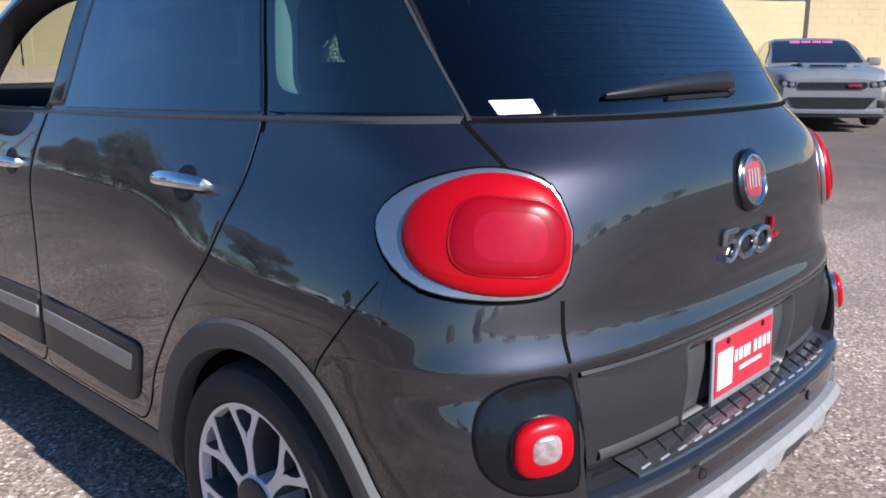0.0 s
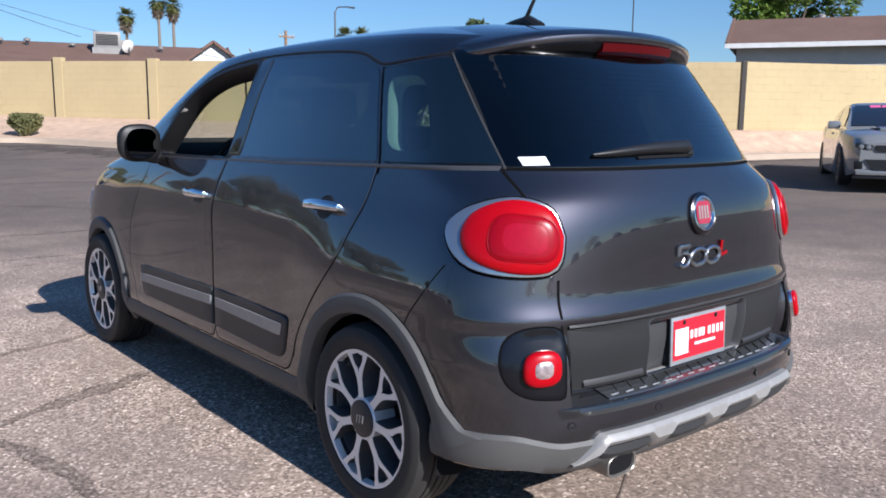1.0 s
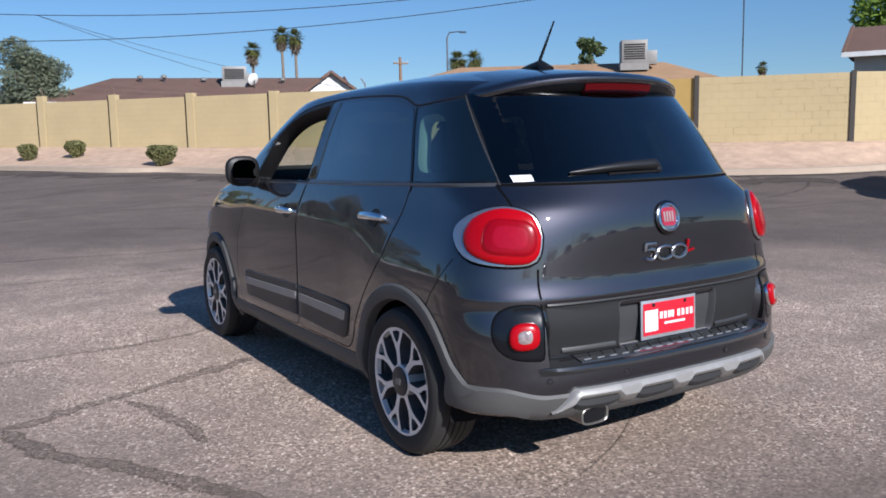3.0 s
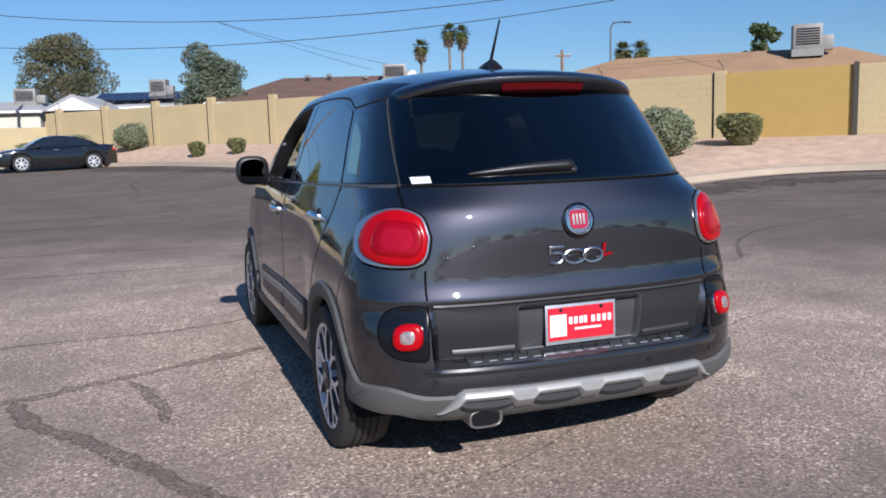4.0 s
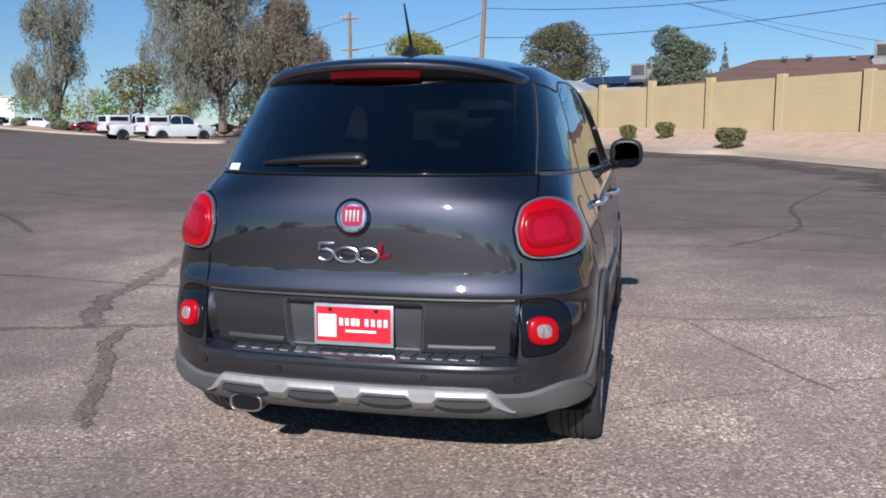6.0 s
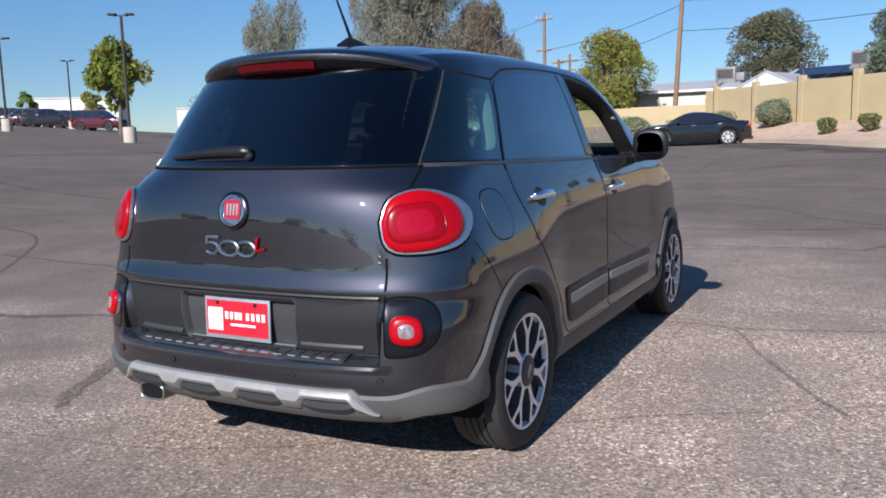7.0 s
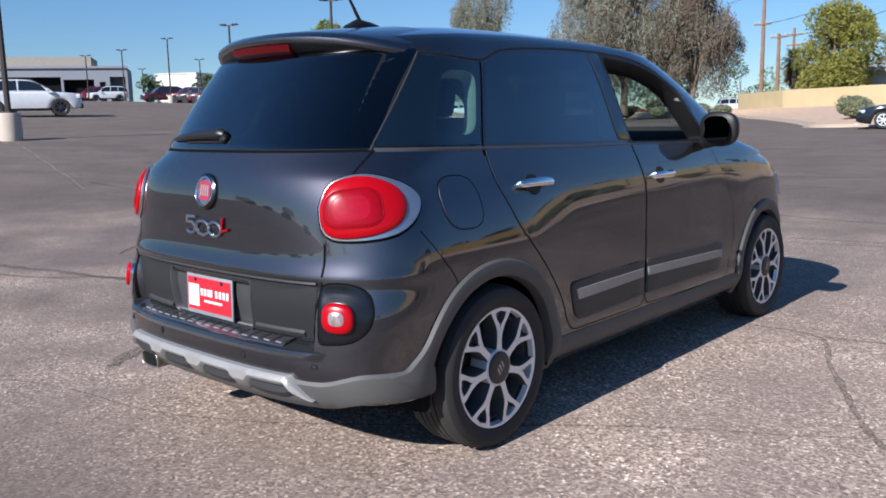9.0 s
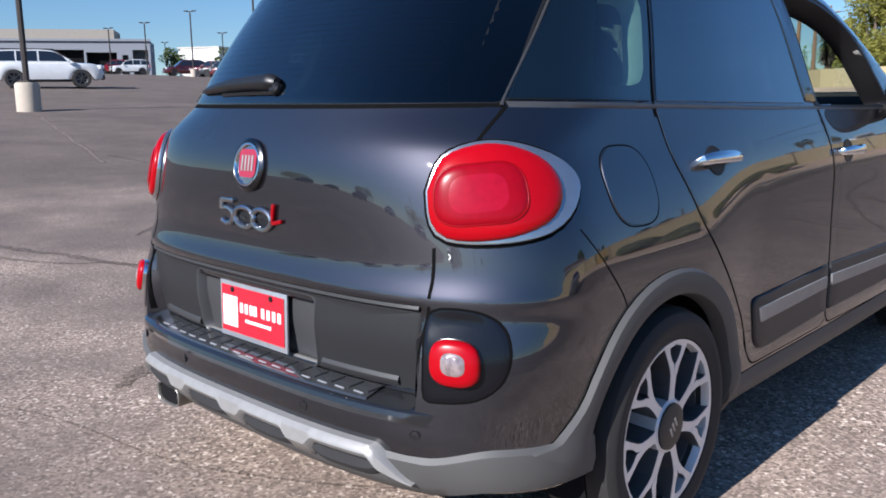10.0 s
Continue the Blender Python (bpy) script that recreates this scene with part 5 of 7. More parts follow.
# resurfaced strip before the kerb
crack([(-3.4, 32.6), (-1.9, 29.6), (-0.4, 26.0), (1.4, 22.9), (3.0, 21.6), (4.6, 18.8), (5.9, 16.2), (5.8, 14.0), (6.2, 11.6), (8.2, 10.8), (10.4, 11.2), (12.4, 10.7), (14.6, 8.9)], 1.15, 0.1, strip=True)


def sample_line(line, n):
    pts = [Vector(p) for p in line]
    acc = [0.0]
    for a, b in zip(pts, pts[1:]):
        acc.append(acc[-1] + (b - a).length)
    out = []
    for k in range(n):
        d = acc[-1] * k / (n - 1)
        i = max(j for j in range(len(acc)) if acc[j] <= d + 1e-9)
        i = min(i, len(pts) - 2)
        out.append(pts[i].lerp(pts[i + 1], (d - acc[i]) / (acc[i + 1] - acc[i])))
    return out


def smooth_kerb():
    return curve_line(KERB_LINE, 0.5)


BERM = 0.52


def verge_top(p, t):
    return ground_z(p.x, p.y) + 0.13 + BERM * smooth01(t, 0.0, 1.0)


def build_verge():
    kerb = smooth_kerb()
    bm = bmesh.new()
    rows = []
    for p in kerb:
        # the nearest place on the back line
        best = min((q for q in BACK_PTS), key=lambda q: (q - p).length)
        row = []
        for j in range(9):
            t = j / 8
            q = p.lerp(best, t)
            n = noise.noise((q.x * 0.5, q.y * 0.5, 0)) * 0.05 * math.sin(math.pi * t)
            row.append(bm.verts.new((q.x, q.y, verge_top(q, t) + n)))
        rows.append(row)
    for a, b in zip(rows, rows[1:]):
        for j in range(8):
            bm.faces.new((a[j], b[j], b[j + 1], a[j + 1]))
    tagged(link_mesh("gravel_verge", bm, GRAVEL), "pinkish decomposed granite gravel verge below the wall", "gravel", kind="structure")
    # kerb
    bm = bmesh.new()
    rows = []
    for i, p in enumerate(kerb):
        d = (kerb[min(i + 1, len(kerb) - 1)] - kerb[max(i - 1, 0)]).normalized()
        s = Vector((d.y, -d.x))
        z = ground_z(p.x, p.y)
        rows.append([bm.verts.new((*(p + s * o), z + h)) for o, h in ((0.42, 0.006), (0.17, 0.012), (0.15, 0.135), (0.12, 0.15), (0.0, 0.152), (-0.03, 0.05))])
    for a, b in zip(rows, rows[1:]):
        for j in range(5):
            bm.faces.new((a[j], b[j], b[j + 1], a[j + 1]))
    tagged(link_mesh("kerb", bm, KERB), "pale concrete kerb along the gravel verge", "kerb", kind="structure")


BACK_PTS = [p for p in sample_line([(-75.0, 92.0), (-40.0, 82.0), (-26.5, 69.3), (-20.0, 61.8), (-14.0, 58.8), (-6.7, 57.8)], 120)] + [p for p in sample_line(WALL_LINE, 220)]
build_verge()

# block walls: mortar core, with blocks proud of it
MORTAR = mat("wall_mortar", (0.445, 0.34, 0.182), 0.95, bump=0.002, scale=50)
BLOCKJOIN = mat("painted_tan_block", (0.50, 0.392, 0.216), 0.9, bump=0.0015, scale=80, vary=0.1, big=0.8)
GOLD = mat("ochre_painted_panel", (0.55, 0.36, 0.11), 0.85, bump=0.001, scale=40, vary=0.06)


def block_mesh(lx, ly, lz):
    bm = box((lx, ly, lz), Matrix(), 0.006, 1)
    me = bpy.data.meshes.new("block")
    bm.to_mesh(me)
    bm.free()
    me.materials.append(WALLMAT)
    return me


BLOCK, HALF = block_mesh(0.392, 0.17, 0.192), block_mesh(0.19, 0.17, 0.192)


def wall_run(p0, p1, height, name, label, single, sink=0.35):
    """A straight run of block wall from p0 to p1; single builds every block as its own piece."""
    a, b = Vector(p0), Vector(p1)
    L = (b - a).length
    yaw = math.degrees(math.atan2(b.y - a.y, b.x - a.x))
    z = min(verge_top(a, 1), verge_top(b, 1)) - sink
    zt = (verge_top(a, 1) + verge_top(b, 1)) / 2 + height
    m = pose(a.x, a.y, z, 0, 0, yaw)
    H = zt - z
    w = link_mesh(name, box((L, 0.163, H - 0.01), pose(L / 2, 0, (H - 0.01) / 2)), MORTAR, smooth=False)
    w.matrix_world = m
    tagged(w, label, "wall", kind="structure")
    n_c = int(H / 0.2)
    joined = bmesh.new()
    for c in range(n_c):
        zc = H - 0.1 - 0.2 * c
        x = 0.2 if c % 2 else 0.0
        if c % 2:
            place_block(w, joined, 0.1, zc, HALF, 0.19, single)
        while x < L - 0.05:
            ln = min(0.4, L - x)
            if ln > 0.3:
                place_block(w, joined, x + 0.2, zc, BLOCK, 0.392, single)
            elif ln > 0.15:
                place_block(w, joined, x + 0.1, zc, HALF, 0.19, single)
            x += 0.4
    if joined.verts:
        j = part("block_courses", joined, BLOCKJOIN, w, "", smooth=False)
        j["kind"] = "stuff"
    else:
        joined.free()
    return w


brng = random.Random(11)


def place_block(w, joined, x, z, mesh, lx, single):
    off = brng.uniform(-0.002, 0.002)
    if single:
        o = new("block", mesh)
        o.parent = w
        o.matrix_local = pose(x, off, z)
    else:
        t = 0.085 + off
        xs, zs = (x - lx / 2 + 0.002, x + lx / 2), (z - 0.096, z + 0.096)
        vs = [joined.verts.new((px, py, pz)) for py in (-t, t) for px, pz in ((xs[0], zs[0]), (xs[1], zs[0]), (xs[1], zs[1]), (xs[0], zs[1]))]
        for f in ((0, 1, 2, 3), (7, 6, 5, 4), (3, 2, 6, 7)):
            joined.faces.new([vs[i] for i in f])


def pilaster(p, yaw, height=1.95):
    z = verge_top(Vector(p), 1) - 0.3
    bm = box((0.30, 0.21, 2.2), pose(0, 0, 1.1))
    for k in range(11):
        add_box(bm, (0.308, 0.218, 0.196), pose(0, 0, 0.1 + 0.2 * k), 0.003, 1)
    t = thing("wall_pilaster", "tan block pilaster with a rusty stub on top of the wall", "pilaster", pose(p[0], p[1], z, 0, 0, yaw), "wall pilasters", "structure")
    part("pilaster_blocks", bm, BLOCKJOIN, t, smooth=False)
    # narrow black strip along one edge of the pilaster
    part("joint_strip", box((0.035, 0.03, height + 0.2), pose(-0.18, -0.095, height / 2 + 0.1)), DARK, t)
    part("stub", tube([(0.05, 0, 2.1), (0.05, 0, 2.34), (-0.10, 0.02, 2.52)], 0.02, 6), mat("rusty_steel", (0.14, 0.09, 0.06), 0.8), t)


RUN_H = 1.81
for i, (p0, p1) in enumerate(zip(WALL_LINE, WALL_LINE[1:])):
    if i == 2:
        a, b = Vector(p0), Vector(p1)
        L, yaw = (b - a).length, math.degrees(math.atan2(b.y - a.y, b.x - a.x))
        z = verge_top((a + b) / 2, 1)
        w = link_mesh("wall_ochre", box((L, 0.14, RUN_H + 0.3), pose(L / 2, 0, RUN_H / 2 - 0.15), 0.005, 1), GOLD, smooth=False)
        w.matrix_world = pose(a.x, a.y, z, 0, 0, yaw)
        tagged(w, "smooth ochre painted section of the boundary wall", "wall", kind="structure")
        continue
    wall_run(p0, p1, RUN_H, "wall_boundary_%d" % (i + 1), "tan painted concrete block boundary wall", False)
for i, (p0, p1) in enumerate(zip(LOW_LINE, LOW_LINE[1:])):
    wall_run(p0, p1, 1.25, "wall_low_%d" % (i + 1), "low ochre tan block wall beyond the verge", False)
wall_run((-5.64, 41.300000000000004), (-6.7, 57.4), 1.25, "wall_low_return", "low tan block wall return", False)
for p, yaw in [((11.88 + -0.6335 * d, 19.86 + 0.7738 * d), -50.7) for d in (0, 3.33, 6.66, 9.99, 13.32, 16.65, 19.98, 23.31, 26.64)] + [((14.15, 17.09), -52)]:
    pilaster(p, yaw)
for p in WALL_LINE[3:6]:
    z = verge_top(Vector(p), 1)
    yaw = -47
    t = link_mesh("wall_post", box((0.13, 0.05, RUN_H + 0.3), pose(p[0] - 0.07, p[1] - 0.07, z + RUN_H / 2 - 0.1, 0, 0, yaw), 0.006, 1), mat("weathered_steel", (0.05, 0.042, 0.036), 0.75), smooth=False)
    tagged(t, "dark weathered steel post set against the block wall", "post", group="wall posts")


# ---- plants ----
def leaf_mat(name, colour, vary=0.2):
    m = bpy.data.materials.new(name)
    m.use_nodes = True
    nt = m.node_tree
    b = nt.nodes["Principled BSDF"]
    b.inputs["Roughness"].default_value = 0.7
    b.inputs["Specular IOR Level"].default_value = 0.25
    geo, rngn = nt.nodes.new("ShaderNodeNewGeometry"), nt.nodes.new("ShaderNodeMapRange")
    rngn.inputs["To Min"].default_value, rngn.inputs["To Max"].default_value = 1 - vary, 1 + vary
    sc = nt.nodes.new("ShaderNodeVectorMath")
    sc.operation = "SCALE"
    sc.inputs[0].default_value = tuple(c * 0.8 for c in colour)
    nt.links.new(geo.outputs["Random Per Island"], rngn.inputs["Value"])
    nt.links.new(rngn.outputs["Result"], sc.inputs["Scale"])
    nt.links.new(sc.outputs[0], b.inputs["Base Color"])
    tr, mx = nt.nodes.new("ShaderNodeBsdfTranslucent"), nt.nodes.new("ShaderNodeMixShader")
    nt.links.new(sc.outputs[0], tr.inputs[0])
    mx.inputs[0].default_value = 0.42
    nt.links.new(b.outputs[0], mx.inputs[1])
    nt.links.new(tr.outputs[0], mx.inputs[2])
    nt.links.new(mx.outputs[0], nt.nodes["Material Output"].inputs[0])
    return m


BARK = mat("bark", (0.16, 0.12, 0.09), 0.9, bump=0.01, scale=12, vary=0.3)
LEAF = {
    "euc": leaf_mat("grey_green_leaves", (0.31, 0.31, 0.235), 0.35),
    "brown": leaf_mat("dry_brown_leaves", (0.25, 0.20, 0.15), 0.35),
    "olive": leaf_mat("yellow_green_leaves", (0.32, 0.31, 0.07)),
    "pine": leaf_mat("dark_pine_needles", (0.19, 0.18, 0.10)),
    "soft": leaf_mat("soft_grey_green_leaves", (0.21, 0.24, 0.16)),
    "green": leaf_mat("mid_green_leaves", (0.13, 0.17, 0.07)),
    "sage": leaf_mat("sage_leaves", (0.30, 0.33, 0.21)),
    "hedge": leaf_mat("clipped_green_leaves", (0.26, 0.26, 0.115)),
    "palm": leaf_mat("palm_fronds", (0.16, 0.17, 0.06)),
    "bright": leaf_mat("bright_green_leaves", (0.2, 0.3, 0.05)),
}


def leaf_cloud(spots, count, size, rnd, droop=0.0, shell=0.45):
    """Many small leaf faces scattered in the outer part of blobs: (centre, radii)."""
    vs, fs = [], []
    wts = [c[1][0] * c[1][1] * c[1][2] for c in spots]
    for _ in range(count):
        (c, r) = rnd.choices(spots, wts)[0]
        d = Vector((rnd.gauss(0, 1), rnd.gauss(0, 1), rnd.gauss(0, 1))).normalized()
        k = (shell + (1 - shell) * rnd.random()) ** 0.6
        p = Vector((c[0] + d.x * r[0] * k, c[1] + d.y * r[1] * k, c[2] + d.z * r[2] * k))
        a = Vector((rnd.gauss(0, 1), rnd.gauss(0, 1), rnd.gauss(0, 0.6) - droop)).normalized()
        b = a.cross(Vector((rnd.gauss(0, 1), rnd.gauss(0, 1), rnd.gauss(0, 1)))).normalized()
        s = size * rnd.uniform(0.6, 1.5)
        a, b = a * s * (1 + droop), b * s * 0.42
        i = len(vs)
        vs += [p - a, p + b, p + a, p - b]
        fs.append((i, i + 1, i + 2, i + 3))
    return vs, fs


def leaf_part(name, vs, fs, material, parent, label=""):
    me = bpy.data.meshes.new(name)
    me.from_pydata([tuple(v) for v in vs], [], fs)
    me.materials.append(material)
    o = new(name, me)
    o.parent = parent
    if label:
        o["label"] = label
    return o


def tree(name, label, x, y, height, spread, leaf, seed, count=3500, size=0.22, trunk=0.25, clear=0.3, droop=0.0, blobs=16, second=None, z=None, drop=0.2):
    rnd = random.Random(seed)
    z0 = ground_z(x, y) if z is None else z
    t = thing(name, label, "tree", pose(x, y, z0, 0, 0, rnd.uniform(0, 360)))
    base = height * clear
    bm = tube([(0, 0, -0.2), (rnd.uniform(-.1, .1), rnd.uniform(-.1, .1), base * 0.6), (rnd.uniform(-.3, .3), rnd.uniform(-.3, .3), base * 1.2), (rnd.uniform(-.4, .4), rnd.uniform(-.4, .4), height * 0.8)], trunk, 8, taper=trunk * 0.25)
    part("trunk", bm, BARK, t)
    spots = []
    for k in range(blobs):
        a = 2 * math.pi * k / blobs + rnd.uniform(-0.4, 0.4)
        hz = rnd.uniform(0.02, 1.0)
        fall = math.sin(math.pi * (0.12 + 0.8 * hz)) ** 0.7
        rr = spread * fall * rnd.uniform(0.35, 0.85)
        c = (rr * math.cos(a), rr * math.sin(a), base + (height - base) * (0.10 + 0.80 * hz))
        s = spread * (rnd.uniform(0.15, 0.32) if droop > 0.85 else rnd.uniform(0.24, 0.42))
        spots.append((c, (s, s, s * rnd.uniform(0.6, 1.0) * (1 + droop))))
        if k % 2 == 0:
            lb = tube([(0, 0, base * rnd.uniform(0.7, 1.3)), (c[0] * 0.5, c[1] * 0.5, (base + c[2]) / 2), c], trunk * 0.35, 6, taper=0.03)
            part("limb", lb, BARK, t)
    if droop > 0.85:
        vs, fs = weeping(spots, count, size, rnd, height * drop)
    else:
        vs, fs = leaf_cloud(spots, count, size, rnd, droop)
    leaf_part("crown", vs, fs, LEAF[leaf], t)
    if second:
        some = rnd.sample(spots, max(2, blobs // 2))
        if droop > 0.85:
            vs, fs = weeping(some, count // 2, size, rnd, height * drop)
        else:
            vs, fs = leaf_cloud(some, count // 2, size, rnd, droop)
        leaf_part("crown", vs, fs, LEAF[second], t, "browned dry foliage")
    return t


def weeping(spots, strands, size, rnd, drop):
    """Long hanging strings of small leaves from the outside of blobs."""
    vs, fs = [], []
    for _ in range(strands):
        c, r = rnd.choice(spots)
        d = Vector((rnd.gauss(0, 1), rnd.gauss(0, 1), rnd.gauss(0.2, 0.7))).normalized()
        k = rnd.uniform(0.75, 1.05)
        p = Vector((c[0] + d.x * r[0] * k, c[1] + d.y * r[1] * k, c[2] + d.z * r[2] * k))
        n = max(5, int(drop * rnd.uniform(0.35, 1.0) / (size * 1.1)))
        sway = Vector((rnd.gauss(0, 0.05), rnd.gauss(0, 0.05), -1))
        for j in range(n):
            p = p + sway * size * 1.1 + Vector((rnd.gauss(0, 0.05), rnd.gauss(0, 0.05), 0))
            if p.z < 1.0:
                break
            for _2 in range(2):
                a = Vector((rnd.gauss(0, 0.5), rnd.gauss(0, 0.5), -1)).normalized()
                b = a.cross(Vector((rnd.gauss(0, 1), rnd.gauss(0, 1), rnd.gauss(0, 1)))).normalized()
                q = p + Vector((rnd.gauss(0, 0.12), rnd.gauss(0, 0.12), rnd.gauss(0, 0.08)))
                s = size * rnd.uniform(0.6, 1.3)
                i = len(vs)
                vs += [q - a * s, q + b * s * 0.34, q + a * s, q - b * s * 0.34]
                fs.append((i, i + 1, i + 2, i + 3))
    return vs, fs


def bush(label, x, y, w, h, leaf, seed, z=None, count=1500, size=0.055):
    rnd = random.Random(seed)
    if z is None:
        z = ground_z(x, y) + 0.4
    t = thing("bush", label, "bush", pose(x, y, z), "verge bushes")
    spots = [((0, 0, h * 0.52), (w * 0.44, w * 0.44, h * 0.44))]
    for k in range(9):
        a = 2 * math.pi * k / 9 + rnd.uniform(-.3, .3)
        r = w * 0.28
        spots.append(((r * math.cos(a), r * math.sin(a), h * rnd.uniform(0.3, 0.75)), (w * 0.22, w * 0.22, h * 0.24)))
    vs, fs = leaf_cloud(spots, int(count * 1.7), size * 0.85, rnd, 0.0, 0.8)
    if leaf == "hedge":
        for v in vs:
            g = 0.66 + 0.5 * smooth01(v.z / h, 0.0, 0.8)
            v.x, v.y = v.x * g, v.y * g
            v.z = min(v.z, h * 0.9 + (v.z - h * 0.9) * 0.4)
    leaf_part("foliage", vs, fs, LEAF[leaf], t)
    # solid lump in a darker green fills the foliage from inside
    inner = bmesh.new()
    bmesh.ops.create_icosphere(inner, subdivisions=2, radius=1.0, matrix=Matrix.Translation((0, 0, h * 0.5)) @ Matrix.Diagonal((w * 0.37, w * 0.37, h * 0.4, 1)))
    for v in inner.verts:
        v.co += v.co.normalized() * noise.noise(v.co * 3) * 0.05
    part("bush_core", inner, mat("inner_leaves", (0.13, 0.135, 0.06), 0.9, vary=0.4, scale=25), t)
    for k in range(5):
        a = 2 * math.pi * k / 5
        part("stem", tube([(0, 0, -0.15), (0.1 * w * math.cos(a), 0.1 * w * math.sin(a), h * 0.2), (0.25 * w * math.cos(a), 0.25 * w * math.sin(a), h * 0.5)], 0.022, 5, taper=0.008), BARK, t)
    return t


def vz(x, y):
    """The verge's height at x, y."""
    p = Vector((x, y))
    kd = min((q - p).length for q in KERB_PTS)
    bd = min((q - p).length for q in BACK_PTS)
    return verge_top(p, kd / (kd + bd))


KERB_PTS = smooth_kerb()
for i, (lab, x, y, w, h, leaf, n) in enumerate((
    ("clipped olive green round bush on the gravel", 3.65, 24.31, 0.88, 0.74, "hedge", 1600),
    ("small clipped dark green bush on the gravel", 0.46, 30.02, 0.66, 0.66, "hedge", 1200),
    ("small clipped dark green bush on the gravel", 1.8, 28.68, 0.67, 0.67, "hedge", 1200),
    ("wide silvery sage bush by the kerb", 10.86, 15.06, 1.57, 1.4, "sage", 3400),
    ("narrower silvery sage bush by the kerb", 9.69, 15.42, 0.99, 1.22, "sage", 2200),
    ("clipped dark green bush before the ochre wall", 13.06, 14.9, 1.13, 1.05, "hedge", 2400),
    ("clipped olive green bush on the gravel", 8.69, 18.94, 1.13, 0.97, "hedge", 2200),
    ("large round sage bush below the wall", -1.9, 35.32, 1.51, 1.26, "sage", 2200),
    ("low spreading sage bush beside a black car", -8.6, 38.6, 1.7, 1.1, "sage", 2000),
    ("sage bush behind a black car", -5.93, 35.74, 1.01, 1.01, "sage", 1200),
    ("sage bush behind a black car", -4.08, 36.58, 1.18, 1.09, "sage", 1200),
)):
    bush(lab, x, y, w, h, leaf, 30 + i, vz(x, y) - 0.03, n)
# island and far bushes
for i, (x, y, w, h, leaf) in enumerate(((-36.0, 55.0, 2.0, 1.1, "sage"), (-33.5, 68.0, 1.6, 1.1, "sage"), (-29.0, 67.0, 1.9, 1.1, "sage"), (-26.6, 66.0, 1.6, 1.0, "sage"), (-38.5, 71.0, 2.0, 1.2, "hedge"), (-53.0, 66.0, 2.0, 1.3, "sage"), (-57.5, 66.0, 1.6, 1.2, "sage"))):
    bush("pale rounded sage bush on a parking island", x, y, w, h, leaf, 60 + i, ground_z(x, y) + 0.1, 700, 0.1)

tree("pepper_tree", "tall drooping grey-green and brown tree on the gravel", -36.5, 67.0, 16.0, 8.2, "euc", 1, 5200, 0.115, 0.42, 0.22, 0.9, 52, "brown", z=1.3, drop=0.11)
tree("pepper_tree", "tall drooping grey-brown tree on the gravel", -30.0, 67.5, 12.0, 4.0, "brown", 12, 2000, 0.115, 0.32, 0.2, 1.0, 26, "euc", z=1.3, drop=0.16)
tree("eucalyptus", "tall narrow grey-green tree in a parking island", -53.0, 66.0, 15.5, 4.4, "euc", 2, 1900, 0.12, 0.3, 0.13, 0.9, 26, z=1.0, drop=0.1)
tree("mesquite", "airy olive brown spreading tree in a parking island", -48.0, 72.0, 7.0, 3.6, "olive", 3, 1500, 0.16, 0.2, 0.35, 0.3, 14, "brown")
tree("palo_verde", "rounded yellow-green tree behind the low wall", -19.0, 70.0, 8.3, 3.7, "olive", 4, 22000, 0.11, 0.25, 0.1, 0.4, 38)
tree("pine", "broad dark pine with a bare lower trunk", -8.5, 96.0, 11.3, 5.4, "pine", 5, 17000, 0.15, 0.3, 0.40, 0.0, 30)
tree("acacia", "soft grey-green rounded tree behind the wall", 3.0, 53.6, 7.2, 2.35, "soft", 6, 22000, 0.09, 0.22, 0.08, 0.2, 50)
cyp = thing("cypress", "small dark conical tree behind a roof", "tree", pose(9.8, 98.0, ground_z(9.8, 98.0)))
part("trunk", tube([(0, 0, -0.2), (0, 0, 9.0)], 0.16, 8, taper=0.04), BARK, cyp)
leaf_part("crown", *leaf_cloud([((0, 0, 1.2 + 0.9 * k), (1.25 - 0.115 * k, 1.25 - 0.115 * k, 0.8)) for k in range(10)], 4000, 0.13, random.Random(7), 0.0, 0.5), LEAF["pine"], cyp)
tree("ash_tree", "leafy green tree behind a brown roofed house", 42.0, 22.5, 9.2, 3.6, "bright", 8, 8000, 0.13, 0.28, 0.3, 0.2, 18, "green")
tree("ash_tree", "green rounded tree behind a tan roof", 47.0, 53.0, 9.2, 2.3, "green", 9, 1800, 0.2, 0.25, 0.35, 0.0, 12)
tree("willow_acacia", "yellow-green drooping tree beside parked cars", -44.5, 38.8, 6.2, 2.3, "olive", 10, 2600, 0.16, 0.2, 0.3, 0.7, 14, "bright")
for i, (x, y, h, s) in enumerate(((-98.0, 62.0, 3.9, 2.0), (-90.0, 65.0, 4.2, 1.5), (-80.0, 66.0, 4.2, 1.9), (-116.0, 64.0, 4.0, 2.4), (-63.0, 90.0, 6.0, 4.0), (-55.0, 92.0, 5.0, 3.0), (-44.0, 88.0, 5.0, 4.0), (-70.0, 85.0, 5.0, 4.5), (-58.0, 118.0, 6.5, 5.5), (-48.0, 122.0, 7.5, 5.0), (-39.0, 118.0, 6.0, 5.5), (-84.0, 112.0, 7.0, 5.0), (-97.0, 105.0, 6.5, 5.0), (-72.0, 120.0, 6.0, 6.0))):
    tree("street_tree", "small green street tree in the distance", x, y, h, s, ("green", "bright", "olive")[i % 3], 80 + i, 1500, 0.17, 0.14, 0.12, 0.1, 11)


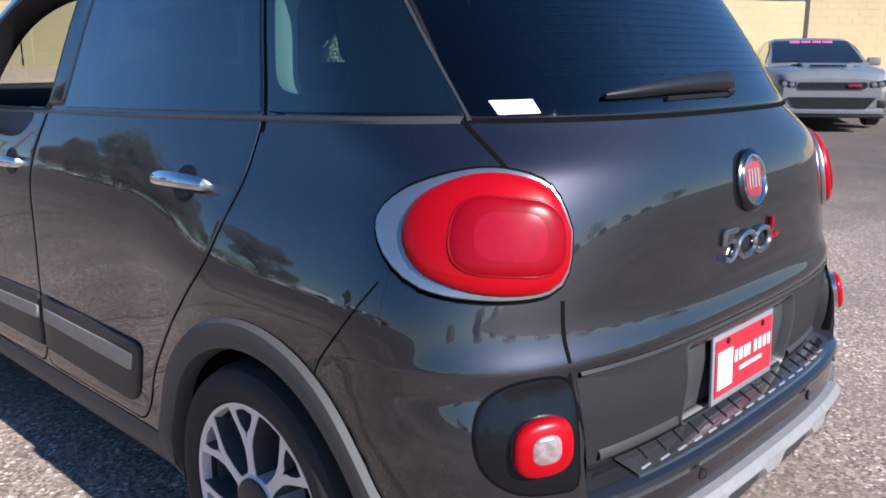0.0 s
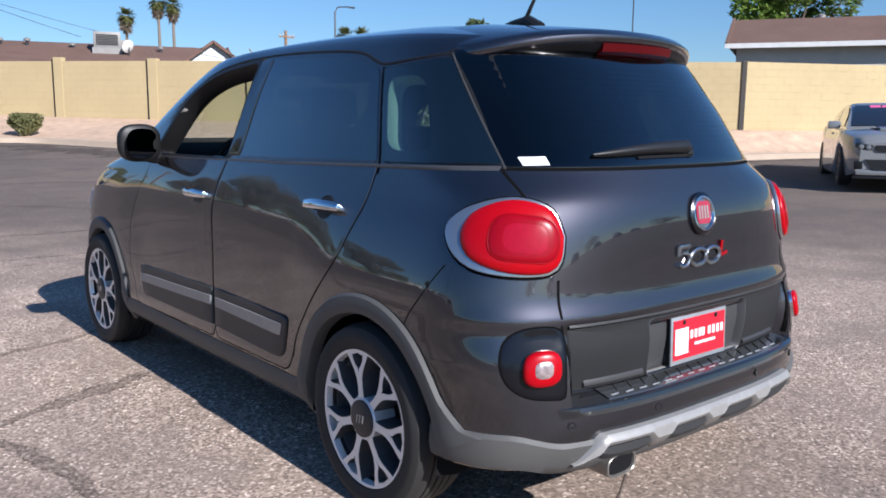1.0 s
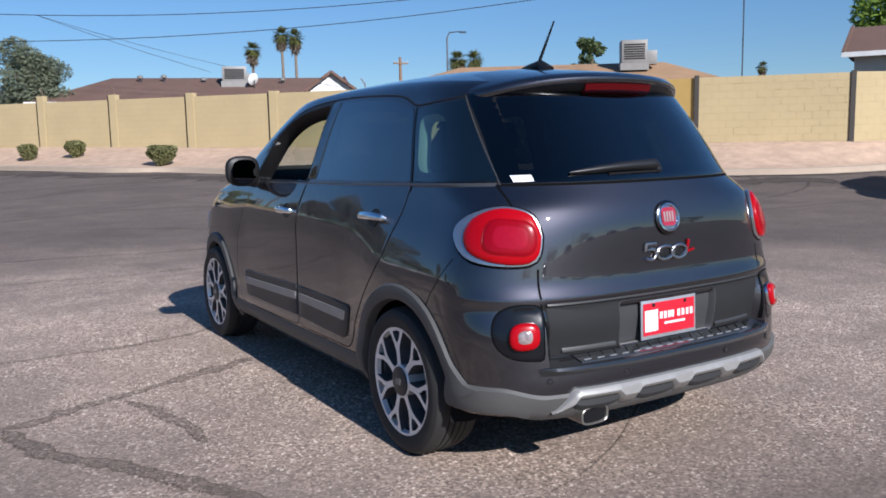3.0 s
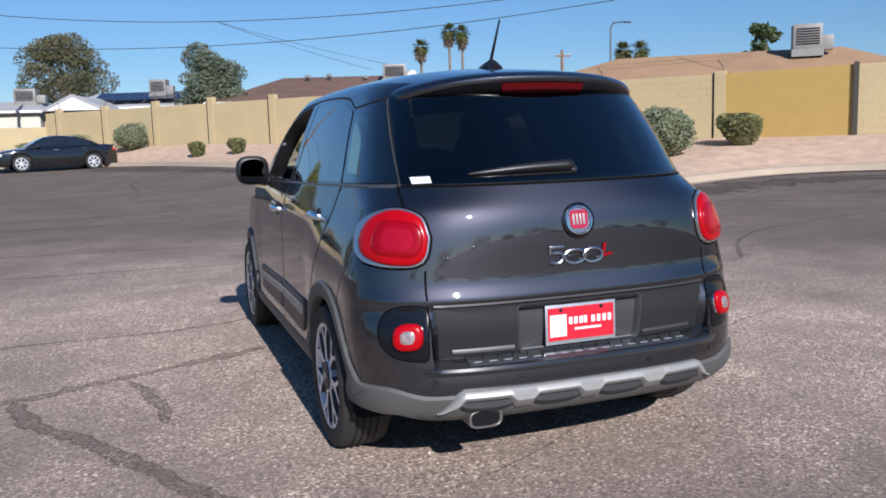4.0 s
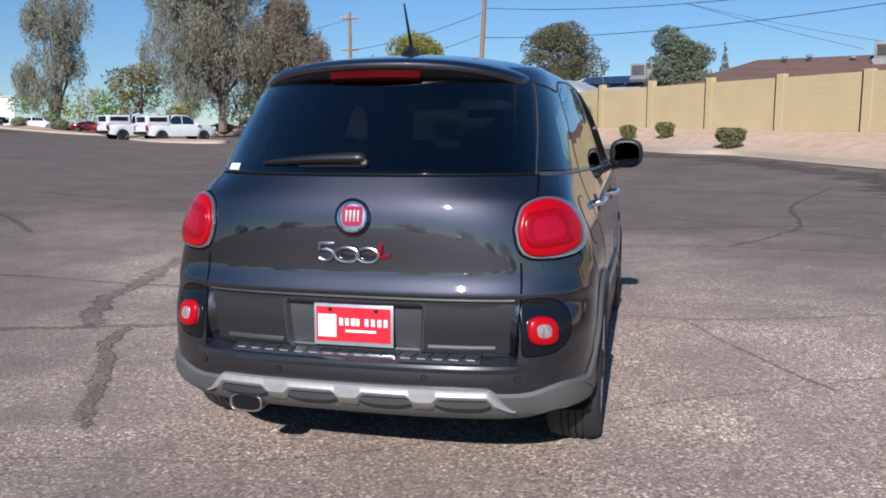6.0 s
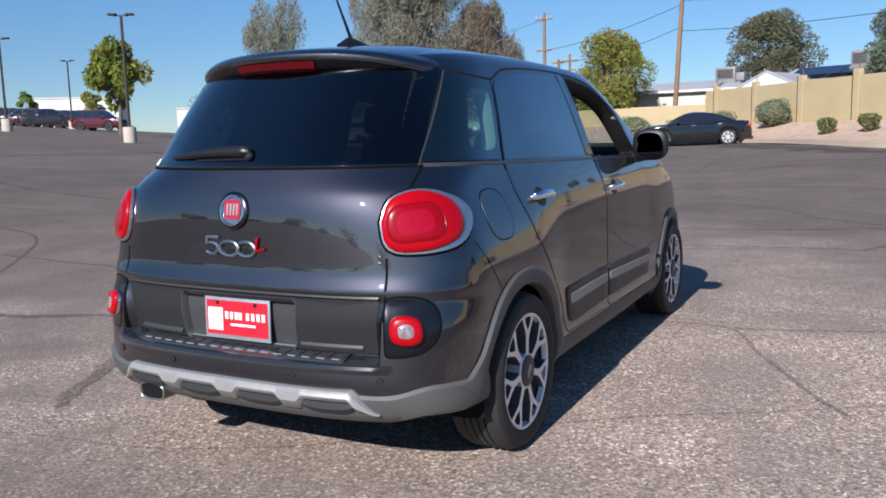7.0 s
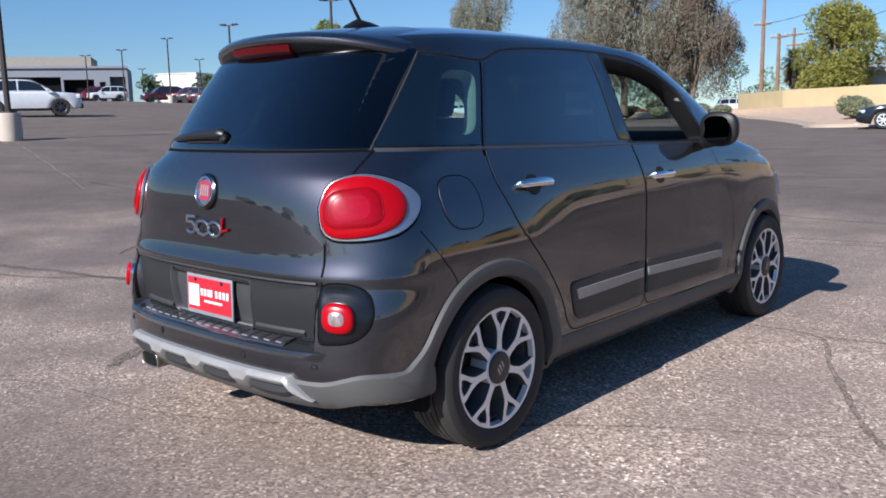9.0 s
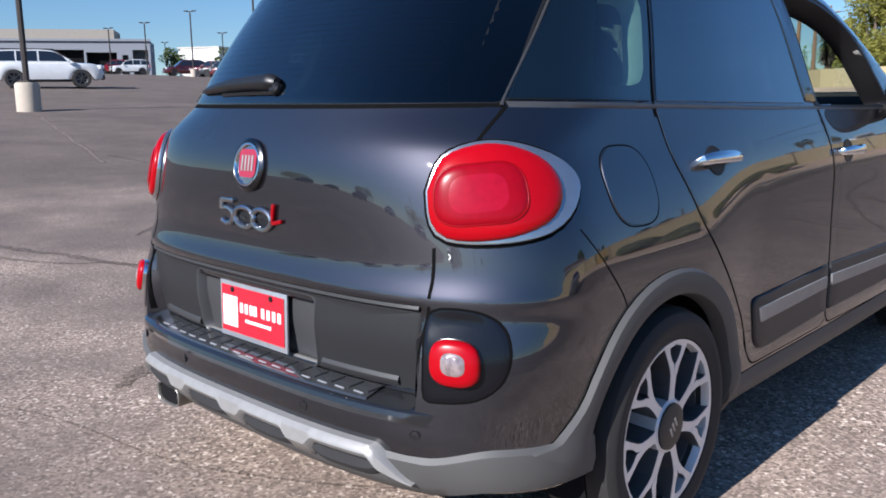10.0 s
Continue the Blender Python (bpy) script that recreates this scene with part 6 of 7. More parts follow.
def palm(x, y, height, crown, seed, z=1.3, label="tall thin fan palm with a round green crown"):
    rnd = random.Random(seed)
    t = thing("fan_palm", label, "palm tree", pose(x, y, z), "fan palms")
    part("trunk", tube([(0, 0, 0), (0.1, 0.05, height * 0.5), (0, 0, height)], 0.3, 8, taper=0.2), mat("palm_trunk", (0.2, 0.16, 0.12), 0.9), t)
    vs, fs = [], []
    for k in range(70):
        a, e = rnd.uniform(0, 2 * math.pi), rnd.uniform(-0.9, 1.4)
        d = Vector((math.cos(a) * math.cos(e), math.sin(a) * math.cos(e), math.sin(e)))
        s = d.cross(Vector((0, 0, 1))).normalized()
        L = crown * rnd.uniform(0.75, 1.05)
        c = Vector((0, 0, height))
        for j in range(7):
            f = (j - 3) / 3
            tip = c + d * L + s * f * L * 0.34 + Vector((0, 0, -0.22 * L * (0.4 + abs(f))))
            mid = c + d * L * 0.5 + s * f * L * 0.12
            i = len(vs)
            w = s * 0.05 * L
            vs += [c + d * L * 0.2, mid - w, tip, mid + w]
            fs.append((i, i + 1, i + 2, i + 3))
    leaf_part("crown", vs, fs, LEAF["palm"], t)
    vs, fs = leaf_cloud([((0, 0, height - crown * 0.9), (crown * 0.45, crown * 0.45, crown * 0.6))], 160, crown * 0.16, rnd, 1.2)
    leaf_part("dead_skirt", vs, fs, LEAF["brown"], t, "dry brown skirt of dead fronds")


for i, (x, y, h, c) in enumerate(((41.9, 125.5, 14.6, 1.75), (46.2, 123.9, 16.9, 1.75), (48.1, 123.1, 16.5, 1.75))):
    palm(x, y, h, c, 20 + i)
palm(51.0, 80.5, 9.3, 1.5, 25)
palm(52.6, 79.5, 9.3, 1.4, 26)
palm(77.0, 58.5, 7.4, 0.8, 27)
palm(-25.5, 79.0, 4.6, 1.6, 28, label="short fan palm behind the low wall")


# ---- houses ----
def roof_mat(name, colour):
    return mat(name, colour, 0.9, bump=0.006, scale=9, vary=0.22, big=0.7)


STUCCO = mat("pale_stucco", (0.62, 0.58, 0.5), 0.9)
WHITE = mat("white_painted_wood", (0.78, 0.77, 0.74), 0.6)


def house(name, label, p0, p1, ridge, eave, depth, roof, hips=(0, 0), wall=STUCCO):
    """A low house: ridge line from p0 to p1 at height ridge, eaves depth either side; hips say how far the ends slope in."""
    a, b = Vector(p0), Vector(p1)
    L = (b - a).length
    z0 = ground_z(*((a + b) / 2)) + 0.5
    h = thing(name, label, "house", pose(a.x, a.y, z0, 0, 0, math.degrees(math.atan2(b.y - a.y, b.x - a.x))))
    r, e = ridge - z0, eave - z0
    bm = box((L + 0.0 + hips[0] + hips[1] - 0.8, depth * 2 - 1.0, e - 0.05), pose(L / 2 + (hips[1] - hips[0]) / 2, 0, (e - 0.05) / 2))
    part("wall", bm, wall, h, smooth=False)
    bm = bmesh.new()
    x0, x1 = -hips[0], L + hips[1]
    R0, R1 = bm.verts.new((0, 0, r)), bm.verts.new((L, 0, r))
    A, B, C, D = (bm.verts.new(p) for p in ((x0, -depth, e), (x1, -depth, e), (x1, depth, e), (x0, depth, e)))
    bm.faces.new((A, B, R1, R0))
    bm.faces.new((C, D, R0, R1))
    f0, f1 = bm.faces.new((D, A, R0)), bm.faces.new((B, C, R1))
    if not hips[0]:
        f0.material_index = 1
    if not hips[1]:
        f1.material_index = 1
    bm.faces.new((A, D, C, B))
    part("roof", bm, [roof, WHITE], h, smooth=False)
    for s in (-1, 1):
        part("fascia", box((x1 - x0 + 0.1, 0.05, 0.2), pose((x0 + x1) / 2, s * (depth + 0.02), e - 0.06)), WHITE, h, smooth=False)
    for x, gab in ((x0, not hips[0]), (x1, not hips[1])):
        if gab:
            for s in (-1, 1):
                v0, v1 = Vector((x, s * depth, e)), Vector((x, 0, r))
                d = (v1 - v0)
                part("barge_board", box((0.12, d.length, 0.2), Matrix.Translation((v0 + v1) / 2) @ Euler((math.atan2(d.z, d.y), 0, 0)).to_matrix().to_4x4()), roof, h, smooth=False)
    return h


GALV = mat("galvanised", (0.25, 0.24, 0.225), 0.55, 0.2)


def roof_unit(x, y, z, w, hgt, yaw, label="grey rooftop air conditioning unit"):
    t = thing("air_conditioner", label, "air conditioner", pose(x, y, z, 0, 0, yaw), "rooftop units")
    met = GALV
    part("cabinet", box((w, w * 0.8, hgt), pose(0, 0, hgt / 2), 0.02), met, t)
    for k in range(7):
        part("louvre", box((w * 0.8, 0.03, hgt * 0.06), pose(0, -w * 0.41, hgt * (0.2 + 0.1 * k), 25)), ALLOYDARK, t, smooth=False)
    part("base_frame", box((w * 1.1, w * 0.9, 0.4), pose(0, 0, -0.2)), met, t, smooth=False)
    part("duct", box((w * 0.5, w * 0.5, hgt * 0.6), pose(w * 0.65, 0, hgt * 0.25), 0.03), met, t)


BROWN, TAN = roof_mat("brown_shingles", (0.15, 0.085, 0.062)), roof_mat("tan_shingles", (0.36, 0.22, 0.12))
GREYROOF = roof_mat("grey_roofing", (0.36, 0.36, 0.37))
brown = house("house_brown_roof", "low house with a long brown shingled roof and white gable", (8.2, 56.0), (22.6, 51.2), 5.75, 3.9, 6.2, BROWN, (4.0, 0))
wing, wx, wh = bmesh.new(), 13.6, 1.75
wz = brown.matrix_world.translation.z
we, wr = 4.40 - wz, 5.68 - wz
pts = [wing.verts.new(p) for p in ((wx - wh, -6.6, we), (wx, -6.6, wr), (wx + wh, -6.6, we), (wx - wh, 0, we), (wx, 0, wr), (wx + wh, 0, we))]
wing.faces.new((pts[0], pts[1], pts[4], pts[3]))
wing.faces.new((pts[1], pts[2], pts[5], pts[4]))
part("wing_roof", wing, BROWN, brown, "brown shingled roof of a front wing", smooth=False)
gab = bmesh.new()
gab.faces.new([gab.verts.new(p) for p in ((wx - wh + 0.25, -6.25, 0.0), (wx - wh + 0.25, -6.25, we + 0.05), (wx, -6.25, wr - 0.12), (wx + wh - 0.25, -6.25, we + 0.05), (wx + wh - 0.25, -6.25, 0.0))])
part("gable_wall", gab, WHITE, brown, "white painted gable wall", smooth=False)
for e in (-1, 1):
    part("barge_board", box((math.hypot(wh, wr - we), 0.06, 0.16), pose(wx + e * wh / 2, -6.6, (we + wr) / 2 - 0.04, 0, e * math.degrees(math.atan2(wr - we, wh)), 0)), BROWN, brown, smooth=False)
house("house_tan_roof", "low house with a hipped tan shingled roof", (26.4, 42.2), (36.4, 34.6), 5.8, 4.1, 5.0, TAN, (5.0, 3.6))
house("house_dark_roof", "house with a dark brown roof and white fascia behind the wall", (33.6, 20.6), (41.0, 6.5), 6.0, 4.55, 4.0, BROWN, (0, 0))
house("house_white_gable", "low pale house with a white gable beyond the wall", (-6.5, 73.5), (-3.5, 83.0), 5.75, 4.5, 2.6, GREYROOF, (0, 0))
house("house_grey_roof", "low house with a grey roof and solar panels", (-5.0, 84.0), (4.5, 80.5), 6.4, 4.9, 4.5, GREYROOF, (1.5, 1.5))
house("house_flat_grey", "low grey roofed house behind the low wall", (-18.5, 82.0), (-9.5, 80.0), 5.6, 4.6, 4.5, GREYROOF, (1.5, 1.5))
for k in range(6):
    d = Vector((9.5, -3.5)).normalized()
    p = Vector((-4.2, 80.4)) + d * (k * 1.45)
    t = thing("solar_panel", "dark blue solar panel on a grey roof", "solar panel", pose(p.x, p.y, 5.95, 20, 0, -20), "solar panels")
    part("panel_frame", box((1.4, 2.2, 0.05), Matrix(), 0.01, 1), mat("solar_cells", (0.02, 0.025, 0.05), 0.15, coat=0.5), t, smooth=False)
roof_unit(15.0, 51.8, 5.35, 1.55, 0.95, -18)
roof_unit(33.8, 34.6, 5.6, 1.5, 1.35, -37)
roof_unit(0.6, 79.2, 6.1, 1.5, 1.3, -20)
roof_unit(-10.5, 79.0, 5.4, 1.8, 1.2, -10)
t = thing("satellite_dish", "pale satellite dish on a brown roof", "satellite dish", pose(15.8, 50.3, 5.1, 0, 0, 200))
part("dish", revolve([(0.4, 0.12), (0.25, 0.04), (0.02, 0.0)], 24, "z", m=pose(0, 0, 0.3, 70)), WHITE, t)
part("mast", tube([(0, 0, -0.4), (0, 0, 0.3)], 0.03, 6), ALLOYDARK, t)
for x, y, z in ((9.6, 54.4, 5.6), (11.0, 54.0, 5.65), (13.3, 53.0, 5.45), (35.9, 17.6, 6.0), (36.8, 14.9, 6.0), (38.0, 12.0, 6.0), (18.0, 51.0, 5.4)):
    t = thing("roof_vent", "small metal roof vent", "roof vent", pose(x, y, z - 0.25), "roof vents")
    part("pipe", tube([(0, 0, -0.1), (0, 0, 0.35)], 0.09, 8), ALLOYDARK, t)
    part("cap", revolve([(0.2, 0.3), (0.2, 0.42), (0.02, 0.5)], 12, "z"), GALV, t)

# ---- poles and wires ----
WOOD = mat("weathered_pole_wood", (0.25, 0.15, 0.09), 0.9, bump=0.005, scale=14, vary=0.25)
WIRE = mat("black_cable", (0.03, 0.03, 0.032), 0.6)


def utility_pole(x, y, z, h, arms=(), lean=(0, 0), label="tall weathered wooden utility pole"):
    t = thing("utility_pole", label, "utility pole", pose(x, y, z), "utility poles")
    part("pole", tube([(0, 0, -0.3), (lean[0] * 0.5, lean[1] * 0.5, h * 0.5), (lean[0], lean[1], h)], 0.2, 10, taper=0.13), WOOD, t)
    for az, w in arms:
        part("crossarm", box((w, 0.12, 0.13), pose(lean[0], -0.16, az, 0, 0, 0)), WOOD, t, smooth=False)
        for k in (-0.45, -0.2, 0.2, 0.45):
            part("insulator", revolve([(0.03, 0), (0.06, 0.06), (0.045, 0.13), (0.06, 0.18), (0.01, 0.22)], 8, "z", m=pose(lean[0] + k * w, -0.16, az + 0.06)), mat("porcelain", (0.5, 0.48, 0.45), 0.3), t)
    return t


utility_pole(-11.6, 61.5, 1.2, 14.0, (), (0.75, 0.0))
utility_pole(-25.6, 71.5, 1.2, 10.8, ((10.2, 1.6), (7.4, 1.5)), label="wooden utility pole with two crossarms")
utility_pole(-24.6, 72.5, 1.2, 6.6, ((6.3, 1.3),), label="shorter wooden utility pole with a crossarm")
utility_pole(-30.2, 92.0, 1.4, 8.6, ((7.9, 2.0), (6.8, 1.4)), label="distant wooden utility pole with crossarms")


def cable(p, q, sag, r=0.022, n=24, name="overhead_cable"):
    p, q = Vector(p), Vector(q)
    pts = []
    for k in range(n + 1):
        t = k / n
        v = p.lerp(q, t)
        v.z -= sag * 4 * t * (1 - t)
        pts.append(v)
    o = link_mesh(name, tube(pts, r, 5), WIRE)
    tagged(o, "black sagging overhead utility cable", "cable", group="overhead cables")
    return o


PX, PY = -11.15, 61.5
cable((PX, PY, 10.5), (32.85, 28.9, 10.5), 1.95)
cable((PX, PY, 8.3), (32.85, 28.9, 9.83), 1.66)
cable((PX, PY, 10.2), (-25.6, 71.5, 8.6), 0.4)
cable((PX, PY, 8.6), (-24.6, 72.5, 7.5), 0.5)
cable((3.37, 50.74, 8.78), (14.0, 53.6, 6.1), 0.1, 0.014)
cable((3.37, 50.74, 8.78), (16.5, 54.0, 6.3), 0.15, 0.012)
cable((-25.6, 71.5, 11.4), (-62.0, 95.0, 11.0), 0.8, 0.018)
cable((29.0, 22.9, 1.0), (29.0, 22.9, 16.0), 0.0, 0.03, 4)
t = thing("street_lamp", "distant grey street lamp with a curved arm", "street lamp", pose(40.2, 65.6, 1.2))
part("pole", tube([(0, 0, 0), (0, 0, 9.7), (0.3, 0, 10.2), (1.6, 0, 10.35)], 0.09, 8, taper=0.05), ALLOYDARK, t)
part("lamp_head", box((0.7, 0.25, 0.14), pose(1.8, 0, 10.3), 0.04), ALLOYDARK, t)
utility_pole(37.5, 70.0, 1.2, 8.2, ((7.6, 1.6),), label="distant wooden utility pole")
t = thing("flagpole", "distant pale flagpole with a furled flag", "flagpole", pose(4.6, 80.0, 1.2))
part("pole", tube([(0, 0, 0), (0, 0, 8.0)], 0.05, 6), WHITE, t)
part("flag", box((0.25, 0.08, 1.6), pose(0.12, 0, 6.4), 0.03), mat("faded_flag", (0.35, 0.1, 0.12), 0.8), t)


# ---- other vehicles ----
def soft(pts, y):
    return lerp_table(pts, y)


def vehicle(name, label, m, L, W, base, deck, cabin, belt, paint, wheel_r=0.34, group="", rims=ALLOY, glass=None, low=0.2, cab_w=0.86, roof_w=0.68):
    """A parked vehicle, nose towards +y, centred on the origin. deck: (y, z) of bonnet and boot; cabin: (y, z) of the glasshouse and roof; base: wheelbase."""
    car = thing(name, label, "car", m, group)
    glass = glass or mat("dark_car_glass", (0.012, 0.014, 0.018), 0.06, coat=1.0, vary=0.0)
    W2 = W / 2

    def half(y):
        t = abs(y) / (L / 2)
        return W2 * (1 - 0.16 * t ** 5)

    bm = bmesh.new()
    rows = []
    n = 44
    wy = (-base / 2, base / 2)
    for k in range(n + 1):
        y = -L / 2 + L * k / n
        zt = soft(deck, y)
        w = half(y)
        end = 1 - 0.10 * (abs(y) / (L / 2)) ** 10
        zl = low + 0.14 * (abs(y) / (L / 2)) ** 8
        for c in wy:
            q = wheel_r * 1.17
            if abs(y - c) < q:
                zl = max(zl, wheel_r * 0.9 + math.sqrt(max(0, q * q - (y - c) ** 2)) * 0.93)
        zl = min(zl, zt - 0.12)
        h = zt - zl
        sec = [(0, zl + 0.05), (w * 0.88 * end, zl + 0.03), (w * 0.97 * end, zl), (w * 0.995 * end, zl + h * 0.12), (w * end, zl + h * 0.5), (w * 0.99 * end, zl + h * 0.75), (w * 0.955 * end, zl + h * 0.93), (w * 0.86 * end, zt - 0.004), (w * 0.5 * end, zt + 0.02), (0, zt + 0.03)]
        rows.append([bm.verts.new((x, y, z)) for x, z in sec] + [bm.verts.new((-x, y, z)) for x, z in sec[-2:0:-1]])
    m_ = len(rows[0])
    for a, b in zip(rows, rows[1:]):
        for j in range(m_):
            bm.faces.new((a[j], a[(j + 1) % m_], b[(j + 1) % m_], b[j]))
    bm.faces.new(rows[0])
    bm.faces.new(rows[-1][::-1])
    part("body", bm, paint, car, sharp=40)
    # cabin
    bm = bmesh.new()
    rows = []
    y0, y1 = cabin[0][0], cabin[-1][0]
    nc = 28

    def cab(y):
        zr = soft(cabin, y)
        t = min(1.0, max(0.0, (zr - belt) / (max(p[1] for p in cabin) - belt)))
        return zr, half(y) * cab_w, half(y) * (cab_w + (roof_w - cab_w) * t)
    for k in range(nc + 1):
        y = y0 + (y1 - y0) * k / nc
        zr, wb, wr = cab(y)
        sec = [(0, belt - 0.06), (wb, belt - 0.05), (wb + (wr - wb) * 0.5, belt + (zr - belt) * 0.52), (wr, belt + (zr - belt) * 0.93), (wr * 0.86, zr), (wr * 0.4, zr + 0.012), (0, zr + 0.015)]
        rows.append([bm.verts.new((x, y, z)) for x, z in sec] + [bm.verts.new((-x, y, z)) for x, z in sec[-2:0:-1]])
    m_ = len(rows[0])
    for a, b in zip(rows, rows[1:]):
        for j in range(m_):
            bm.faces.new((a[j], a[(j + 1) % m_], b[(j + 1) % m_], b[j]))
    bm.faces.new(rows[0])
    bm.faces.new(rows[-1][::-1])
    part("cabin", bm, paint, car, sharp=40)
    # side glass
    zmax = max(p[1] for p in cabin)
    ya = [y0 + (y1 - y0) * k / 60 for k in range(61)]
    roofy = [y for y in ya if soft(cabin, y) > belt + (zmax - belt) * 0.55]
    a0, a1 = roofy[0], roofy[-1]
    cut = [a0 + (a1 - a0) * f for f in ((0.0, 0.46, 1.0) if cab_w == 0.86 and name != "suv" else (0.0, 0.34, 0.66, 1.0))]
    for s in (-1, 1):
        for f0, f1 in zip(cut, cut[1:]):
            g = bmesh.new()
            rows = []
            for k in range(9):
                y = f0 + 0.04 + (f1 - f0 - 0.08) * k / 8
                col = []
                for f in (0.12, 0.5, 0.88):
                    slant = (0.30 if f1 == a1 else -0.0) * (1 - f) * (k / 8) + (-(0.22 if f0 == a0 else 0.0)) * (1 - f) * (1 - k / 8)
                    yy = min(max(y + slant, y0 + 0.05), y1 - 0.05)
                    zr, wb, wr = cab(y)
                    z = belt + (zr - belt) * f
                    x = wb + (wr - wb) * (f * 1.0)
                    col.append(g.verts.new((s * (x + 0.012), yy, z)))
                rows.append(col)
            for p, q in zip(rows, rows[1:]):
                for j in range(2):
                    g.faces.new((p[j], q[j], q[j + 1], p[j + 1]))
            part("side_window", g, glass, car)
    # front and rear glass
    high = [y for y in ya if soft(cabin, y) > belt + (zmax - belt) * 0.9]
    for (ya_, yb_, nm) in ((high[-1], y1, "windscreen"), (high[0], y0, "rear_window")):
        g = bmesh.new()
        rows = []
        for k in range(7):
            f = 0.06 + 0.86 * k / 6
            y = ya_ + (yb_ - ya_) * f
            zr, wb, wr = cab(y)
            o = 0.014 if nm == "windscreen" else -0.014
            rows.append([g.verts.new((wr * 0.9 * u, y + o, zr + 0.014 + 0.012 * (1 - u * u))) for u in (-1, -0.5, 0, 0.5, 1)])
        for p, q in zip(rows, rows[1:]):
            for j in range(4):
                g.faces.new((p[j], q[j], q[j + 1], p[j + 1]))
        part(nm, g, glass, car)
    # wheels
    tyre_m = TYRE
    for y in wy:
        for s in (-1, 1):
            wm = pose(s * (W2 - 0.13), y, wheel_r) @ (Matrix() if s > 0 else pose(0, 0, 0, 0, 0, 180))
            w = part("wheel", revolve([(wheel_r * 0.66, -0.1), (wheel_r * 0.93, -0.11), (wheel_r, -0.08), (wheel_r, 0.08), (wheel_r * 0.93, 0.11), (wheel_r * 0.7, 0.105), (wheel_r * 0.66, 0.06), (0.05, 0.03)], 28), tyre_m, car)
            w.matrix_local = wm
            rim = bmesh.new()
            revolve([(wheel_r * 0.62, 0.085), (wheel_r * 0.7, 0.108), (wheel_r * 0.66, 0.11), (wheel_r * 0.6, 0.09)], 28, bm=rim)
            for k in range(7):
                add_box(rim, (0.03, wheel_r * 0.13, wheel_r * 0.62), pose(0.085, 0, 0, 360 * k / 7) @ pose(0, 0, wheel_r * 0.33))
            revolve([(wheel_r * 0.16, 0.07), (wheel_r * 0.14, 0.11), (0.01, 0.112)], 14, bm=rim)
            part("rim", rim, rims, w, smooth=False)
    return car, half, belt


def lamp_box(car, name, size, m, material, label=""):
    return part(name, box(size, m, min(size) * 0.3, 2), material, car, label)


HEAD = mat("headlamp_glass", (0.6, 0.6, 0.6), 0.1, coat=1.0)
TAILRED = mat("tail_lamp_red", (0.4, 0.01, 0.01), 0.2, coat=0.6)
BLACKPAINT = mat("gloss_black_paint", (0.008, 0.008, 0.009), 0.15, 0.2, 1.0)
GREYPAINT = mat("cement_grey_paint", (0.22, 0.228, 0.232), 0.3, 0.1, 1.0)
WHITEPAINT = mat("white_paint", (0.72, 0.73, 0.74), 0.3, 0.0, 1.0)
REDPAINT = mat("red_paint", (0.33, 0.015, 0.02), 0.25, 0.2, 1.0)
MAROON = mat("maroon_paint", (0.10, 0.012, 0.018), 0.25, 0.3, 1.0)
CHARCOAL = mat("charcoal_paint", (0.045, 0.047, 0.05), 0.3, 0.4, 1.0)
SILVERPAINT = mat("silver_paint", (0.4, 0.41, 0.42), 0.3, 0.5, 1.0)


def seat_on_ground(x, y, yaw):
    return pose(x, y, ground_z(x, y) + 0.0, 0, 0, yaw)


SEDAN_DECK = ((-2.36, 0.70), (-2.25, 0.96), (-1.75, 1.03), (-0.5, 0.96), (0.9, 0.94), (1.5, 0.90), (2.05, 0.80), (2.28, 0.66), (2.36, 0.5))
SEDAN_CAB = ((-1.75, 1.02), (-1.3, 1.20), (-0.75, 1.37), (-0.2, 1.43), (0.2, 1.41), (0.6, 1.27), (1.15, 0.95))


def black_sedan():
    c, half, belt = vehicle("sedan", "black four-door sedan with silver wheels parked by the kerb", seat_on_ground(-4.75, 33.4, 104) @ Matrix.Scale(0.94, 4), 4.72, 1.84, 2.75, SEDAN_DECK, SEDAN_CAB, 0.97, BLACKPAINT, 0.335, rims=mat("bright_rim", (0.75, 0.75, 0.76), 0.3, 0.6), low=0.16)
    for s in (-1, 1):
        lamp_box(c, "headlamp", (0.42, 0.22, 0.13), pose(s * 0.62, 2.13, 0.68, 0, 0, -s * 22), HEAD)
        lamp_box(c, "tail_lamp", (0.4, 0.12, 0.14), pose(s * 0.6, -2.27, 0.83, 0, 0, s * 15), TAILRED)
        lamp_box(c, "wing_mirror", (0.2, 0.12, 0.13), pose(s * 0.98, 0.72, 1.02), BLACKPAINT)
        lamp_box(c, "door_handle", (0.02, 0.2, 0.03), pose(s * 0.915, 0.05, 0.86), CHROME)
    lamp_box(c, "grille", (0.8, 0.06, 0.36), pose(0, 2.31, 0.52), DARK)
    lamp_box(c, "front_splitter", (1.5, 0.2, 0.05), pose(0, 2.27, 0.17), SILVERPAINT)
    lamp_box(c, "boot_lip", (1.2, 0.12, 0.04), pose(0, -2.2, 1.0), BLACKPAINT)


black_sedan()


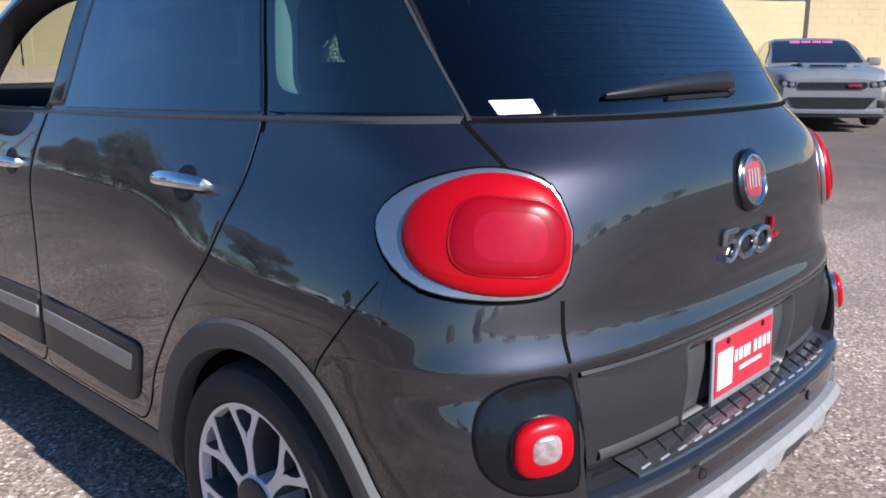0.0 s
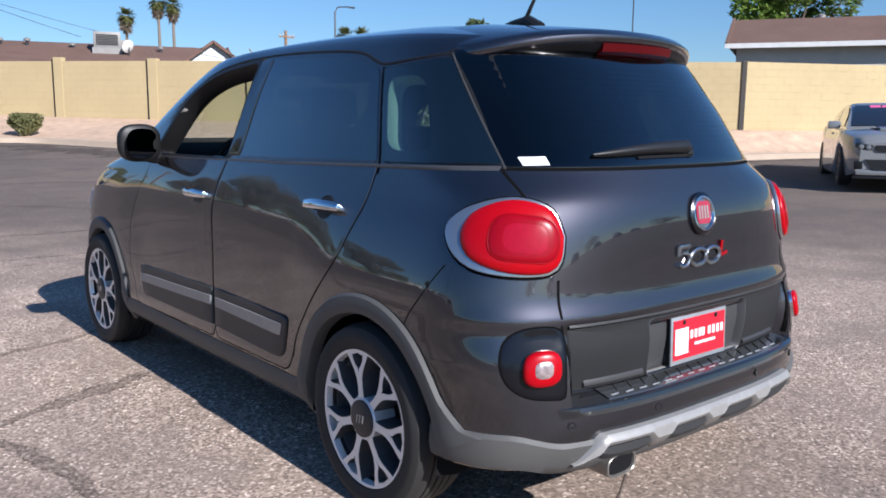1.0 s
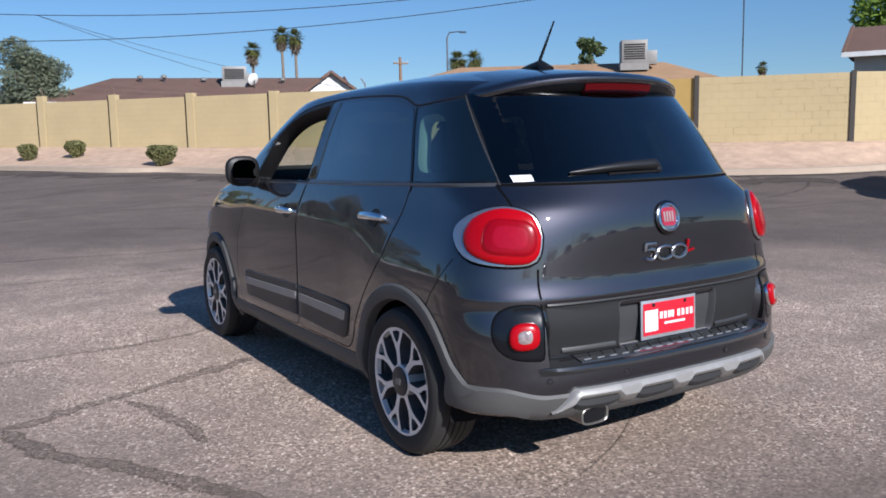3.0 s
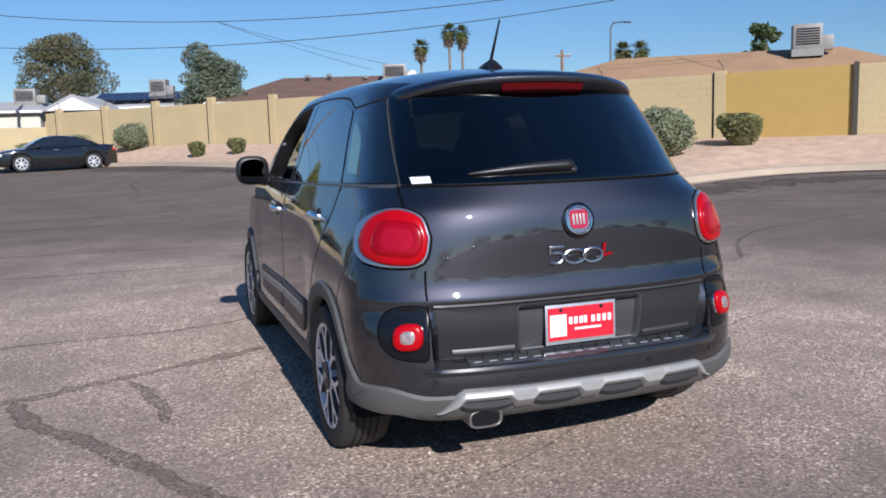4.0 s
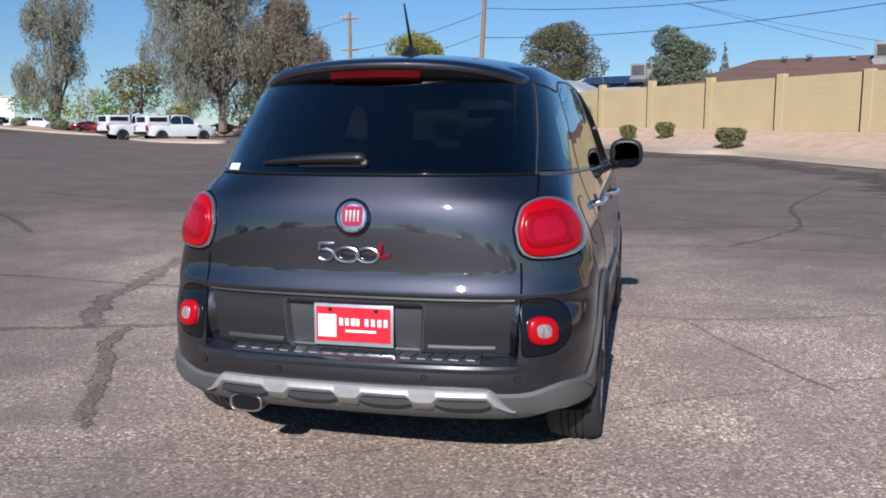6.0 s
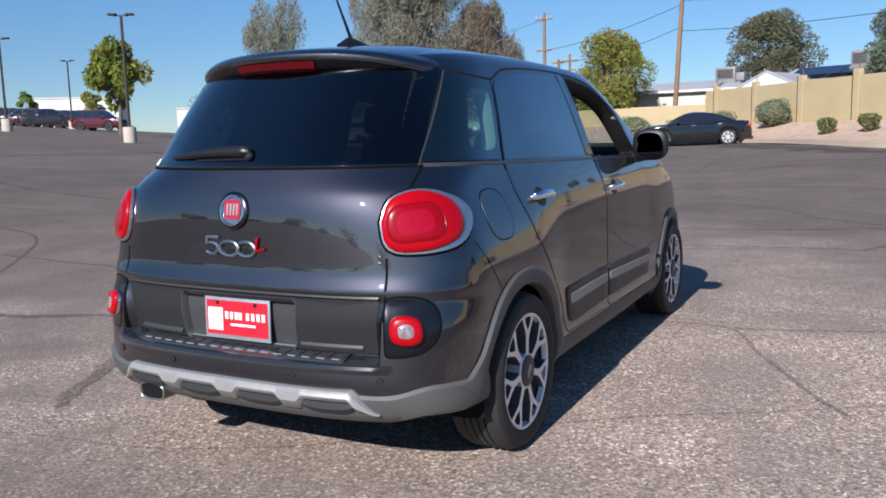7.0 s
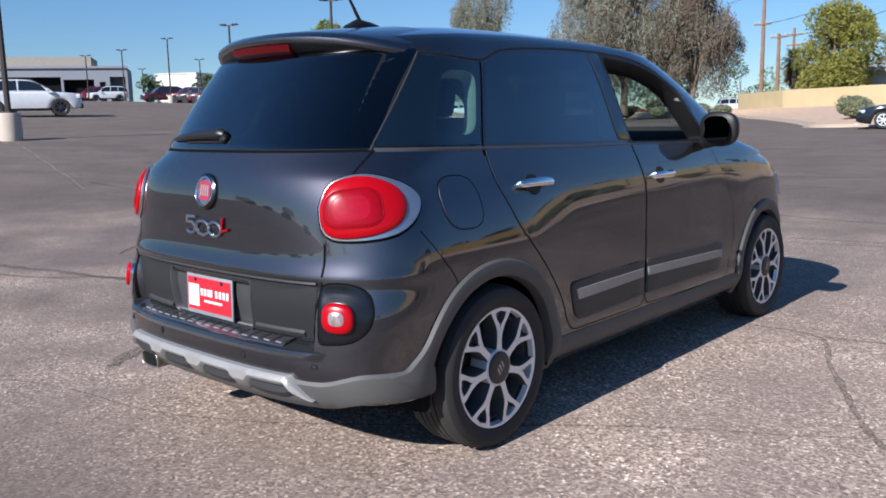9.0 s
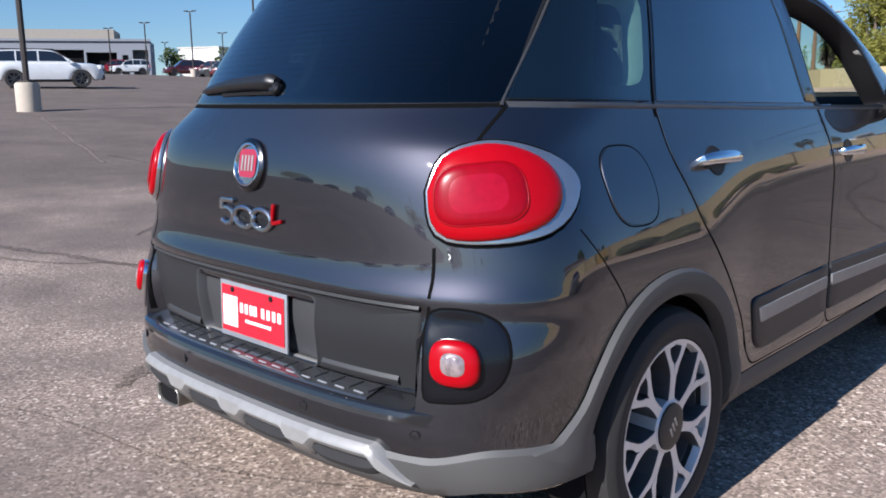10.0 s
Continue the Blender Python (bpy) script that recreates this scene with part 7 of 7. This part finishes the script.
def grey_sedan():
    deck = ((-2.5, 0.72), (-2.4, 1.0), (-1.8, 1.06), (-0.5, 1.0), (1.0, 0.99), (1.7, 0.97), (2.2, 0.92), (2.40, 0.87), (2.47, 0.82), (2.5, 0.77))
    cabn = ((-1.8, 1.05), (-1.3, 1.25), (-0.7, 1.42), (-0.15, 1.47), (0.2, 1.45), (0.6, 1.31), (1.25, 1.0))
    c, half, belt = vehicle("muscle_sedan", "matt cement grey muscle sedan with hood scoop facing the lot", seat_on_ground(14.36, 5.46, 121), 5.0, 1.94, 3.05, deck, cabn, 1.0, GREYPAINT, 0.36, rims=ALLOYDARK, low=0.17)
    def plate_of(pts, y, deep, material, name, label=""):
        bm = bmesh.new()
        f = [bm.verts.new((x, y - 0.05 * x * x, z)) for x, z in pts]
        g = [bm.verts.new((x * 0.97, y - deep - 0.05 * x * x, z)) for x, z in pts]
        bm.faces.new(f)
        for i in range(len(f)):
            j = (i + 1) % len(f)
            bm.faces.new((f[i], g[i], g[j], f[j]))
        bmesh.ops.recalc_face_normals(bm, faces=bm.faces)
        return part(name, bm, material, c, label, smooth=False)

    plate_of([(-0.50, 0.735), (0.50, 0.735), (0.52, 0.665), (0.47, 0.63), (-0.47, 0.63), (-0.52, 0.665)], 2.535, 0.12, DARK, "grille", "black upper grille")
    plate_of([(-0.66, 0.50), (0.66, 0.50), (0.52, 0.325), (-0.52, 0.325)], 2.545, 0.12, DARK, "lower_grille", "black trapezoid lower intake")
    lamp_box(c, "front_bumper", (1.56, 0.16, 0.10), pose(0, 2.44, 0.285), GREYPAINT)
    lamp_box(c, "front_splitter", (1.6, 0.2, 0.05), pose(0, 2.42, 0.2), DARK)
    lamp_box(c, "grille_badge", (0.2, 0.02, 0.05), pose(-0.32, 2.54, 0.685), REDPAINT, "small red grille badge")
    smoked = mat("smoked_lamp", (0.16, 0.17, 0.18), 0.1, coat=1.0)
    for s in (-1, 1):
        plate_of([(s * 0.54, 0.735), (s * 0.81, 0.77), (s * 0.82, 0.71), (s * 0.74, 0.655), (s * 0.56, 0.655)], 2.525, 0.16, DARK, "headlamp_bezel")
        for k in (0, 1):
            part("headlamp", revolve([(0.042, 0.0), (0.040, 0.014), (0.02, 0.02), (0.002, 0.021)], 18, "z", m=pose(s * (0.61 + 0.11 * k), 2.500 - 0.012 * k, 0.698 + 0.010 * k, -90)), smoked, c)
        lamp_box(c, "side_vent", (0.14, 0.08, 0.14), pose(s * 0.74, 2.46, 0.40, 0, 0, -s * 12), DARK)
        lamp_box(c, "wing_mirror", (0.22, 0.13, 0.14), pose(s * 0.99, 0.8, 1.06), GREYPAINT)
        lamp_box(c, "door_handle", (0.02, 0.2, 0.03), pose(s * 0.945, 0.1, 0.9), GREYPAINT)
        lamp_box(c, "bonnet_vent", (0.22, 0.3, 0.02), pose(s * 0.35, 1.55, 1.005), DARK)
    lamp_box(c, "hood_scoop", (0.78, 0.6, 0.07), pose(0, 1.75, 1.0, -4), GREYPAINT)
    lamp_box(c, "scoop_mouth", (0.56, 0.05, 0.03), pose(0, 2.04, 0.995), DARK)
    pink = mat("pink_banner", (0.75, 0.12, 0.3), 0.5)
    for x, w in ((-0.27, 0.17), (-0.09, 0.15), (0.09, 0.16), (0.28, 0.18)):
        lamp_box(c, "windscreen_banner", (w, 0.02, 0.085), pose(x, 0.455, 1.395, 55), pink, "pink windscreen banner bar")


grey_sedan()

SUV_DECK = ((-2.4, 0.75), (-2.35, 1.05), (-1.0, 1.07), (0.9, 1.07), (1.5, 1.05), (2.1, 0.98), (2.33, 0.8), (2.4, 0.55))
SUV_CAB = ((-2.36, 1.06), (-2.2, 1.55), (-1.9, 1.76), (-0.6, 1.82), (0.2, 1.78), (0.55, 1.58), (1.15, 1.07))
PICK_DECK = ((-2.75, 1.05), (-2.7, 1.13), (-0.8, 1.13), (0.9, 1.12), (1.6, 1.12), (2.35, 1.06), (2.68, 0.9), (2.75, 0.55))
PICK_CAB = ((-0.95, 1.12), (-0.82, 1.6), (-0.6, 1.82), (0.2, 1.86), (0.5, 1.82), (0.85, 1.6), (1.45, 1.12))


LOW_CAB = ((-2.36, 1.02), (-2.24, 1.42), (-2.05, 1.58), (-1.0, 1.63), (0.1, 1.62), (0.45, 1.50), (1.2, 1.03))


def suv(x, y, yaw, paint, label, cab=SUV_CAB, scale=1.0):
    c, half, belt = vehicle("suv", label, seat_on_ground(x, y, yaw), 4.8 * scale, 1.92, 2.79 * scale, tuple((a * scale, b) for a, b in SUV_DECK), tuple((a * scale, b) for a, b in cab), 1.08, paint, 0.39, "parked cars", rims=ALLOYDARK, low=0.3, roof_w=0.72)
    for s in (-1, 1):
        lamp_box(c, "headlamp", (0.36, 0.2, 0.2), pose(s * 0.7, 2.24 * scale, 0.88, 0, 0, -s * 22), HEAD)
        lamp_box(c, "tail_lamp", (0.14, 0.12, 0.34), pose(s * 0.85, -2.3 * scale, 0.98), TAILRED)
        lamp_box(c, "wing_mirror", (0.2, 0.12, 0.18), pose(s * 1.03, 0.85, 1.14), paint)
        lamp_box(c, "roof_rail", (0.04, 2.2, 0.05), pose(s * 0.58, -0.8, max(p[1] for p in cab) + 0.02), DARK)
        lamp_box(c, "side_step", (0.1, 1.9, 0.08), pose(s * 0.9, 0, 0.32), DARK)
    lamp_box(c, "grille", (1.0, 0.06, 0.26), pose(0, 2.36 * scale, 0.78), DARK)
    lamp_box(c, "lower_bumper", (1.6, 0.1, 0.2), pose(0, 2.34 * scale, 0.45), DARK)
    return c


def pickup(x, y, yaw, paint, label, shell=True):
    c, half, belt = vehicle("pickup_truck", label, seat_on_ground(x, y, yaw), 5.5, 1.95, 3.25, PICK_DECK, PICK_CAB, 1.13, paint, 0.4, "parked cars", rims=ALLOYDARK, low=0.36, roof_w=0.74)
    if shell:
        part("bed_canopy", box((1.68, 1.72, 0.66), pose(0, -1.82, 1.46), 0.1, 3), paint, c, "white bed canopy")
        for s in (-1, 1):
            lamp_box(c, "canopy_window", (0.02, 1.3, 0.3), pose(s * 0.845, -1.82, 1.52), DARK)
        lamp_box(c, "canopy_rear_window", (1.2, 0.02, 0.36), pose(0, -2.69, 1.52), DARK)
    else:
        lamp_box(c, "bed_cover", (1.6, 1.7, 0.03), pose(0, -1.82, 1.17), DARK)
    for s in (-1, 1):
        lamp_box(c, "headlamp", (0.34, 0.2, 0.2), pose(s * 0.72, 2.6, 0.94, 0, 0, -s * 20), HEAD)
        lamp_box(c, "tail_lamp", (0.16, 0.1, 0.36), pose(s * 0.83, -2.72, 0.93), TAILRED)
        lamp_box(c, "wing_mirror", (0.22, 0.12, 0.22), pose(s * 1.06, 1.05, 1.22), paint)
    lamp_box(c, "rear_bumper", (1.7, 0.2, 0.2), pose(0, -2.78, 0.6), DARK)
    lamp_box(c, "grille", (1.1, 0.06, 0.34), pose(0, 2.72, 0.82), DARK)
    return c


def small_car(x, y, yaw, paint, label):
    c, half, belt = vehicle("parked_car", label, seat_on_ground(x, y, yaw), 4.6, 1.82, 2.7, SEDAN_DECK, SEDAN_CAB, 0.97, paint, 0.33, "parked cars", low=0.2)
    for s in (-1, 1):
        lamp_box(c, "headlamp", (0.4, 0.2, 0.14), pose(s * 0.6, 2.1, 0.7, 0, 0, -s * 22), HEAD)
        lamp_box(c, "tail_lamp", (0.4, 0.12, 0.14), pose(s * 0.6, -2.22, 0.83, 0, 0, s * 15), TAILRED)
    return c


# ---- lot lamps ----
PED = mat("pedestal_concrete", (0.5, 0.43, 0.35), 0.9, bump=0.002)
LAMPSTEEL = mat("dark_bronze_steel", (0.05, 0.04, 0.036), 0.6, 0.3)


def lot_lamp(x, y, top, pedestal=True):
    z = ground_z(x, y)
    t = thing("lot_lamp", "dark steel parking lot lamp on a round concrete pedestal" if pedestal else "dark steel parking lot lamp post", "lamp post", pose(x, y, z, 0, 0, 35), "lot lamps")
    h = top - z
    part("pole", tube([(0, 0, 0.2), (0, 0, h - 0.1)], 0.085, 8, taper=0.07), LAMPSTEEL, t)
    if pedestal:
        part("pedestal", revolve([(0.32, -0.2), (0.32, 0.72), (0.29, 0.78), (0.02, 0.79)], 24, "z"), PED, t, "tan concrete pedestal")
        part("base_plate", box((0.34, 0.34, 0.04), pose(0, 0, 0.81), 0.01, 1), LAMPSTEEL, t, smooth=False)
    part("arm", box((0.75, 0.06, 0.06), pose(0, 0, h - 0.06)), LAMPSTEEL, t, smooth=False)
    for s in (-1, 1):
        part("lamp_head", box((0.42, 0.3, 0.1), pose(s * 0.42, 0, h), 0.03, 1), LAMPSTEEL, t, smooth=False)


for x, y, top, ped in ((-22.4, 7.85, 9.0, True), (-31.3, 27.7, 7.5, True), (-47.0, 32.0, 7.9, True), (-76.7, 44.5, 10.0, True), (-90.5, 46.6, 9.9, False), (-96.7, 45.2, 9.6, False), (-120.0, 65.0, 9.9, False), (-90.4, 56.7, 9.2, False), (-66.0, 52.0, 9.0, True)):
    lot_lamp(x, y, top, ped)

suv(-36.7, 14.1, -22, WHITEPAINT, "white off-road suv with dark wheels in the lot", LOW_CAB, 0.96)
suv(-98.9, 48.6, 160, WHITEPAINT, "white suv parked before the service building")
suv(-106.1, 49.9, 158, REDPAINT, "red car parked beside a white suv")
pickup(-72.0, 54.0, -38, CHARCOAL, "dark grey pickup truck in the parked row", False)
suv(-58.0, 48.5, -75, MAROON, "dark red suv at the end of a parked row")
suv(-88.5, 50.2, 165, MAROON, "dark red suv at the head of a parked row")
for k in range(12):
    p = Vector((-86.0, 52.5)).lerp(Vector((-71.5, 58.6)), k / 11)
    col, word = ((MAROON, "dark red"), (CHARCOAL, "dark grey"), (MAROON, "dark red"), (SILVERPAINT, "silver"), (CHARCOAL, "dark grey"))[k % 5]
    pickup(p.x, p.y, 128, col, word + " pickup truck in a tight parked row", k % 4 == 1)
pickup(-31.5, 51.0, -30, WHITEPAINT, "white pickup truck with bed canopy by a gravel island")
pickup(-35.2, 51.9, -30, WHITEPAINT, "white pickup truck with bed canopy beside another")
suv(-70.0, 75.5, -50, BLACKPAINT, "black suv parked far across the lot")
small_car(-62.5, 74.5, -60, WHITEPAINT, "white sedan parked far across the lot")
for k in range(9):
    p = Vector((-74.0, 92.0)).lerp(Vector((-40.0, 101.0)), k / 8)
    col, word = ((WHITEPAINT, "white"), (SILVERPAINT, "silver"), (CHARCOAL, "dark grey"), (REDPAINT, "red"))[k * 3 % 4]
    (small_car if k % 2 else suv)(p.x, p.y, -70 + 10 * (k % 3), col, word + " car parked far off under trees")


# ---- gravel islands in the lot ----
def island(points, label):
    out = curve_line(points + points[:1], 0.5)[:-1]
    c = sum(out, Vector((0, 0))) / len(out)
    bm = bmesh.new()
    rings = []
    for s, h in ((1.03, 0.0), (1.02, 0.14), (0.97, 0.15), (0.95, 0.12), (0.5, 0.18)):
        rings.append([bm.verts.new((*(c + (p - c) * s), ground_z(p.x, p.y) + h)) for p in out])
    for i, (a, b) in enumerate(zip(rings, rings[1:])):
        for k in range(len(out)):
            f = bm.faces.new((a[k], a[(k + 1) % len(out)], b[(k + 1) % len(out)], b[k]))
            f.material_index = 0 if i < 3 else 1
    f = bm.faces.new(rings[-1])
    f.material_index = 1
    tagged(link_mesh("parking_island", bm, [KERB, GRAVEL]), label, "parking island", kind="structure")


island([(-37.0, 52.5), (-31.0, 47.0), (-25.6, 45.6), (-26.5, 48.5), (-33.0, 53.8), (-36.5, 55.5)], "kerbed gravel island in the parking lot")
island([(-62.0, 66.0), (-52.0, 62.5), (-46.0, 64.0), (-46.0, 72.0), (-54.0, 70.0), (-61.0, 69.0)], "kerbed gravel island with trees in the lot")


# ---- service building ----
def service_building():
    a, b = Vector((-119.0, 39.5)), Vector((-108.5, 56.5))
    d = (b - a).normalized()
    yaw = math.degrees(math.atan2(d.y, d.x))
    z = 4.6
    t = thing("service_building", "grey car service building with open garage bays", "building", pose(b.x, b.y, z, 0, 0, yaw))
    grey = mat("grey_render", (0.27, 0.285, 0.32), 0.85, vary=0.05)
    H = 4.55
    # bays: (from, to, height) along the wall, counted back from its near end
    bays = [(0.3, 2.35, 3.35), (2.9, 3.7, 2.65), (4.4, 8.3, 3.0), (8.6, 34.0, 3.36)]
    x = 0.0
    for p, q, h in bays:
        part("wall", box((p - x, 8.0, H), pose(-(x + p) / 2, 4.0, H / 2)), grey, t, smooth=False)
        part("lintel", box((q - p, 8.0, H - h), pose(-(p + q) / 2, 4.0, (H + h) / 2)), grey, t, smooth=False)
        # wide open bays: near-black panel for their shaded inside; narrow ones: grey door
        part("bay_door", box((q - p, 0.1, h), pose(-(p + q) / 2, 1.0, h / 2)), GREYPLASTIC if q - p < 3 else LINER, t, "dark garage bay", smooth=False)
        x = q
    part("wall", box((6.0, 8.0, H), pose(-(x + 3.0), 4.0, H / 2)), grey, t, smooth=False)
    part("parapet", box((38.2, 0.3, 0.3), pose(-19.0, -0.1, H + 0.1)), grey, t, smooth=False)
    part("upper_storey", box((36.0, 8.0, 2.4), pose(-23.0, 8.0, H + 0.6)), mat("beige_panel", (0.36, 0.32, 0.27), 0.85), t, "beige upper storey", smooth=False)


service_building()
for x, y, w, h, yaw, lab in ((-118.0, 71.0, 7.0, 4.5, 30, "white box trailer parked beyond the cars"), (-104.0, 84.0, 12.0, 4.4, 35, "pale low warehouse beyond the cars"), (-86.0, 92.0, 9.0, 3.8, 40, "pale low warehouse beyond the cars")):
    t = thing("warehouse", lab, "building", pose(x, y, ground_z(x, y), 0, 0, yaw), "far buildings")
    part("wall", box((w, 5.0, h), pose(0, 0, h / 2), 0.02, 1), WHITE, t, smooth=False)
    part("roof_edge", box((w + 0.2, 5.2, 0.25), pose(0, 0, h), 0.02, 1), STUCCO, t, smooth=False)

# parked row and trees behind, which the paint mirrors
for k in range(10):
    x = -33.0 + 7.0 * k
    col, word = ((CHARCOAL, "dark grey"), (WHITEPAINT, "white"), (BLACKPAINT, "black"), (SILVERPAINT, "silver"), (MAROON, "dark red"))[k * 2 % 5]
    (suv, small_car)[k % 2](x * 1.3, -42.0 - 0.08 * x, 4 * (k % 3), col, word + " car parked in the row behind")
for k, (x, y, h, s_) in enumerate(((-40.0, -70.0, 5.0, 5.0), (-14.0, -74.0, 5.5, 6.0), (8.0, -72.0, 5.0, 6.0), (30.0, -73.0, 5.5, 6.0), (-62.0, -52.0, 5.0, 6.0), (60.0, -50.0, 5.0, 6.0))):
    tree("street_tree", "leafy green tree behind a row of parked cars", x, y, h, s_, ("green", "olive", "pine")[k % 3], 140 + k, 1500, 0.22, 0.2, 0.15, 0.1, 12)
lot_lamp(-10.0, -50.0, 8.5)
lot_lamp(16.0, -52.0, 8.5)
